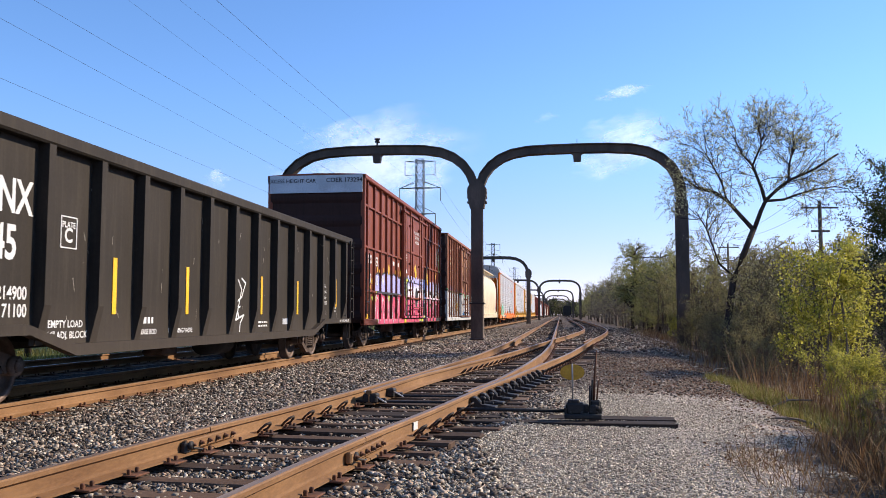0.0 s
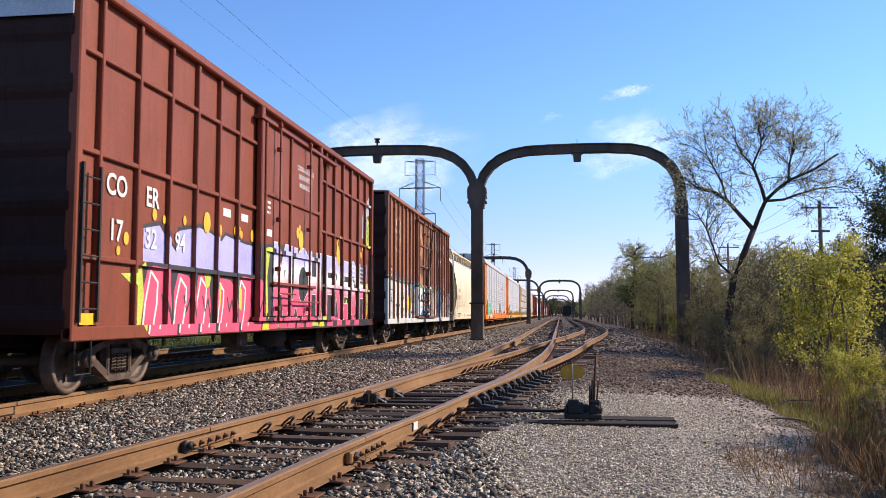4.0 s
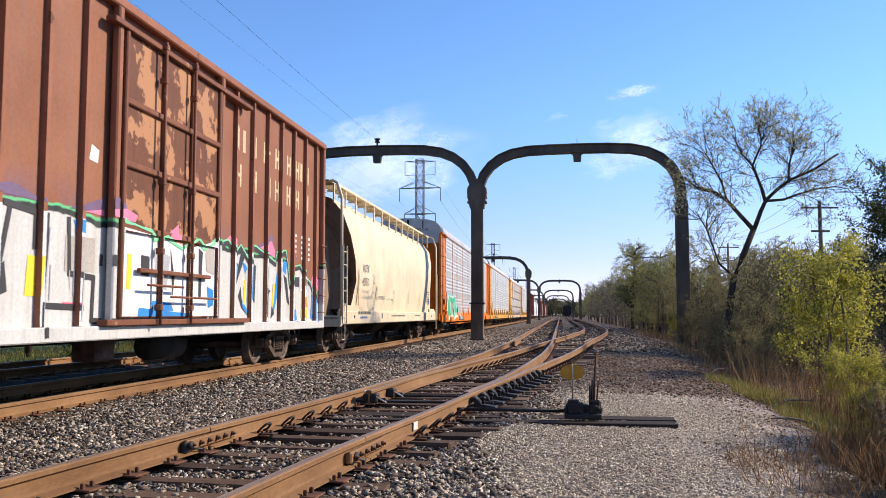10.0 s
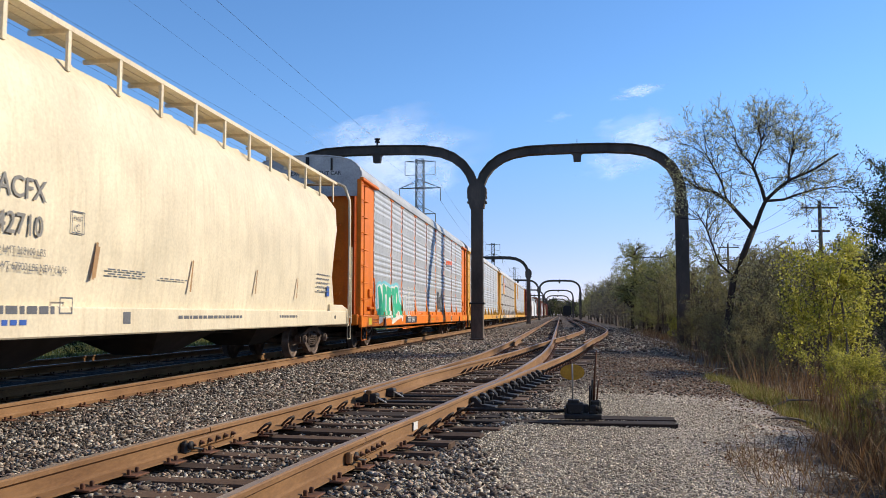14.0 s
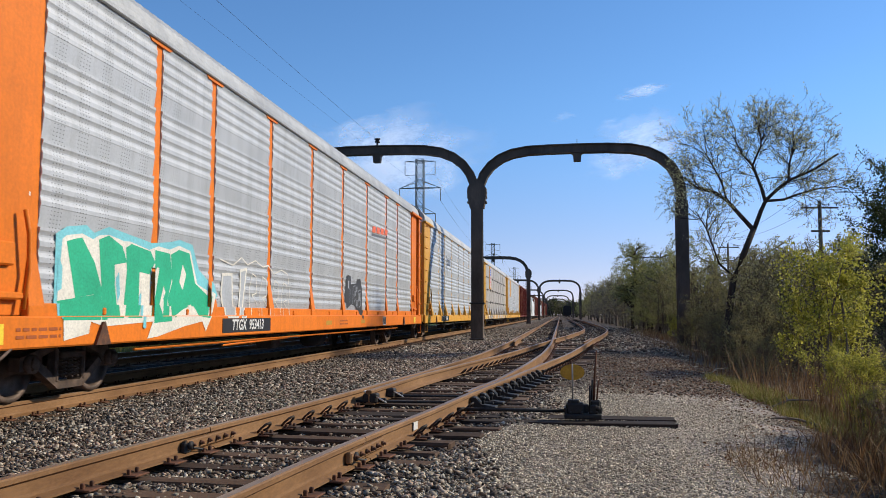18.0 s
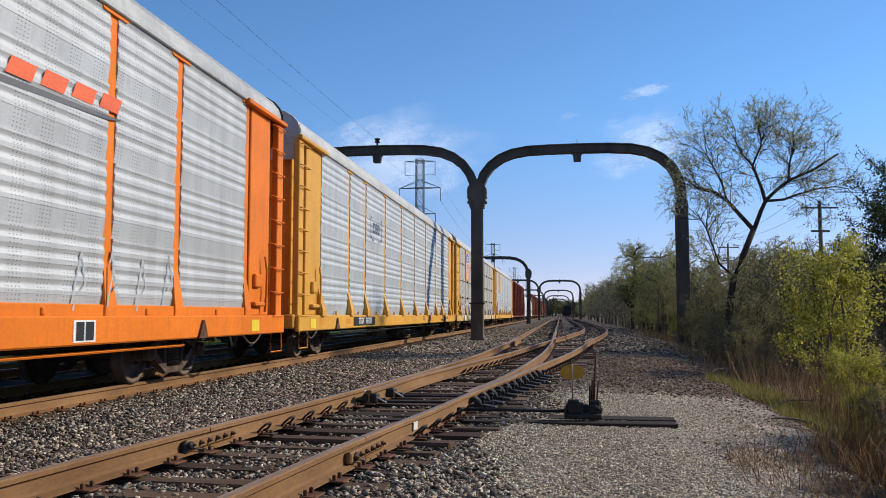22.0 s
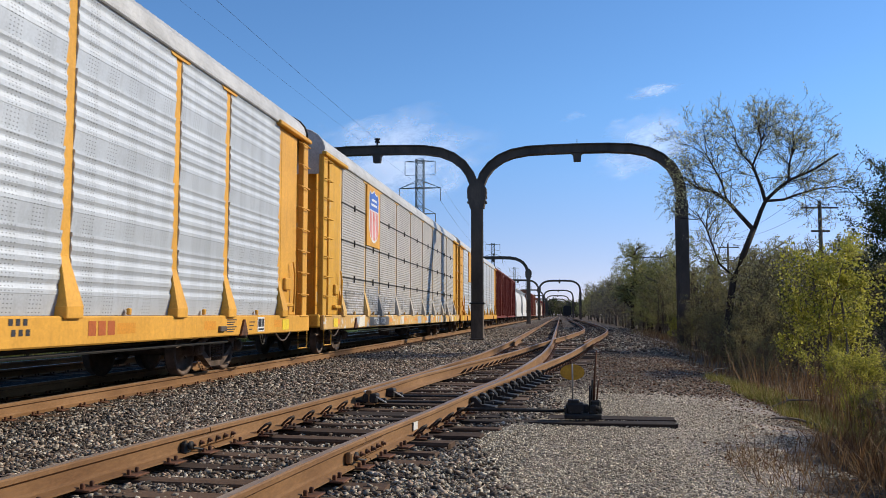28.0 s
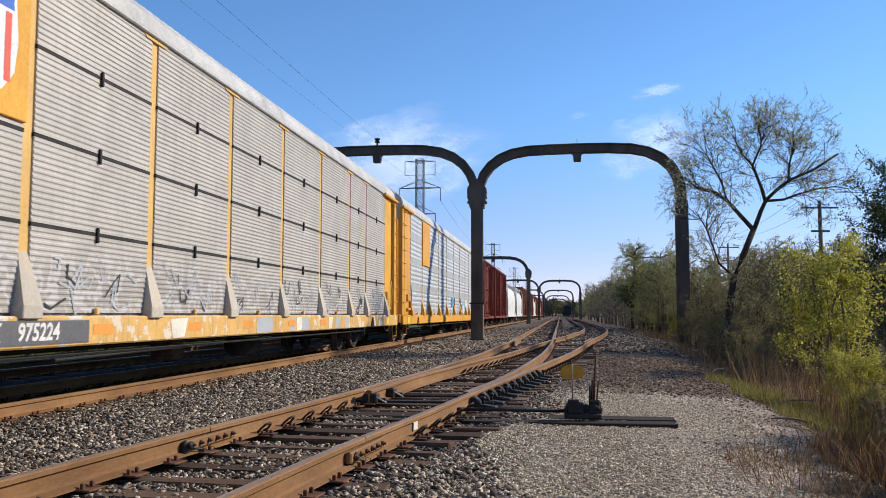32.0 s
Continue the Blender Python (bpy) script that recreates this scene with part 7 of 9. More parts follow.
def autorack(s0, length, paint, panel_m, style, label, post_m=None, full=True, end_m=None, roof_m=P_ROOF, sill_m=None, foot_m=None):
    car = start_car("autorack", label, "freight car", s0)
    w, zt = 1.62, 4.95
    foot, low = (0.06, 0.14) if paint is P_ORANGE else (0.13, 0.17)      # how far a post's foot stands out, and half its width
    post_m = post_m or paint
    # back plate of the ladder recess, its shade put into the colour
    second_tone = P_ORANGE_RED if paint is P_ORANGE else paint
    prof = panel_profile(style)
    ends = RACK_POSTS
    for s in (-1, 1):
        m = Mesh()
        m.cbox(s * (w + 0.03) - 0.05, s * (w + 0.03) + 0.05, 0.15, length - 0.15, 0.68, 1.03, 0.02)
        part("side_sill", m, sill_m or paint, car)
        m = Mesh()
        m.cbox(s * (w + 0.0) - 0.05, s * (w + 0.0) + 0.05, 0.5, length - 0.5, zt - 0.02, zt + 0.06, 0.015)
        part("top_chord", m, roof_m, car)
        if s < 0:
            m = Mesh()
            m.box(-w - 0.02, -w + 0.02, ends[0], ends[-1], 1.03, zt)
            part("side_panel", m, panel_m, car)
            continue
        for a, b in zip(ends, ends[1:]):
            m = Mesh()
            p = [(w + dx, z) for dx, z in prof]
            p += [(w - 0.06, prof[-1][1]), (w - 0.06, prof[0][1])]
            m.along("y", p[::-1], a + 0.1, b - 0.1)
            part("side_panel", m, panel_m, car)
            m = Mesh()
            m.cbox(w + 0.01, w + 0.06, (a + b) / 2 - 0.035, (a + b) / 2 + 0.035, 1.04, 1.13, 0.012)
            part("panel_foot", m, post_m, car)
        for y in ends:
            m = Mesh()
            h = 0.08
            m.cbox(w - 0.12, w - 0.028, y - h - 0.03, y + h + 0.03, 1.7, zt - 0.02, 0.012)          # the panels stand proud of the posts
            m.along("x", [(y - 0.36, zt - 0.02), (y - 0.28, zt - 0.07), (y + 0.28, zt - 0.07), (y + 0.36, zt - 0.02), (y + 0.36, zt + 0.06), (y - 0.36, zt + 0.06)], w - 0.03, w + 0.012)
            post = part("side_post", m, post_m, car)
            m = Mesh()
            m.add([(w - 0.12, y - low, 1.0), (w - 0.12, y + low, 1.0), (w + foot, y + low, 1.14), (w + foot, y - low, 1.14),
                   (w - 0.12, y - h, 1.72), (w - 0.12, y + h, 1.72), (w - 0.025, y + h, 1.72), (w - 0.025, y - h, 1.72)],
                  [(3, 2, 1, 0), (4, 5, 6, 7), (0, 1, 5, 4), (1, 2, 6, 5), (2, 3, 7, 6), (3, 0, 4, 7)])
            m.cbox(w - 0.03, w + foot + 0.002, y - low - 0.002, y + low + 0.002, 1.0, 1.145, 0.01)
            part("post_foot", m, foot_m if foot_m and y > 5 else post_m, post)
        if style == "tiered":
            for a, b in zip(ends, ends[1:]):
                for q in range(1, 4):
                    m = Mesh()
                    m.box(w - 0.05, w + 0.004, a + 0.09, b - 0.09, 1.03 + 0.9775 * q - 0.006, 1.03 + 0.9775 * q + 0.04)
                    part("tier_seam", m, P_UNDER, car, "black gap between two tiers of panels")
        elif paint is P_ORANGE:
            for a, b in zip(ends, ends[1:]):
                m = Mesh()
                m.cbox(w - 0.02, w + 0.035, a + 0.09, b - 0.09, 1.02, 1.17, 0.012)
                part("kick_strip", m, paint, car)
    # roof: arched, corrugated across
    m = Mesh()
    half_arc = [(1.62, 5.01), (1.61, 5.11), (1.56, 5.25), (1.45, 5.38), (1.28, 5.49), (0.97, 5.58), (0.48, 5.63)]
    arc = half_arc + [(0.0, 5.65)] + [(-x, z) for x, z in half_arc[::-1]]
    rows = int(length / 0.11)
    v = []
    for i in range(rows + 1):
        y = 0.25 + (length - 0.5) * i / rows
        d = 0.018 * (i % 2)
        v += [(x, y, z + d * min(1.0, (z - 5.01) * 3)) for x, z in arc]
    k = len(arc)
    m.add(v, [(i * k + j, (i + 1) * k + j, (i + 1) * k + j + 1, i * k + j + 1) for i in range(rows) for j in range(k - 1)])
    part("roof", m, roof_m, car, "arched corrugated galvanised roof")
    for y, s in ((0.25, 1), (length - 0.25, -1)):
        m = Mesh()
        m.rod([(x * 1.01, y, z + 0.01) for x, z in arc], 0.025, 5)
        part("roof_edge", m, P_UNDER if s < 0 and style == "banded" else roof_m, car)
        m = Mesh()
        m.add([(x, y + d, z) for d in (0.0, s * 0.04) for x, z in [(1.53, 4.45)] + arc + [(-1.53, 4.45)]],
              [tuple(range(k + 2)), tuple(range(k + 2, 2 * k + 4))[::-1]] + [(q, q + 1, k + 3 + q, k + 2 + q) for q in range(k + 1)])
        part("roof_end", m, roof_m, car, "flat grey sheet closing the roof end")
    # closed radial end doors and the end bays
    for y, s in ((0.35, 1), (length - 0.35, -1)):
        for sx in (-1, 1):
            m = Mesh()
            pts = [(0.0, y), (0.55, y), (1.08, y + s * 0.08), (1.44, y + s * 0.3)]
            for (xa, ya), (xb, yb) in zip(pts, pts[1:]):
                m.add([(sx * xa, ya, 1.05), (sx * xb, yb, 1.05), (sx * xb, yb, 4.95), (sx * xa, ya, 4.95)], [(0, 1, 2, 3) if sx * s > 0 else (3, 2, 1, 0)])
            leaf = part("end_door", m, end_m or paint, car)
            for z in (1.6, 2.6, 3.6, 4.5):
                m = Mesh()
                m.cbox(min(sx * 0.02, sx * 1.0), max(sx * 0.02, sx * 1.0), y - 0.04, y + 0.04, z, z + 0.09, 0.01)
                part("door_rib", m, end_m or paint, leaf)
        m = Mesh()
        m.cbox(-1.6, 1.6, min(y - s * 0.3, y), max(y - s * 0.3, y), 0.74, 1.05, 0.03)
        part("end_sill", m, paint, car)
        # bay between the first post and the ladder
        def span(a, b):
            return (a, b) if s > 0 else (length - b, length - a)
        ya, yb = span(0.86, 1.9)
        m = Mesh()
        m.cbox(w - 0.1, w - 0.02, ya, yb, 1.03, zt, 0.015)
        part("end_bay_plate", m, paint, car)
        ya, yb = span(0.2, 0.52)
        m = Mesh()
        m.cbox(w - 0.1, w + 0.03, ya, yb, 0.95, zt - 0.02, 0.015)
        part("ladder_stile", m, paint, car)
        ya, yb = span(0.5, 0.88)
        m = Mesh()
        m.cbox(w - 0.3, w - 0.24, ya, yb, 1.03, zt, 0.01)
        part("ladder_plate", m, second_tone, car)
        y0, y1 = span(0.24, 0.86)
        for q in range(9):
            m = Mesh()
            z = 1.03 + 0.472 * q
            m.rod([(w + 0.02, y0, z), (w + 0.09, y0 + 0.02, z - 0.02), (w + 0.09, y1 - 0.02, z - 0.02), (w - 0.05, y1, z)], 0.014, 5)
            part("rung", m, paint, car)
        m = Mesh()
        m.cbox(w - 0.02, w + 0.1, min(0.15, 2.3) if s > 0 else length - 2.3, 2.3 if s > 0 else length - 0.15, zt - 0.06, zt + 0.03, 0.015)
        part("head_beam", m, paint, car)
        stirrup(car, w + 0.05, y0, y1, 0.74, paint)
        if full:
            m = Mesh()
            yy = 1.5 if s > 0 else length - 1.5
            m.cbox(w - 0.03, w + 0.05, yy - 0.22, yy + 0.1, 1.55, 1.8, 0.02)
            m.cbox(w - 0.03, w + 0.08, yy - 0.3, yy + 0.22, 1.2, 1.28, 0.02)
            m.rod([(w + 0.07, yy + 0.2, 2.15), (w + 0.09, yy + 0.25, 1.9), (w + 0.07, yy + 0.3, 1.5), (w + 0.07, yy + 0.22, 1.1)], 0.025, 6)
            part("door_lock", m, paint, car)
            if paint is P_ORANGE:
                m = Mesh()
                m.box(w - 0.028, w - 0.024, yy - 0.28, yy + 0.0, 2.7, 2.86)
                part("white_placard", m, P_MARK, car)
            bars(5, SPRAY["grey"] if paint is not P_ORANGE else P_PRINT, car, w - 0.026, yy - 0.3, 3.2, 0.35, 0.04, 0.09)
            m = Mesh()
            m.box(w + 0.082, w + 0.086, yy - 0.5, yy - 0.1, 0.74, 0.95)
            part("yellow_placard", m, SPRAY["yellow"], car)
            # slack chain and hand-brake rod
            m = Mesh()
            m.rod([(w + 0.06, yy - 0.9 + 0.1 * q, 0.72 - 0.2 * math.sin(math.pi * q / 10)) for q in range(11)], 0.018, 5)
            part("chain", m, P_TRUCK, car)
    # deck inside, keeps the car dark
    m = Mesh()
    m.box(-1.35, 1.35, 0.8, length - 0.8, 1.0, 1.06)
    m.box(-1.35, 1.35, 0.8, length - 0.8, 2.9, 2.96)
    part("deck", m, P_UNDER, car)
    for y in (3.7, length - 3.7):
        truck(car, y, length, full)
        m = Mesh()
        m.along("x", [(y - 0.62, 0.68), (y - 0.28, 0.68), (y - 0.42, 0.96), (y - 0.46, 0.96)], w + 0.081, w + 0.12)
        part("jacking_pad", m, M_PLATE, car)
    couplers(car, length, full)
    underframe(car, length, 0.74)
    if full:
        m = Mesh()
        m.rod([(w - 0.1, 4.4, 0.58), (w - 0.1, length - 4.4, 0.58)], 0.022, 5)
        m.rod([(w - 0.12, 7.5, 0.52), (w - 0.12, 11.0, 0.56)], 0.018, 5)
        part("brake_rod", m, paint if paint is P_ORANGE else P_UNDER, car)
    return car


orange = autorack(78.8, 27.55, P_ORANGE, P_ZINC, "banded", "orange autorack with galvanised side panels and green graffiti")
W = 1.62
m = Mesh()
m.box(W + 0.082, W + 0.088, 7.0, 9.35, 0.74, 0.98)
part("number_board", m, SPRAY["black"], orange, "black number board on the side sill")
for x, z0, z1, b in ((0.03, 5.0, 5.6, 0.05), (0.75, 5.2, 5.56, 0.025)):
    m = Mesh()
    m.cbox(x - b, x + b, 0.2, 0.245, z0, z1, 0.006)
    part("roof_strap", m, P_UNDER, orange, "black strap on the roof end")
letters("EXCESS HEIGHT CAR", 0.16, P_INK, orange, FRONT, 0.28, 0.24, 5.12, 0.002)
letters("TTGX  953413", 0.25, P_MARK, orange, SIDE, W + 0.092, 8.17, 0.86, 0.006, 1.0, 0.15)
RACK_RELIEF = [(y - 0.13, y + 0.13, 1.0, 1.7, W + 0.063) for y in RACK_POSTS] + [(1.97, 25.45, 1.02, 1.17, W + 0.035), (0.2, 27.1, 0.68, 1.02, W + 0.082)]


def tag_on(car, shapes, colour, layer, name="graffiti_fill"):
    return sprayed(shapes, SPRAY[colour], car, W, RACK_RELIEF, 0.003 + 0.0015 * layer, name)


tag_on(orange, [[(2.36, 1.2), (2.36, 1.96), (2.57, 2.06), (2.98, 2.12), (3.15, 2.04), (3.49, 2.15), (4.0, 2.1), (4.63, 2.04), (5.2, 2.1), (5.5, 2.16), (5.95, 2.12), (6.2, 1.75), (6.65, 1.55), (6.8, 1.36), (6.4, 1.0), (2.4, 1.0)]], "cyan", 1)
tag_on(orange, [[(2.42, 1.2), (2.49, 1.91), (2.57, 1.96), (2.89, 2.01), (3.13, 1.96), (3.26, 2.02), (3.49, 2.05), (3.88, 2.0), (4.03, 2.01), (4.56, 1.94), (4.83, 2.01), (5.18, 1.99), (5.48, 2.07), (5.88, 2.02), (6.15, 1.52), (6.74, 1.38), (6.62, 1.09), (6.32, 0.78),
                 (6.19, 0.94), (5.54, 0.87), (4.7, 0.74), (4.41, 0.72), (4.56, 0.95), (3.3, 0.9), (3.0, 0.96), (2.96, 0.82), (2.45, 0.75)]], "cream", 2)
for pts in ([(2.57, 1.89), (2.77, 1.94), (2.84, 1.25), (3.22, 1.29), (3.22, 0.98), (2.43, 0.98), (2.42, 1.2), (2.78, 1.24)], [(2.77, 1.94), (2.89, 1.96), (3.18, 1.68), (3.35, 1.38), (3.37, 0.98), (3.24, 0.98), (3.17, 1.29), (2.84, 1.25)],
            [(3.26, 1.97), (3.49, 2.04), (3.83, 1.93), (3.96, 1.73), (3.65, 1.68), (3.67, 1.4), (3.77, 1.0), (3.37, 1.0), (3.35, 1.38)], [(3.92, 1.92), (4.06, 1.98), (4.6, 1.92), (4.74, 1.78), (4.58, 1.6), (4.3, 1.62), (4.29, 1.15), (4.24, 1.0), (3.88, 1.0), (3.96, 1.63)],
            [(4.73, 1.95), (5.19, 1.93), (5.28, 1.6), (5.15, 1.27), (5.13, 0.95), (4.59, 0.93), (4.61, 1.19), (4.74, 1.67)], [(5.22, 1.92), (5.48, 2.01), (5.84, 1.98), (6.07, 1.53), (6.6, 1.33), (6.49, 0.99), (6.18, 1.01), (5.92, 1.2), (5.61, 1.13), (5.24, 1.0), (5.15, 1.27), (5.28, 1.52)]):
    tag_on(orange, [pts], "green", 3, "graffiti_letter")
for pts in ([(4.92, 1.54), (5.07, 1.37), (4.88, 1.05), (4.77, 1.19)], [(5.61, 1.8), (5.74, 1.65), (5.63, 1.41), (5.51, 1.53)]):
    tag_on(orange, [pts], "cream", 4)
for pts in ([(3.68, 1.5), (3.76, 1.6), (3.8, 1.3), (3.74, 1.2)], [(4.3, 1.3), (4.36, 1.35), (4.36, 0.86), (4.28, 0.86)], [(2.4, 1.3), (2.5, 1.34), (2.5, 1.6), (2.42, 1.7)], [(4.86, 1.3), (4.94, 1.4), (4.92, 1.16)]):
    tag_on(orange, [pts], "cyan", 4)
for pts in ([(7.15, 1.72), (7.56, 1.74), (7.6, 1.3), (7.7, 1.01), (7.24, 1.01), (7.1, 1.4)], [(7.95, 1.82), (8.25, 1.87), (8.1, 1.3), (8.05, 0.97), (7.87, 0.97), (7.95, 1.5)]):
    tag_on(orange, outline([pts[k] for k in (0, 1, 2, 3, 4, 5, 0)], 0.05), "cream", 1, "graffiti_scribble")
    tag_on(orange, [pts], "mist", 0.5, "graffiti_scribble")
for y, z in ((8.45, 1.8), (9.0, 1.76), (9.7, 1.72), (10.25, 1.7)):
    tag_on(orange, outline([(y, 1.02), (y - 0.05, z - 0.3), (y + 0.1, z), (y + 0.3, z - 0.05), (y + 0.34, z - 0.35), (y + 0.1, z - 0.4), (y + 0.36, z - 0.55), (y + 0.4, 1.02)], 0.022), "cream", 1, "graffiti_scribble")
tag_on(orange, outline([(7.05, 1.97), (7.6, 1.9), (8.0, 2.06), (8.3, 1.95), (8.7, 2.05), (9.1, 1.95), (9.4, 2.0), (9.75, 1.85), (10.2, 1.95), (10.6, 1.88), (10.75, 1.5), (10.6, 1.1)], 0.022), "cream", 1, "graffiti_scribble")
tag_on(orange, [[(15.47, 1.97), (15.66, 2.11), (15.99, 2.08), (16.0, 1.87), (16.62, 1.91), (16.66, 2.03), (17.1, 2.05), (17.32, 1.74), (17.3, 1.18), (17.16, 0.89), (16.76, 1.14), (16.38, 1.29), (16.03, 1.32), (15.59, 1.2), (15.5, 1.35), (15.33, 1.38), (15.37, 1.64)]], "soot", 1)
for y, z, a, b in ((15.75, 1.85, 0.06, 0.11), (16.47, 1.62, 0.05, 0.08), (16.95, 1.53, 0.06, 0.12), (16.7, 1.36, 0.05, 0.09), (16.68, 1.74, 0.05, 0.08)):
    tag_on(orange, [[(y - a, z - b), (y + a, z - b * 0.8), (y + a * 0.8, z + b), (y - a * 0.7, z + b * 0.9)]], "mist", 2)
for pts in ([(15.9, 1.36), (15.92, 1.7), (15.8, 1.75)], [(16.2, 1.35), (16.25, 1.8), (16.5, 1.85), (16.6, 1.5), (16.4, 1.4), (16.3, 1.6)], [(16.8, 1.2), (16.85, 1.7), (17.1, 1.75), (17.15, 1.3), (16.95, 1.25)]):
    tag_on(orange, outline(pts, 0.018), "mist", 2, "graffiti_scribble")
for y, z in ((19.9, 1.3), (20.6, 1.35), (21.4, 1.3), (22.2, 1.4)):
    tag_on(orange, outline([(y, z - 0.2), (y + 0.2, z + 0.5), (y + 0.3, z + 0.1), (y + 0.15, z)], 0.03), "mist", 1, "graffiti_scribble")
# the railway's name in slanted orange-red blocks over a grey sweep, without its letters
for k in range(4):
    y, z = 18.58 + 0.6 * k, 3.545 + 0.025 * k
    tag_on(orange, [[(y, z), (y + 0.45, z), (y + 0.55, z + 0.2), (y + 0.1, z + 0.2)]], "vermilion", 2, "red_mark")
tag_on(orange, [[(18.5, 3.5), (20.95, 3.56), (20.6, 3.5), (18.5, 3.42)]], "grey", 1, "grey_sweep")
for y, c in ((13.3, "lime"), (16.9, "lime")):
    tag_on(orange, [[(y, 0.8), (y + 0.5, 0.8), (y + 0.5, 0.9), (y, 0.9)]], "moss", 1)
bars(2, plain("dark_orange_mark", (0.34, 0.08, 0.015)), orange, W + 0.085, 14.6, 0.87, 0.8, 0.035, 0.08)
bars(2, plain("dark_orange_print", (0.34, 0.08, 0.015)), orange, W + 0.085, 1.6, 0.87, 0.8, 0.035, 0.08)

sprayed(outline([(1.1, 2.2), (1.2, 2.5), (1.3, 2.25), (1.45, 2.45), (1.5, 2.2), (1.65, 2.4), (1.9, 2.35)], 0.045) + outline([(1.15, 2.3), (1.85, 2.28)], 0.035) + outline([(1.4, 2.1), (1.75, 2.14)], 0.03), SPRAY["white"], orange, W - 0.03, lift=0.006, name="graffiti_scribble")
m = Mesh()
m.box(W + 0.082, W + 0.088, 19.85, 20.32, 0.72, 0.98)
plate = part("data_plate", m, SPRAY["white"], orange, "white-edged black data plate")
for a, b, c, d in ((19.9, 0.74, 20.07, 0.96), (20.1, 0.74, 20.28, 0.96)):
    painted([(a, b), (c, b), (c, d), (a, d)], SPRAY["black"], plate, W + 0.091, "plate_field")

yellow = autorack(107.05, 27.4, P_YELLOW, P_ZINC_BLUE, "banded", "yellow autorack with pale galvanised side panels", roof_m=P_ROOF_PALE)
m = Mesh()
m.box(W + 0.082, W + 0.088, 5.0, 7.7, 0.74, 0.98)
part("number_board", m, SPRAY["black"], yellow, "black number board on the side sill")
letters("TTGX   965008", 0.25, P_MARK, yellow, SIDE, W + 0.092, 6.35, 0.86, 0.006, 1.0, 0.15)
for k in range(3):
    y = 7.66 + 0.34 * k
    tag_on(yellow, [[(y, 3.54), (y + 0.08, 3.54), (y + 0.08, 3.84), (y, 3.84)], [(y, 3.54), (y + 0.27, 3.54), (y + 0.27, 3.61), (y, 3.61)], [(y, 3.77), (y + 0.27, 3.77), (y + 0.27, 3.84), (y, 3.84)]] + ([[(y + 0.19, 3.54), (y + 0.27, 3.54), (y + 0.27, 3.8), (y + 0.19, 3.8)]] if k else []), "ink", 1, "dark_mark")
for y, d in ((7.36, 1), (8.95, -1)):
    tag_on(yellow, outline([(y + 0.14 * d, 3.98), (y, 3.98), (y, 3.38), (y + 0.14 * d, 3.38)], 0.06), "ink", 1, "dark_mark")
for y in (7.58, 7.74, 8.46, 8.64):
    tag_on(yellow, [[(y, 3.28), (y + 0.08, 3.28), (y + 0.08, 3.34), (y, 3.34)]], "ink", 1, "dark_mark")
for k in range(3):
    y = 18.28 + 0.22 * k
    painted([(y, 0.79), (y + 0.17, 0.79), (y + 0.17, 0.97), (y, 0.97)], plain("rusty_orange_print", (0.42, 0.1, 0.02)), yellow, W + 0.084, "red_mark")
for y, z in ((16.8, 0.93), (16.85, 0.82)):
    for k in range(3):
        painted([(y + 0.12 * k, z), (y + 0.12 * k + 0.07, z), (y + 0.12 * k + 0.07, z + 0.07), (y + 0.12 * k, z + 0.07)], P_INK, yellow, W + 0.084, "small_print")
P_REFLECTOR = plain("amber_strip", (0.62, 0.26, 0.02))
for y in (1.7, 4.2, 12.4, 18.95, 21.6, 24.9):
    painted([(y, 0.8), (y + 0.46, 0.8), (y + 0.46, 0.94), (y, 0.94)], P_REFLECTOR, yellow, W + 0.083, "reflector")
painted([(23.98, 0.73), (24.34, 0.73), (24.34, 1.0), (23.98, 1.0)], SPRAY["white"], yellow, W + 0.083, "notice")
for y0, y1, z0, z1 in ((24.01, 24.18, 0.82, 0.97), (24.21, 24.31, 0.82, 0.97), (24.02, 24.3, 0.755, 0.79)):
    painted([(y0, z0), (y1, z0), (y1, z1), (y0, z1)], SPRAY["black"], yellow, W + 0.086, "notice_field")
for y0, y1, rows in ((22.52, 22.95, 6), (23.56, 23.84, 3)):
    for k in range(rows):
        z = 0.965 - 0.04 * k if rows == 6 else 0.92 - 0.065 * k
        painted([(y0, z - 0.018), (y1 - 0.07 * (k % 3), z - 0.018), (y1 - 0.07 * (k % 3), z), (y0, z)], P_INK, yellow, W + 0.084, "small_print")
m = Mesh()
m.cbox(W + 0.07, W + 0.13, 22.16, 22.42, 0.765, 0.855, 0.01)
part("tag_box", m, M_STEEL, yellow, "small grey tag box on the sill")

grey_rack = autorack(135.35, 27.35, P_YELLOW_DIRTY, P_ZINC_TAG, "tiered", "weathered yellow autorack with grey tiered panels and a shield emblem", post_m=P_POST_FADED, roof_m=P_ROOF_PALE, sill_m=P_SILL_DIRTY, foot_m=P_FOOT_TAGGED)
m = Mesh()
m.cbox(W - 0.02, W + 0.03, 4.84, 6.62, 3.08, 4.92, 0.01)
board = part("emblem_board", m, P_YELLOW, grey_rack, "yellow board with a red, white and blue shield")
half = [(0.0, 0.84), (0.16, 0.75), (0.4, 0.71), (0.56, 0.77), (0.68, 0.56), (0.64, 0.3), (0.69, -0.1), (0.64, -0.45), (0.45, -0.66), (0.2, -0.76), (0.0, -0.8)]
shield = half + [(-a, b) for a, b in half[-2:0:-1]]
sprayed([[(5.73 + a, 4.0 + b) for a, b in shield]], SPRAY["white"], board, W + 0.03, lift=0.003, name="shield")
top = [(0.61, 0.2)] + [(a * 0.93, b * 0.95) for a, b in half[5::-1]]
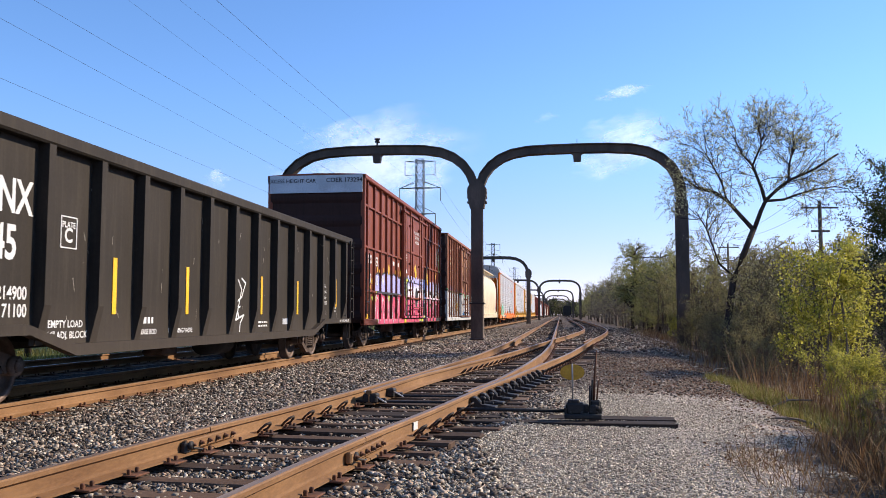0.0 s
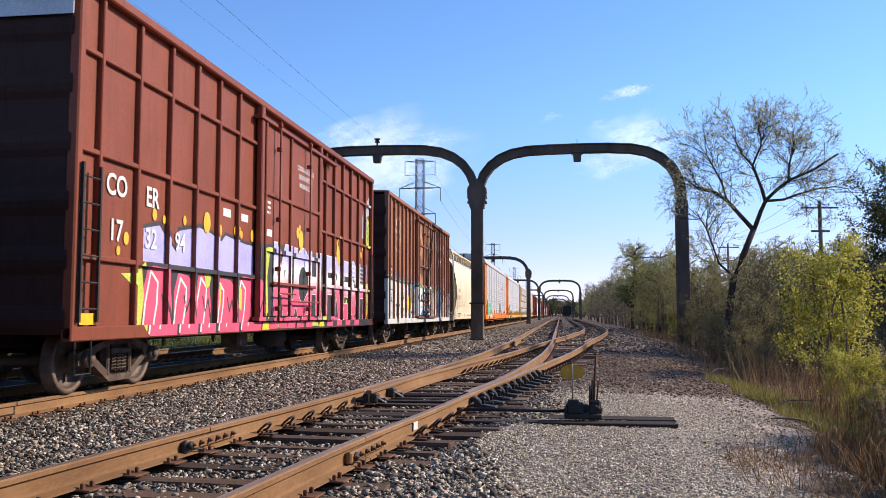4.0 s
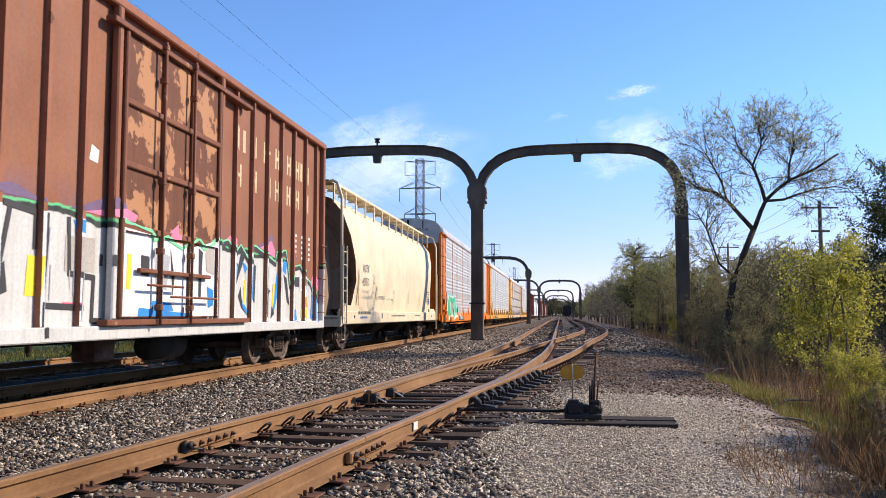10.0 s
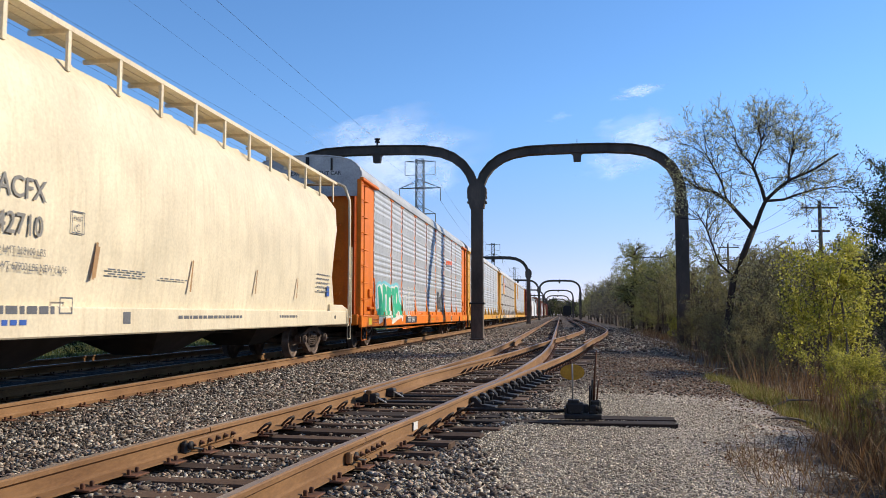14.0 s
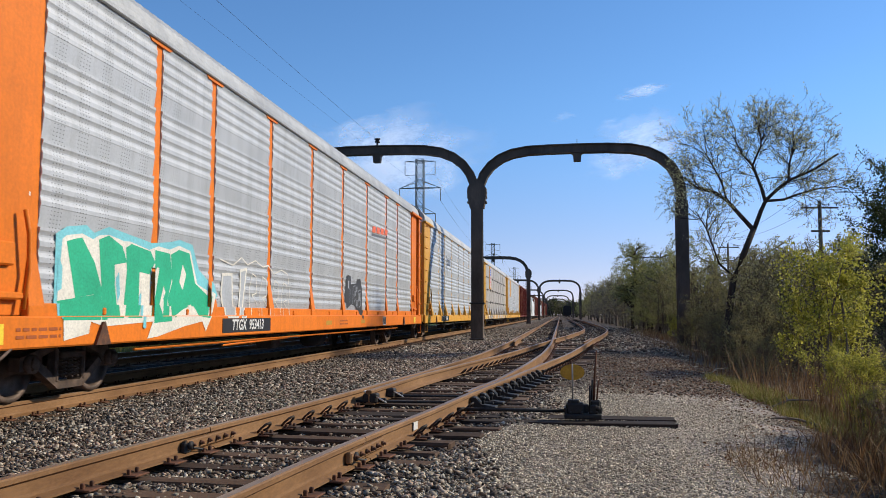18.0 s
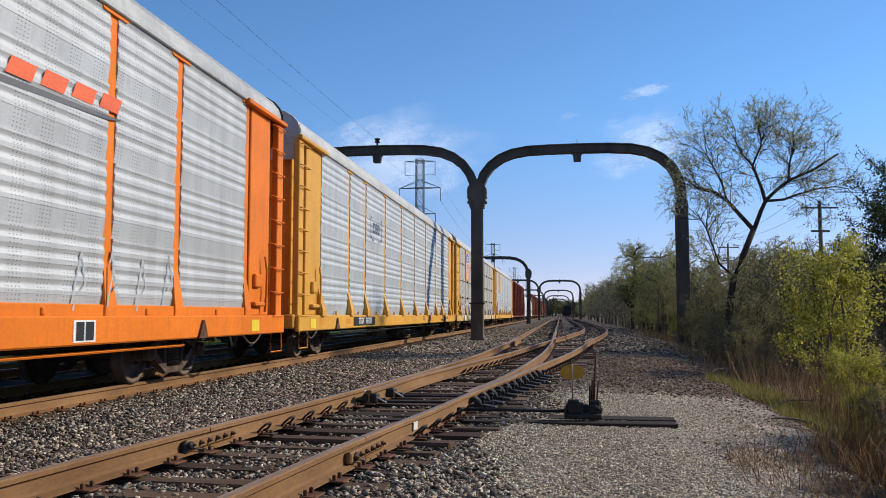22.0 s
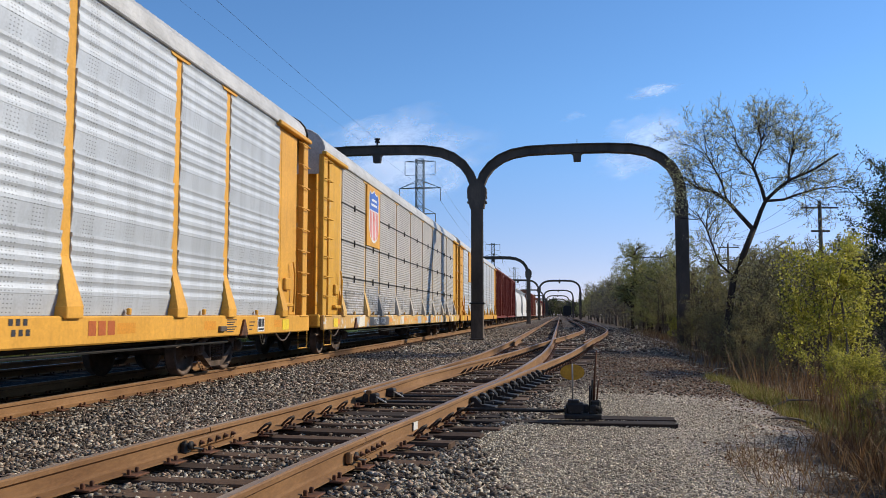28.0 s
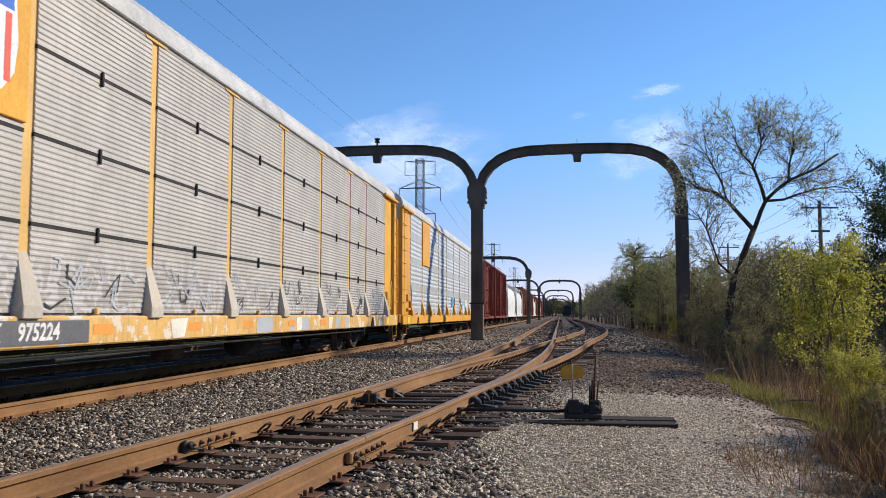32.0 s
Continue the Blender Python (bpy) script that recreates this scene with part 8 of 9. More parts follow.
sprayed([[(5.73 + a, 4.0 + b) for a, b in top + [(-a, b) for a, b in top[-2::-1]]]], SPRAY["ultramarine"], board, W + 0.03, lift=0.006, name="shield_top")
for k in range(6):
    a = -0.52 + 0.208 * k
    zb = 3.28 + 0.5 * abs(a) ** 1.8
    sprayed([[(5.73 + a - 0.05, zb), (5.73 + a + 0.05, zb), (5.73 + a + 0.05, 4.16), (5.73 + a - 0.05, 4.16)]], SPRAY["red"], board, W + 0.03, lift=0.006, name="shield_stripe")
for z, a in ((4.47, 0.34), (4.32, 0.42)):
    sprayed([[(5.73 - a, z), (5.73 + a, z), (5.73 + a, z + 0.07), (5.73 - a, z + 0.07)]], SPRAY["white"], board, W + 0.03, lift=0.009, name="shield_bar")
m = Mesh()
m.box(W + 0.082, W + 0.091, 5.0, 7.85, 0.72, 0.98)
part("number_board", m, SPRAY["grey"], grey_rack, "grey number board on the side sill")
letters("TTGX    975224", 0.26, P_MARK, grey_rack, SIDE, W + 0.095, 6.4, 0.85, 0.008, 0.95, 0.12)
for y in (1.19, 4.95, 7.95, 10.6, 12.85, 15.35, 17.7):
    painted([(y, 0.8), (y + 0.45, 0.8), (y + 0.45, 0.93), (y, 0.93)], SPRAY["orange"], grey_rack, W + 0.084)
letters("EXCESS HEIGHT CAR", 0.16, P_INK, grey_rack, FRONT, 0.5, 0.24, 5.12, 0.002)
rnd = random.Random(33)
for a, b in zip(RACK_POSTS[1:-1], RACK_POSTS[2:]):           # white tags over the lowest tier
    for q in range(11):
        y, z = rnd.uniform(a + 0.25, b - 0.5), rnd.uniform(1.15, 1.7)
        h, d, o = rnd.uniform(0.12, 0.4), rnd.uniform(0.08, 0.4), rnd.uniform(0, 6)
        pts = [(y + d * (0.4 * k / 5 + 0.5 * math.sin(o + 1.1 * k)), z + h * 0.5 * math.sin(1.7 * k + o * 2)) for k in range(rnd.randint(3, 7))]
        sprayed(outline(pts, rnd.uniform(0.015, 0.035)), SPRAY["mist" if q % 4 else "soot"], grey_rack, W, lift=0.004 + 0.0005 * q, name="graffiti_scribble")
for y0, y1, z0, z1, n in ((2.32, 2.95, 1.45, 1.72, 9), (2.32, 2.8, 1.1, 1.42, 8), (2.5, 2.75, 1.75, 1.95, 3), (3.2, 3.5, 1.55, 1.66, 3), (3.7, 4.45, 1.54, 1.72, 5)):
    for k in range(n):                                       # a thin black scrawl over the first panel
        y = y0 + (y1 - y0) * (k + rnd.uniform(0.1, 0.7)) / n
        d = (y1 - y0) / n
        za, zb = z0 + (z1 - z0) * rnd.uniform(0, 0.35), z0 + (z1 - z0) * rnd.uniform(0.6, 1.0)
        pts = [(y, za), (y + d * rnd.uniform(-0.3, 0.4), zb), (y + d * rnd.uniform(0.5, 1.2), zb - rnd.uniform(0.0, 0.08)), (y + d * rnd.uniform(0.4, 1.6), za + rnd.uniform(0.0, 0.12))]
        sprayed(outline(pts[:2 + k % 3], rnd.uniform(0.012, 0.02)), SPRAY["soot"], grey_rack, W, lift=0.004 + 0.0004 * k, name="graffiti_scribble")
for k in range(16):
    y = rnd.uniform(2.5, 24.5)
    sprayed([[(y, 0.7), (y + rnd.uniform(0.2, 0.7), 0.72), (y + rnd.uniform(0.3, 0.8), 1.0), (y + rnd.uniform(-0.1, 0.2), 0.98)]], SPRAY["mist" if k % 3 else "cream"], grey_rack, W + 0.08, lift=0.0015 + 0.0002 * k, name="scuffed_paint")
for a, b in zip(RACK_POSTS, RACK_POSTS[1:]):
    for q in (1, 2, 3):
        m = Mesh()
        m.cbox(W, W + 0.035, (a + b) / 2 - 0.022, (a + b) / 2 + 0.022, 1.03 + 0.9775 * q - 0.09, 1.03 + 0.9775 * q + 0.1, 0.008)
        part("panel_clip", m, P_UNDER, grey_rack)

rnd = random.Random(21)
last_rack = autorack(163.5, 27.3, P_YELLOW, P_ZINC_BLUE, "banded", "yellow autorack with galvanised panels and a small emblem board", roof_m=P_ROOF_PALE)
m = Mesh()
m.cbox(W - 0.02, W + 0.03, 4.84, 6.62, 3.08, 4.92, 0.01)
part("emblem_board", m, P_YELLOW, last_rack)
for k in range(10):
    y, z = 14 + rnd.uniform(0, 7), 1.3 + rnd.uniform(0, 0.5)
    painted([(y, z - 0.25), (y + 0.5, z - 0.2), (y + 0.55, z + 0.3), (y + 0.1, z + 0.25)], SPRAY[rnd.choice(["blue", "cyan", "black", "white"])], last_rack, W + 0.008 + 0.001 * k)

# cars further back in the train
ribbed_boxcar(192.2, 15.8, label="brown boxcar far back in the train", body=P_REDBOX, side=P_REDBOX, full=False, door_m=P_REDBOX)
s = 209.6
ribbed_boxcar(s, 15.8, label="brown boxcar far back in the train", body=P_REDBOX, side=P_REDBOX, full=False, door_m=P_REDBOX)
hopper(227.0, 17.35, P_WHITECAR, "white covered hopper far back in the train", False)
hopper(246.0, 17.35, P_WHITECAR, "white covered hopper far back in the train", False)
for k, s in enumerate((265.0, 282.4, 299.8, 317.2, 334.6, 352.0, 369.4, 386.8, 404.2, 421.6)):
    if k in (3, 6):
        hopper(s, 15.9, P_CREAM if k == 6 else P_WHITECAR, "pale covered hopper far back in the train", False)
    else:
        ribbed_boxcar(s, 15.8, label="brown boxcar far back in the train", body=P_REDBOX if k % 2 else P_FADED, side=P_REDBOX if k % 2 else P_FADED, full=False, door_m=P_REDBOX)


# ---- plants ----
def leaf_material(name, a, b, c, glow=0.5):
    def build(nt, p):
        r = nt.nodes.new("ShaderNodeNewGeometry").outputs["Random Per Island"]
        col = ramp(nt, r, [(0.0, a), (0.55, b), (1.0, c)])
        nt.links.new(col, p.inputs["Base Color"])
        p.inputs["Roughness"].default_value = 0.6
        p.inputs["Specular IOR Level"].default_value = 0.2
        t = nt.nodes.new("ShaderNodeBsdfTranslucent")
        nt.links.new(col, t.inputs["Color"])
        mx = nt.nodes.new("ShaderNodeMixShader")
        mx.inputs[0].default_value = glow
        nt.links.new(p.outputs[0], mx.inputs[1])
        nt.links.new(t.outputs[0], mx.inputs[2])
        nt.links.new(mx.outputs[0], nt.nodes["Material Output"].inputs["Surface"])
    return mat(name, build)


M_BARK = worn("dark_bark", (0.03, 0.022, 0.017), (0.055, 0.042, 0.033), (0.09, 0.072, 0.058), 0.95, 0, 6, 60, 0.6, (1, 1, 0.3), spec=0.1)
M_TWIG = worn("grey_twig", (0.07, 0.055, 0.042), (0.15, 0.125, 0.1), (0.24, 0.2, 0.16), 0.95, 0, 6, 60, 0.3, spec=0.1)
M_BRUSHWOOD = worn("brown_brushwood", (0.06, 0.045, 0.032), (0.12, 0.092, 0.066), (0.2, 0.155, 0.115), 0.95, 0, 6, 60, 0.3, spec=0.1)
L_BUD = leaf_material("pale_bud_leaf", (0.42, 0.4, 0.18), (0.55, 0.53, 0.27), (0.68, 0.66, 0.4))
L_LIME = leaf_material("young_lime_leaf", (0.2, 0.2, 0.03), (0.42, 0.4, 0.06), (0.62, 0.56, 0.13), 0.5)
L_GREEN = leaf_material("spring_green_leaf", (0.13, 0.14, 0.04), (0.26, 0.255, 0.085), (0.42, 0.39, 0.15))
L_OLIVE = leaf_material("olive_brush_leaf", (0.12, 0.105, 0.045), (0.24, 0.215, 0.09), (0.4, 0.365, 0.18), 0.5)
L_DARK = leaf_material("dark_evergreen", (0.026, 0.036, 0.011), (0.055, 0.07, 0.021), (0.1, 0.12, 0.036), 0.3)
L_STRAW = leaf_material("dry_straw", (0.11, 0.055, 0.025), (0.2, 0.115, 0.055), (0.36, 0.25, 0.13), 0.3)
L_GRASS = leaf_material("grass_blade", (0.11, 0.105, 0.022), (0.23, 0.205, 0.05), (0.4, 0.33, 0.13), 0.4)


def leaves_mesh(spots, size, rng, droop=0.0):
    """Small bent leaves, two triangles each, at the spots."""
    n = len(spots)
    d = rng.normal(size=(n, 3))
    d /= np.linalg.norm(d, axis=1)[:, None]
    d[:, 2] -= droop
    e = np.cross(d, rng.normal(size=(n, 3)))
    e /= np.linalg.norm(e, axis=1)[:, None] + 1e-9
    s = size * rng.uniform(0.6, 1.3, n)[:, None]
    p = np.asarray(spots)
    v = np.stack([p, p + d * s * 0.5 + e * s * 0.32, p + d * s, p + d * s * 0.5 - e * s * 0.32], 1).reshape(-1, 3)
    m = Mesh()
    m.v = [tuple(q) for q in v]
    m.f = [(4 * i, 4 * i + 1, 4 * i + 2, 4 * i + 3) for i in range(n)]
    m.s, m.m = [False] * n, [0] * n
    return m


def grow(rng, start, way, length, r, depth, wood, tips, spread=0.55, lift=0.15, min_r=0.006, kids=(2, 4)):
    """A limb that bends, thins and divides; collects tips for leaves."""
    p, d = Vector(start), Vector(way).normalized()
    pts, n = [p.copy()], 5 if depth > 1 else 3 if depth else 2
    for i in range(n):
        d = (d + Vector(rng.normal(size=3) * 0.16) + Vector((0, 0, lift * 0.3))).normalized()
        p = p + d * (length / n)
        pts.append(p.copy())
    r1 = max(r * 0.55, min_r * 0.6)
    wood.rod(pts, r, 5 if r > 0.03 else 3, taper=r1, ends=False)
    if depth <= 1:
        for i in range(1, len(pts)):
            tips.append(tuple(pts[i]))
    if depth == 0:
        return
    for k in range(int(rng.integers(kids[0], kids[1] + 1))):
        f = rng.uniform(0.35, 1.0)
        i = min(n - 1, int(f * n))
        q = pts[i].lerp(pts[i + 1], f * n - i)
        side = Vector(rng.normal(size=3))
        side = (side - side.project(d)).normalized()
        grow(rng, q, d + side * spread * rng.uniform(0.7, 1.5) + Vector((0, 0, lift)), length * rng.uniform(0.5, 0.8), max(r1 * rng.uniform(0.55, 0.85), min_r * 0.6), depth - 1, wood, tips, spread, lift, min_r, kids)


def big_tree():
    t = thing("budding_tree", "leaning bare tree with fine twigs and pale spring buds", "tree", at=pose(5.69, 31, -0.6))
    rng = np.random.default_rng(12)
    o = Vector((5.69, 31, -0.6))

    def at(x, z, y=31.0):
        return Vector((x, y, z)) - o
    m = Mesh()
    m.rod([at(5.69, -0.7), at(5.75, 0.4), at(5.87, 1.2), at(6.05, 2.46), at(6.4, 3.3), at(6.79, 4.25)], 0.145, 9, taper=0.1)
    part("trunk", m, M_BARK, t)
    wood, tips = Mesh(), []
    limbs = [([at(6.79, 4.2), at(7.02, 4.85, 30.9), at(7.18, 5.23, 30.8), at(7.61, 5.64, 30.7), at(7.93, 5.89, 30.6), at(8.68, 6.2, 30.4), at(9.45, 6.7, 30.2)], 0.085),
             ([at(7.16, 5.2, 30.8), at(7.04, 5.75, 30.9), at(6.81, 6.51, 31.0), at(6.5, 6.98, 31.2), at(6.32, 7.5, 31.4)], 0.065),
             ([at(6.79, 4.2), at(6.38, 4.76, 31.2), at(5.97, 5.33, 31.4), at(5.55, 5.68, 31.6), at(5.01, 5.84, 31.8), at(4.6, 6.3, 32.0)], 0.085),
             ([at(5.97, 5.33, 31.4), at(5.79, 5.98, 31.3), at(5.46, 6.6, 31.2), at(5.2, 7.0, 31.0)], 0.045),
             ([at(7.9, 5.87, 30.6), at(8.02, 6.54, 30.8), at(8.23, 7.1, 31.0), at(8.34, 7.54, 31.2)], 0.045),
             ([at(7.16, 5.2, 30.8), at(7.89, 5.29, 31.2), at(8.47, 5.52, 31.6), at(9.23, 5.75, 31.9), at(9.9, 5.85, 32.1)], 0.055),
             ([at(6.08, 2.55), at(5.53, 3.0, 30.7), at(5.1, 4.2, 30.5), at(4.75, 4.8, 30.4)], 0.045),
             ([at(6.81, 6.5, 31.0), at(7.05, 7.15, 30.7), at(7.03, 7.8, 30.5)], 0.04)]
    for pts, r in limbs:
        m = Mesh()
        m.rod(pts, r, 7, taper=r * 0.4)
        part("limb", m, M_BARK, t)
        for k in range(13):
            f = rng.uniform(0.25, 1.0) * (len(pts) - 1)
            i = min(len(pts) - 2, int(f))
            q = pts[i].lerp(pts[i + 1], f - i)
            d = (pts[i + 1] - pts[i]).normalized() + Vector(rng.normal(size=3)) * 0.55 + Vector((0, 0, 0.25))
            grow(rng, q, d, rng.uniform(0.7, 1.2), 0.018, 3, wood, tips, 0.75, 0.03, 0.006, (3, 4))
    part("branchwork", wood, M_BARK, t)
    tips = np.array(tips)
    part("foliage", leaves_mesh(tips[rng.random(len(tips)) < 0.95], 0.062, rng), L_BUD, t, "pale unfolding leaf buds")


big_tree()


def tree_kind(name, label, seed, height, width, leaf_m, leaf, count, bark=M_BARK, stems=1, base=0.25, bare=False, limbs=11):
    """A tree or shrub of many small leaves round its limbs."""
    rng = np.random.default_rng(seed)
    t = thing(name, label, "tree" if stems == 1 else "shrub", "trees beside the tracks")
    wood, tips = Mesh(), []
    for s in range(stems):
        m = Mesh()
        lean = Vector((rng.normal() * 0.12, rng.normal() * 0.12, 0)) * (1 if stems == 1 else 2.2) * height * 0.4
        foot = Vector((rng.normal() * 0.1, rng.normal() * 0.1, 0)) * (0 if stems == 1 else width)
        pts = [foot + lean * (f * f) + Vector((0, 0, f * height * 0.86)) for f in (0, 0.2, 0.4, 0.6, 0.8, 1.0)]
        r = 0.022 * height / math.sqrt(stems)
        m.rod(pts, r, 7 if stems == 1 else 5, taper=r * 0.25)
        part("trunk" if stems == 1 else "stem", m, bark, t)
        for k in range(max(3, limbs // stems + 2)):
            f = rng.uniform(base, 1.0)
            i = min(4, int(f * 5))
            q = pts[i].lerp(pts[i + 1], f * 5 - i)
            az = rng.uniform(0, 6.283)
            ln = width * 0.5 * rng.uniform(0.6, 1.1) * (1.15 - 0.6 * f) / (1 if stems == 1 else 1.6)
            grow(rng, q, (math.cos(az), math.sin(az), rng.uniform(0.2, 0.8)), ln, r * 0.35, 2, wood, tips, 0.6, 0.1, 0.012 if height > 3 else 0.005, (2, 3))
    part("branchwork", wood, bark, t)
    tips = np.array(tips)
    pick = tips[rng.integers(0, len(tips), count)] + rng.normal(size=(count, 3)) * leaf * (1.1 if not bare else 0.7)
    part("crown", leaves_mesh(pick, leaf, rng), leaf_m, t)
    return t


def plant(kind, x, y, turn=0.0, scale=1.0):
    """A further tree of a kind."""
    c = copy_thing(kind, pose(x, y, ground_z(x, y) - 0.05, 0, 0, turn))
    c.scale = (scale, scale, scale)
    return c


lime = tree_kind("lime_shrub", "bushy shrub with bright yellow-green young leaves", 31, 2.9, 2.1, L_LIME, 0.055, 8500, M_TWIG, 7, 0.15, limbs=40)
lime.matrix_basis = pose(5.85, 20.3, -0.6)
lime.scale = (1.28, 1.28, 1.28)
plant(lime, 6.9, 22.6, 140, 0.95)
plant(lime, 6.2, 16.4, 60, 0.5)
plant(lime, 4.3, 14.0, 260, 0.42)
# unseen shrubs right of the view, added to shade the near corner
for k, (x, y, q) in enumerate([(3.9, 7.15, 0.5), (4.5, 7.7, 0.62), (3.45, 6.5, 0.42), (4.2, 6.5, 0.6), (4.0, 8.5, 0.5), (3.3, 5.7, 0.45)]):
    plant(lime, x, y, 70 * k, q)

brush = tree_kind("thicket", "tangled olive-brown thicket of stems and small leaves", 32, 3.2, 3.2, L_OLIVE, 0.05, 5200, M_BRUSHWOOD, 7, 0.03, limbs=28)
brush.matrix_basis = pose(6.2, 27.5, -0.6)
for k, (x, y, s) in enumerate([(5.4, 24.5, 0.7), (7.4, 26, 1.0), (9.4, 25.5, 1.0), (7.6, 31, 1.25), (9.8, 29, 1.2), (6.6, 35, 1.0), (11.5, 27, 1.1), (8.0, 38, 1.4), (10.5, 36, 1.5), (13, 33, 1.5), (7.2, 46, 1.3), (6.6, 52, 1.2)]):
    plant(brush, x, y, 57 * k, s)

green = tree_kind("green_tree", "small tree in fresh spring leaf", 33, 5.6, 4.4, L_GREEN, 0.1, 6800, M_BARK, 1, 0.15, limbs=20)
green.matrix_basis = pose(8.6, 58, -0.65)
bare = tree_kind("thin_tree", "thin greyish tree just coming into leaf", 34, 6.4, 4.6, L_OLIVE, 0.08, 2800, M_TWIG, 1, 0.12, bare=True, limbs=22)
bare.matrix_basis = pose(7.9, 66, -0.65)
L_PALEGREEN = leaf_material("pale_green_leaf", (0.15, 0.16, 0.06), (0.27, 0.28, 0.11), (0.42, 0.42, 0.2))
L_GREY = leaf_material("greyish_bud", (0.2, 0.18, 0.1), (0.32, 0.3, 0.17), (0.46, 0.44, 0.26))
pale_tree = tree_kind("bare_grey_tree", "slender bare grey tree with pale budding twigs", 36, 6.0, 3.6, L_GREY, 0.065, 2600, M_TWIG, 1, 0.1, bare=True, limbs=34)
pale_tree.matrix_basis = pose(5.9, 92, -0.65)
tall_tree = tree_kind("tall_slim_tree", "tall slim tree with pale spring leaves high on a thin trunk", 37, 8.8, 2.8, L_PALEGREEN, 0.085, 9000, M_BARK, 1, 0.3, limbs=44)
tall_tree.matrix_basis = pose(6.15, 75, -0.65)
fir = tree_kind("evergreen_tree", "dark dense evergreen at the edge of the wood", 35, 6.6, 4.6, L_DARK, 0.085, 24000, M_BARK, 1, 0.06, limbs=46)
fir.matrix_basis = pose(13.2, 33.5, -0.7)
rnd = random.Random(77)
# thickets beyond the view's right edge, added only for their shade
for k, (x, y, s) in enumerate([(6.7, 10.6, 0.5), (7.9, 13.2, 0.55), (5.7, 7.4, 0.62), (8.6, 10.0, 0.8), (6.6, 15.4, 0.5)]):
    plant(brush, x, y, 63 * k, s)
for k, (x, y, s) in enumerate([(4.7, 7.7, 0.42), (4.1, 8.2, 0.34), (5.2, 9.3, 0.5), (3.8, 6.6, 0.36), (4.7, 6.2, 0.5), (4.4, 10.4, 0.4), (5.0, 11.6, 0.5)]):
    plant(brush, x, y, 87 * k, s)
for k, (x, y, s) in enumerate([(3.2, 8.0, 0.26), (2.75, 7.0, 0.26), (3.5, 9.2, 0.28), (2.55, 6.2, 0.22), (3.1, 8.7, 0.22)]):
    plant(brush, x, y, 37 * k, s)
# unseen evergreens, added to darken the bank's foot with their shadows
for k, (x, y, s) in enumerate([(8.8, 9.6, 0.5), (7.4, 8.4, 0.45), (7.2, 6.2, 0.4)]):
    plant(fir, x, y, 63 * k, s)
for k, (x, y, q) in enumerate([(13.2, 31.0, 1.15), (14.9, 33.5, 1.1)]):
    plant(fir, x, y, 95 * k, q)                         # evergreens at and past the view's right edge, added to shade the bank
for k, (x, y, q) in enumerate([(4.2, 12.9, 0.42), (4.4, 11.7, 0.4), (3.8, 11.6, 0.24)]):
    plant(lime, x, y, 75 * k, q)
for k, (x, y, q) in enumerate([(4.5, 21.5, 0.4), (5.0, 25.5, 0.5), (4.9, 28.5, 0.46), (5.5, 31.5, 0.52), (5.9, 36, 0.6), (6.2, 41, 0.62), (4.3, 19.2, 0.34), (5.9, 27.0, 0.7), (6.8, 29.6, 0.8), (6.4, 33.2, 0.75), (5.6, 23.0, 0.6), (6.6, 24.4, 0.75)]):
    plant(brush, x, y, 64 * k + 15, q)                  # low growth along the foot of the bank
plant(lime, 6.0, 46.0, 30, 0.6)
plant(lime, 6.7, 47.5, 150, 0.75)
# brush outside the view, added to throw shadow streaks over the gravel
plant(brush, 4.15, 9.75, 20, 0.55)
plant(brush, 4.5, 10.0, 200, 0.62)
plant(brush, 4.35, 9.2, 110, 0.68)
for k, (x, y, q) in enumerate([(8.1, 72, 1.42), (8.7, 66, 1.15), (8.3, 80, 1.4), (7.6, 76, 1.2)]):
    plant(green, x, y, 110 * k, q)
for k in range(13):
    y = 44 + 3.4 * k
    plant(brush, 6.9 + 0.012 * y + rnd.uniform(0, 2.2) + (k % 3) * 2.4, y, 39 * k, rnd.uniform(0.8, 1.3))
for k in range(22):
    y = 88 + 4.6 * k
    plant(brush, 7.6 + 0.012 * y + rnd.uniform(0, 2.0) + (k % 2) * 2.2, y, 39 * k, rnd.uniform(0.6, 1.0))
for k in range(16):
    y = 84 + 6.0 * k + rnd.uniform(-2, 2)
    plant(pale_tree, 6.3 + 0.014 * (y - 84) + (k % 3) * 1.1, y, 77 * k, rnd.uniform(0.75, 1.1) * (1 + 0.003 * (y - 84)))
for k in range(16):
    plant(brush, 12 + 1.5 * k, 40 + 3 * (k % 5) + rnd.uniform(0, 5), 91 * k, rnd.uniform(1.0, 1.5))
for k, (x, y, s) in enumerate([(14.8, 29.5, 1.0), (16.5, 38, 1.25)]):
    plant(fir, x, y, 80 * k, s)
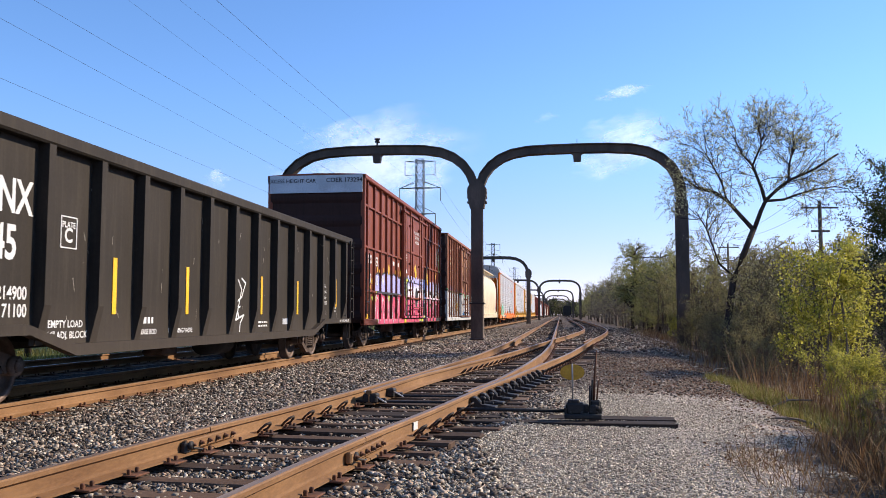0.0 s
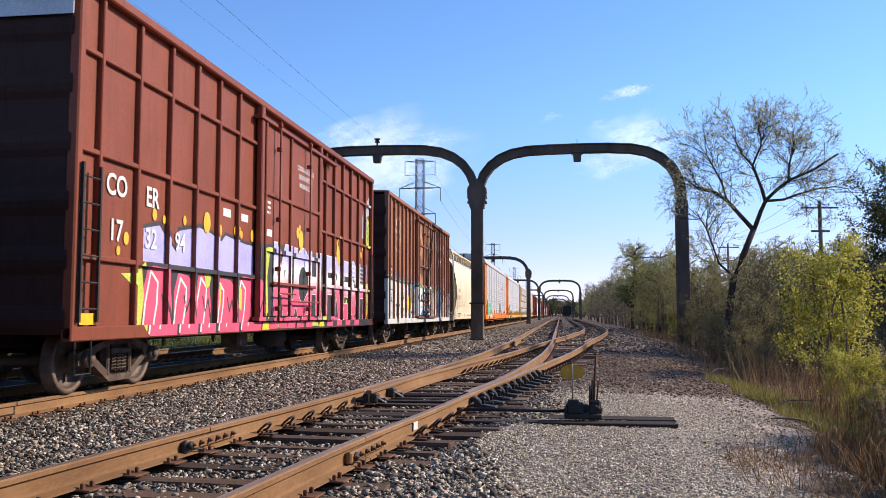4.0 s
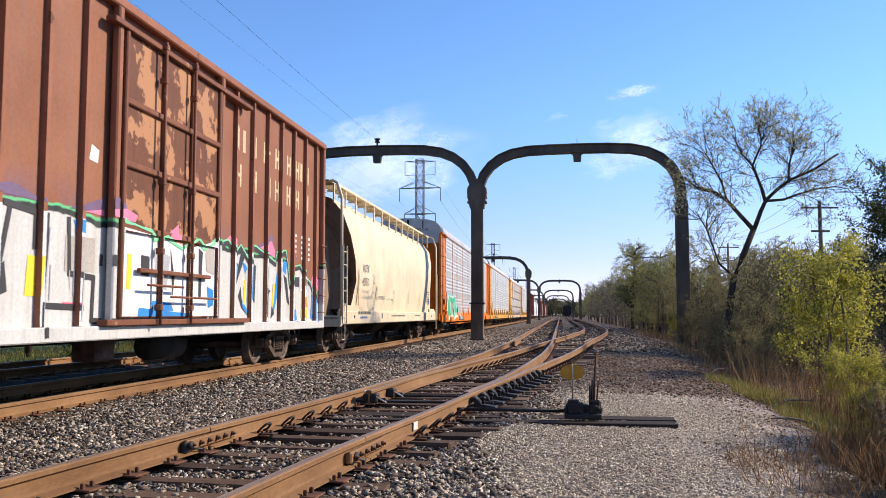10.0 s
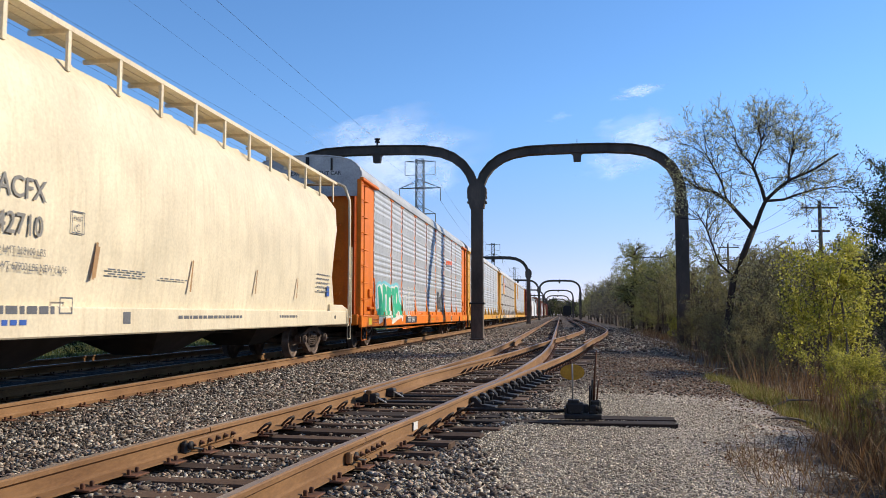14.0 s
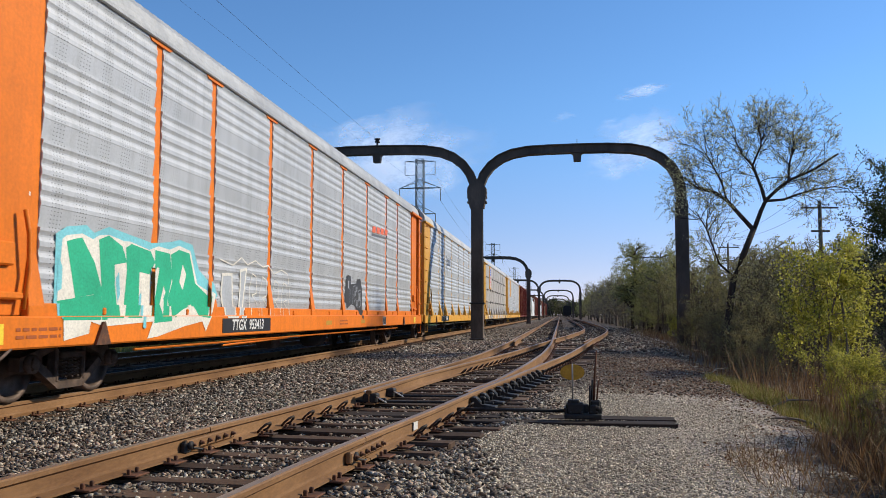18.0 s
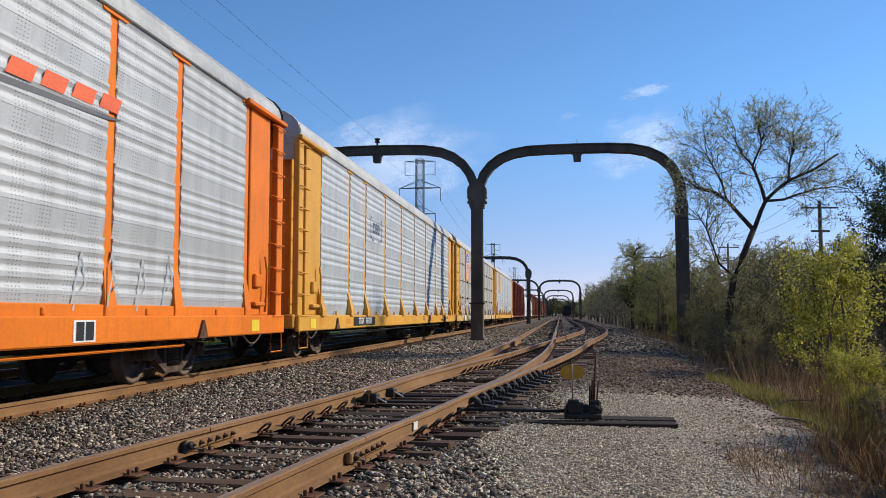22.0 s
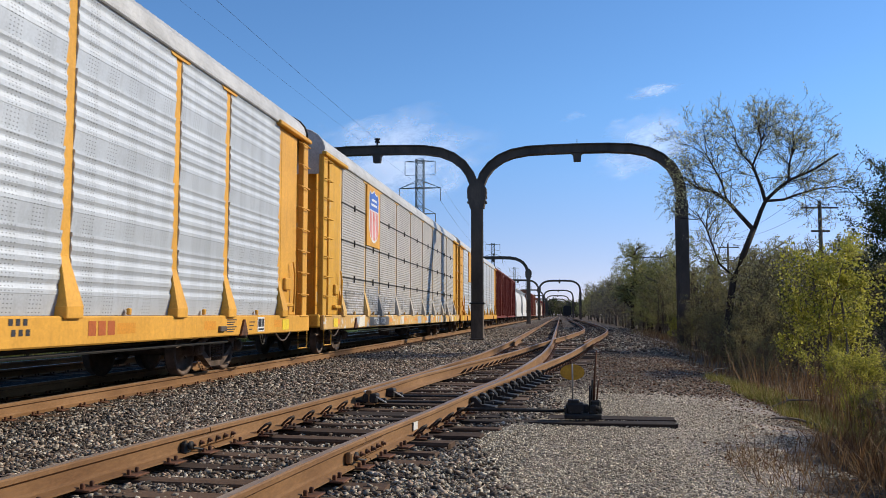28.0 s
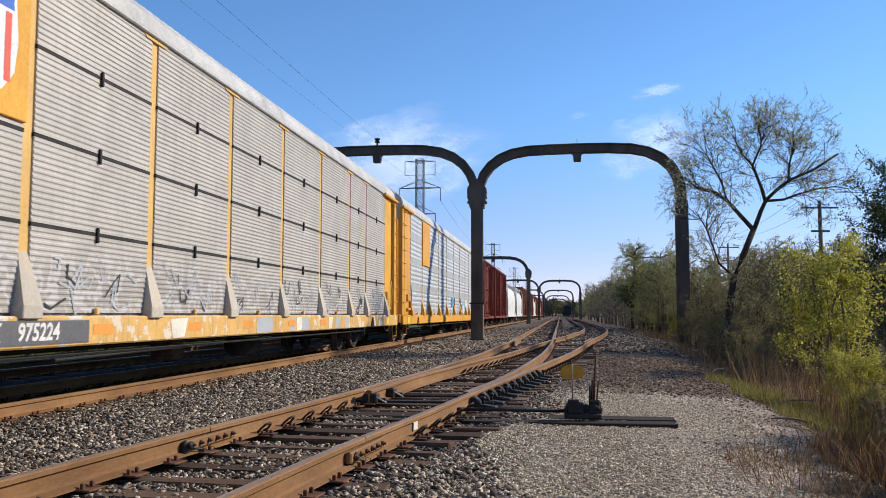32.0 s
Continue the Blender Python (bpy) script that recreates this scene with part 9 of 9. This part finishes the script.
for k, (x, y, s, kind) in enumerate([(7.3, 70, 0.85, "g"), (8.6, 79, 1.05, "b"), (9.5, 72, 1.0, "g"), (9.0, 100, 1.1, "b"), (9.0, 116, 1.2, "b"),
                                     (9.6, 140, 1.3, "b"), (9.4, 158, 1.4, "b"), (9.8, 176, 1.4, "b"), (9.6, 200, 1.5, "b"), (9.5, 225, 1.7, "g"), (9.0, 255, 1.7, "b"),
                                     (10.8, 62, 1.1, "b"), (12.5, 70, 1.3, "g"), (10.2, 50, 0.95, "b"), (12.2, 54, 1.0, "g"), (14.5, 60, 1.15, "b"), (15.0, 48, 0.95, "g"), (17.5, 55, 1.1, "g"),
                                     (18.5, 44, 0.95, "b"), (20.5, 52, 1.0, "b"), (13.5, 42, 0.8, "g"), (16.0, 66, 1.2, "b"), (21, 66, 1.2, "g"), (11.0, 88, 1.3, "b"), (12, 104, 1.5, "g"), (13.5, 125, 1.7, "b"), (12, 150, 1.8, "g"),
                                     (5.85, 62, 0.4, "g")]):
    plant(green if kind == "g" else bare, x, y, 47 * k, s * rnd.uniform(0.92, 1.08))
for k, (x, y, q) in enumerate([(11.0, 44, 0.85), (12.6, 47, 0.95), (9.6, 42.5, 0.75), (13.8, 50, 1.0), (15.4, 46, 0.9), (10.4, 47, 0.9)]):
    plant(pale_tree, x, y, 50 * k, q)
for k in range(26):
    kind = rnd.choice([green, bare, bare])
    y = 290 + 22 * k
    plant(kind, 9 + k * 0.9 + rnd.uniform(0, 4), y, 31 * k, 1.7 + 0.06 * k)
# mostly hidden rows behind the train, added to block low skylight from the left
for k in range(12):
    plant(fir, -17.5 - rnd.uniform(0, 1.5), -6 + 5.5 * k, 71 * k, 0.75 + rnd.uniform(0, 0.15))
for k in range(16):
    plant(brush, -19.5 - rnd.uniform(0, 4), 8 + 6.5 * k + rnd.uniform(0, 3), 71 * k, 1.1 + rnd.uniform(0, 0.25))
for k in range(30):
    plant(rnd.choice([green, fir, bare]), -14 + 1.0 * k, 520 + rnd.uniform(0, 60), 31 * k, 1.3 + rnd.uniform(0, 0.5))
for k in range(22):
    plant(rnd.choice([green, bare]), -16 + 1.6 * k, 640 + rnd.uniform(0, 160), 31 * k, 2.0 + rnd.uniform(0, 0.5))
for k in range(10):
    plant(rnd.choice([green, bare]), -24 - 2.2 * k - rnd.uniform(0, 5), 460 + 40 * k, 31 * k, 2.2)


def blades(name, label, category, seed, count, area, height, leaf_m, lean=0.35, wide=0.006):
    """Grass or dry stalks as one mesh; area(rng) gives x, y or None."""
    rng = np.random.default_rng(seed)
    m = Mesh()
    for _ in range(count):
        xy = area(rng)
        if xy is None:
            continue
        x, y = xy
        z = ground_z(x, y) - 0.02
        h = height * rng.uniform(0.35, 1.15)
        a = rng.uniform(0, 6.283)
        dx, dy = math.cos(a) * lean * h * rng.uniform(0.1, 1), math.sin(a) * lean * h * rng.uniform(0.1, 1)
        b = rng.uniform(0, 6.283)
        wx, wy = math.cos(b) * wide, math.sin(b) * wide
        m.add([(x - wx, y - wy, z), (x + wx, y + wy, z), (x + dx * 0.4 + wx * 0.8, y + dy * 0.4 + wy * 0.8, z + h * 0.6), (x + dx * 0.4 - wx * 0.8, y + dy * 0.4 - wy * 0.8, z + h * 0.6), (x + dx, y + dy, z + h)],
              [(0, 1, 2, 3), (3, 2, 4)])
    return tagged(part(name, m, leaf_m), label, category, kind="stuff")


def bank_area(x0, x1, y0, y1, clump=0.6):
    def pick(rng):
        x, y = rng.uniform(x0, x1), rng.uniform(y0, y1)
        if y > 8 and x < 2.55 + 0.045 * (y - 8) + 0.3 * math.sin(y * 2.1):
            return None
        if noise.noise(Vector((x * clump, y * clump, 3.0))) < rng.uniform(-0.5, 0.15):
            return None
        return x, y
    return pick


L_RUSSET = leaf_material("russet_stalk", (0.08, 0.042, 0.02), (0.165, 0.095, 0.048), (0.32, 0.2, 0.1), 0.35)
blades("dry_stalks", "tall dry brown weed stalks on the bank", "dry weeds", 41, 1500, bank_area(3.35, 6.6, 8.6, 18, 1.1), 0.95, L_RUSSET, 0.8, 0.0045)
blades("straw_stalks", "pale dry straw stalks on the bank", "dry weeds", 47, 1000, bank_area(2.8, 5.6, 6.0, 14, 1.3), 0.8, L_STRAW, 0.5, 0.0035)
blades("brush_stalks", "dense dead brown stalks and brush at the foot of the bank", "dry weeds", 48, 1700, lambda r: (r.uniform(2.25, 3.6), r.uniform(5.6, 8.6)), 0.36, L_RUSSET, 1.0, 0.004)
blades("grass", "patches of fresh grass along the gravel edge", "grass", 42, 19000, bank_area(2.8, 4.3, 9.5, 19, 0.9), 0.17, L_GRASS, 0.8, 0.004)
blades("bank_grass", "dry and green grass on the bank under the trees", "grass", 43, 9000, bank_area(3.4, 12, 16, 60, 0.3), 0.4, L_STRAW, 0.6, 0.008)
blades("dead_grass", "flattened dead grass at the edge of the gravel", "grass", 44, 2200, bank_area(1.35, 3.2, 5.4, 9.2, 1.4), 0.2, L_STRAW, 1.7, 0.003)
blades("russet_weeds", "low tangled russet weeds at the gravel edge", "dry weeds", 46, 600, bank_area(1.6, 3.4, 5.4, 9.6, 1.0), 0.34, L_RUSSET, 1.1, 0.003)
blades("far_side_grass", "green grass beyond the far track", "grass", 45, 7000, lambda r: (r.uniform(-22, -14), r.uniform(14, 60)), 0.3, L_GRASS, 0.6, 0.01)


def fallen_branch(x, y, turn, ln):
    t = Mesh()
    t.rod([(0, 0, 0.03), (ln * 0.4, 0.05, 0.08), (ln * 0.8, 0.0, 0.05), (ln, 0.1, 0.02)], 0.02, 5, taper=0.008)
    t.rod([(ln * 0.4, 0.05, 0.08), (ln * 0.6, 0.3, 0.12)], 0.012, 4, taper=0.005)
    o = part("fallen_branch", t, M_TWIG, at=pose(x, y, ground_z(x, y) + 0.01, 0, -6, turn))
    tagged(o, "dry fallen branch lying on the gravel edge", "branch")


M_LITTER = leaf_material("dead_leaf", (0.07, 0.03, 0.016), (0.15, 0.07, 0.035), (0.3, 0.17, 0.09), 0.2)
rng = np.random.default_rng(55)
spots = []
while len(spots) < 15000:
    x, y = rng.uniform(0.6, 4.6), rng.uniform(5.2, 24)
    if x > siding_x(y) + 1.4 and rng.random() < min(1.0, max(0.03, (x - 1.2 - 0.04 * y) * 0.6)) + (0.6 if y > 13.2 else 0) + (0.5 if 1.3 < x < 2.4 and 7.2 < y < 8.5 and rng.random() < 0.6 else 0):
        spots.append((x, y, ground_z(x, y) + 0.015))
lit = leaves_mesh(np.array(spots), 0.05, rng)
lit.v = [(x, y, z if q % 4 == 0 else spots[q // 4][2] + abs(z - spots[q // 4][2]) * 0.4) for q, (x, y, z) in enumerate(lit.v)]
tagged(part("leaf_litter", lit, M_LITTER), "scattered brown dead leaves on the gravel edge", "dead leaves", kind="stuff")
fallen_branch(3.25, 19.5, 50, 0.9)
fallen_branch(2.9, 12.4, 20, 0.7)
fallen_branch(3.0, 10.6, 160, 0.6)


# ---- pylons, wires, poles ----
M_LATTICE = worn("galvanised_lattice", (0.1, 0.12, 0.12), (0.15, 0.17, 0.17), (0.2, 0.22, 0.22), 0.6, 0.3, 2, 20, 0.1)
M_WIRE = plain("dark_wire", (0.06, 0.06, 0.065), 0.5, 0.4)
M_POLE = worn("weathered_pole", (0.05, 0.04, 0.032), (0.08, 0.065, 0.052), (0.12, 0.1, 0.08), 0.9, 0, 3, 30, 0.4, (1, 1, 0.2))


def pylon(x, y, k=1.0):
    t = thing("pylon", "grey steel lattice pylon carrying power lines", "pylon", "power line pylons", at=pose(x, y, -0.6))
    top = 32.3 * k

    def half(z):
        return (0.72 + 2.1 * max(0.0, 1 - z / (top * 0.6)) ** 1.3) * k
    for sx in (-1, 1):
        for sy in (-1, 1):
            m = Mesh()
            m.rod([(sx * half(z), sy * half(z), z) for z in [top * q / 10 for q in range(11)]], 0.11 * k, 4)
            part("leg", m, M_LATTICE, t)
    for face in range(4):
        m = Mesh()
        z, step = 0.0, 3.0 * k
        while z < top - 0.5:
            z2 = min(top, z + (step if z < top * 0.5 else 1.7 * k))
            a, b = half(z), half(z2)
            c = {0: ((-a, -a), (a, -a), (-b, -b), (b, -b)), 1: ((-a, a), (a, a), (-b, b), (b, b)), 2: ((-a, -a), (-a, a), (-b, -b), (-b, b)), 3: ((a, -a), (a, a), (b, -b), (b, b))}[face]
            for p, q in ((0, 3), (1, 2), (2, 3)):
                zz = (z, z2)
                m.rod([(*c[p], z if p < 2 else z2), (*c[q], z2)], 0.05 * k, 3)
            z = z2
        part("bracing", m, M_LATTICE, t)
    for z, l, r in ((31.9, 3.0, 3.0), (26.6, 4.1, 4.1), (21.5, 3.1, 3.1)):
        z *= k
        m = Mesh()
        for sy in (-0.7, 0.7):
            m.rod([(-l * k, 0, z), (-0.7 * k, sy * k, z + 1.3 * k * (0 if z > 31 * k else 1)), (0.7 * k, sy * k, z + 1.3 * k * (0 if z > 31 * k else 1)), (r * k, 0, z)], 0.06 * k, 3)
            m.rod([(-l * k, 0, z), (-0.7 * k, sy * k, z), (0.7 * k, sy * k, z), (r * k, 0, z)], 0.08 * k, 3)
        part("cross_arm", m, M_LATTICE, t)
        for s in (-1, 1):
            m = Mesh()
            m.rod([(s * l * k, 0, z), (s * l * k, 0, z - 2.6 * k)], 0.09 * k, 5)
            part("insulator_string", m, M_LATTICE, t)
        if z > 31 * k or z < 22 * k:
            m = Mesh()
            m.rod([(-l * k, 0, z - 2.7 * k), (l * k, 0, z - 2.7 * k)], 0.06 * k, 3)
            part("lower_bar", m, M_LATTICE, t)


pylon(-27.1, 163, 1.0)
pylon(-24.9, 317, 0.88)
pylon(-28.2, 528, 0.96)
pylon(-27.4, 700, 0.94)


def wire(p, q, sag, r, label="thin dark overhead power line"):
    m = Mesh()
    p, q = Vector(p), Vector(q)
    m.rod([p.lerp(q, f) - Vector((0, 0, sag * 4 * f * (1 - f))) for f in [k / 40 for k in range(41)]], r * 0.7, 4)
    tagged(part("power_line", m, M_WIRE), label, "power line", "overhead wires")


for x0, z0, x1, z1, sag in ((-31.2, 23.9, -31.0, 25.2, 0.6), (-23.0, 23.4, -31.0, 26.2, 0.5), (-31.0, 17.9, -31.0, 18.6, 0.7), (-24.2, 18.2, -29.6, 18.9, 0.6), (-31.2, 14.6, -31.0, 14.9, 0.4)):
    wire((x0, 163, z0), (x1, -6, z1), sag, 0.014)
wire((-9.12, 41.5, 10.05), (-9.3, -30, 10.4), 0.5, 0.009)
for x, z, x2, z2 in ((-23.0, 23.4, -21.3, 20.4), (-31.2, 23.4, -28.5, 20.4), (-24.1, 28.6, -22.3, 25.0), (-24.1, 18.2, -22.2, 15.9)):
    wire((x, 163, z), (x2, 317, z2), 3.0, 0.03)
    wire((x2, 317, z2), (x2 - 2.5, 528, z2 + 2.3), 4.0, 0.04)


def utility_pole(x, y, top, arm, turn):
    t = thing("utility_pole", "weathered wooden utility pole with a cross-arm", "utility pole", "utility poles", at=pose(x, y, -0.7, 0, 0, turn))
    m = Mesh()
    m.rod([(0, 0, 0), (0, 0, top + 0.7)], 0.12, 10, taper=0.09)
    part("pole", m, M_POLE, t)
    for z, l in ((top + 0.3, arm), (top - 0.9, arm * 0.5)):
        m = Mesh()
        m.cbox(-l, l, -0.045, 0.045, z, z + 0.09, 0.01)
        part("cross_arm", m, M_POLE, t)
    for f in (-0.9, -0.5, 0.5, 0.9):
        m = Mesh()
        m.rod([(arm * f, 0, top + 0.44), (arm * f, 0, top + 0.56)], 0.03, 6)
        part("insulator", m, M_BLACK, t)


utility_pole(13.1, 45, 7.0, 0.95, 8)
utility_pole(15.2, 80, 7.7, 1.0, 8)
wire((12.3, 45, 7.4), (14.4, 80, 8.2), 0.5, 0.015)
wire((13.9, 45, 7.4), (16.0, 80, 8.2), 0.5, 0.015)
wire((13.9, 45, 7.4), (24, 30, 6.6), 0.4, 0.015)
wire((12.3, 45, 7.4), (24, 26, 6.6), 0.4, 0.015)

# ---- wagons standing far off on the siding ----
def standing_wagon(y, m_body, label):
    t = thing("standing_wagon", label, "freight car", "wagons standing on the siding", at=pose(2.6, y, TIE_2 + RAIL_H))
    m = Mesh()
    m.cbox(-1.5, 1.5, 0, 15.5, 0.95, 3.9, 0.1)
    part("body", m, m_body, t)
    m = Mesh()
    m.along("y", [(-1.5, 3.88), (1.5, 3.88), (1.1, 4.35), (-1.1, 4.35)], 0.1, 15.4)
    part("roof", m, P_UNDER, t)
    m = Mesh()
    m.cbox(-1.4, 1.4, 0.0, 0.2, 0.6, 1.0, 0.03)
    part("end_sill", m, P_UNDER, t)
    for yy in (2.0, 13.5):
        for s in (-1, 1):
            part("wheelset", WHEELSET, P_WHEEL, t, at=pose(0, yy + 0.89 * s, WHEEL_R))
        part("bolster", BOLSTER, P_UNDER, t, at=pose(0, yy, 0))
    return t


standing_wagon(330, P_UNDER, "dark freight wagon standing far off on the siding")
standing_wagon(348, P_UNDER, "dark freight wagon standing far off on the siding")


# ---- clouds ----
def cloud_material(name, scale, stretch, cut, seed, dens=0.85):
    def build(nt, p):
        tc = nt.nodes.new("ShaderNodeTexCoord")
        mp = nt.nodes.new("ShaderNodeMapping")
        mp.inputs["Location"].default_value = (seed, 0, seed * 0.7)
        mp.inputs["Scale"].default_value = stretch
        nt.links.new(tc.outputs["Object"], mp.inputs[0])
        n = noise_tex(nt, mp.outputs[0], scale, 9, 0.62)
        s = nt.nodes.new("ShaderNodeVectorMath")
        s.operation = "LENGTH"
        sc = nt.nodes.new("ShaderNodeMapping")
        nt.links.new(tc.outputs["Generated"], sc.inputs[0])
        sc.inputs["Location"].default_value = (-1, 0, -1)
        sc.inputs["Scale"].default_value = (2, 0, 2)
        nt.links.new(sc.outputs[0], s.inputs[0])
        fall = calc(nt, "SUBTRACT", 1.0, s.outputs["Value"])
        a = calc(nt, "ADD", n, calc(nt, "MULTIPLY", fall, 0.42))
        alpha = ramp(nt, a, [(cut, (0, 0, 0)), (cut + 0.3, (dens, dens, dens))])
        edge = ramp(nt, fall, [(0.0, (0, 0, 0)), (0.25, (1, 1, 1))])
        d = nt.nodes.new("ShaderNodeBsdfTranslucent")
        d.inputs["Color"].default_value = (0.95, 0.95, 0.95, 1)
        d2 = nt.nodes.new("ShaderNodeBsdfDiffuse")
        d2.inputs["Color"].default_value = (0.95, 0.95, 0.95, 1)
        ad = nt.nodes.new("ShaderNodeAddShader")
        nt.links.new(d.outputs[0], ad.inputs[0])
        nt.links.new(d2.outputs[0], ad.inputs[1])
        tr = nt.nodes.new("ShaderNodeBsdfTransparent")
        mx = nt.nodes.new("ShaderNodeMixShader")
        nt.links.new(calc(nt, "MULTIPLY", alpha, edge), mx.inputs[0])
        nt.links.new(tr.outputs[0], mx.inputs[1])
        nt.links.new(ad.outputs[0], mx.inputs[2])
        nt.links.new(mx.outputs[0], nt.nodes["Material Output"].inputs["Surface"])
    return mat(name, build)


CLOUDS = []


def cloud(x, z, w, h, tilt, m, drift, y=3000.0):
    """A thin sheet of vapour far away, drifting slowly."""
    me = Mesh()
    nx, nz = 12, 6
    me.add([(w * (i / nx - 0.5), 20 * math.sin(i * 0.9 + j), h * (j / nz - 0.5)) for j in range(nz + 1) for i in range(nx + 1)],
           [(j * (nx + 1) + i, j * (nx + 1) + i + 1, (j + 1) * (nx + 1) + i + 1, (j + 1) * (nx + 1) + i) for j in range(nz) for i in range(nx)], True)
    o = part("cloud", me, m, at=pose(x, y, z, 0, tilt, 0))
    tagged(o, "thin wispy white cloud high in the sky", "cloud", "clouds", "structure")
    CLOUDS.append((o, x, z, tilt, y, drift))


cloud(-690, 560, 900, 480, -8, cloud_material("cloud_wide", 0.0035, (1, 1, 2.0), 0.58, 3, 0.36), 75)
cloud(215, 783, 300, 60, -10, cloud_material("cloud_wisp", 0.009, (1, 1, 4), 0.62, 9, 0.3), 120)
cloud(235, 600, 560, 300, -10, cloud_material("cloud_veil", 0.004, (1, 1, 2.5), 0.62, 17, 0.34), 90)
cloud(-50, 700, 160, 60, -8, cloud_material("cloud_puff", 0.01, (1, 1, 2), 0.72, 23, 0.2), 110)
cloud(-1280, 505, 240, 150, -6, cloud_material("cloud_scrap", 0.008, (1, 1, 2), 0.72, 29, 0.3), 110)


# ---- movement ----
def motions():
    for car, s0 in CARS:
        walk(car, [(t, pose(TRAIN_X, s0 - train_way(t), RAIL_TOP)) for t in range(33)])
    for o, x, z, tilt, y, drift in CLOUDS:
        walk(o, [(t, pose(x + drift * t / 32, y, z, 0, tilt, 0)) for t in (0, 16, 32)])
    for wheel, y in WHEELS:
        walk(wheel, [(k * 0.125, pose(0, y, WHEEL_R, math.degrees(train_way(k * 0.125) / WHEEL_R))) for k in range(257)])


motions()
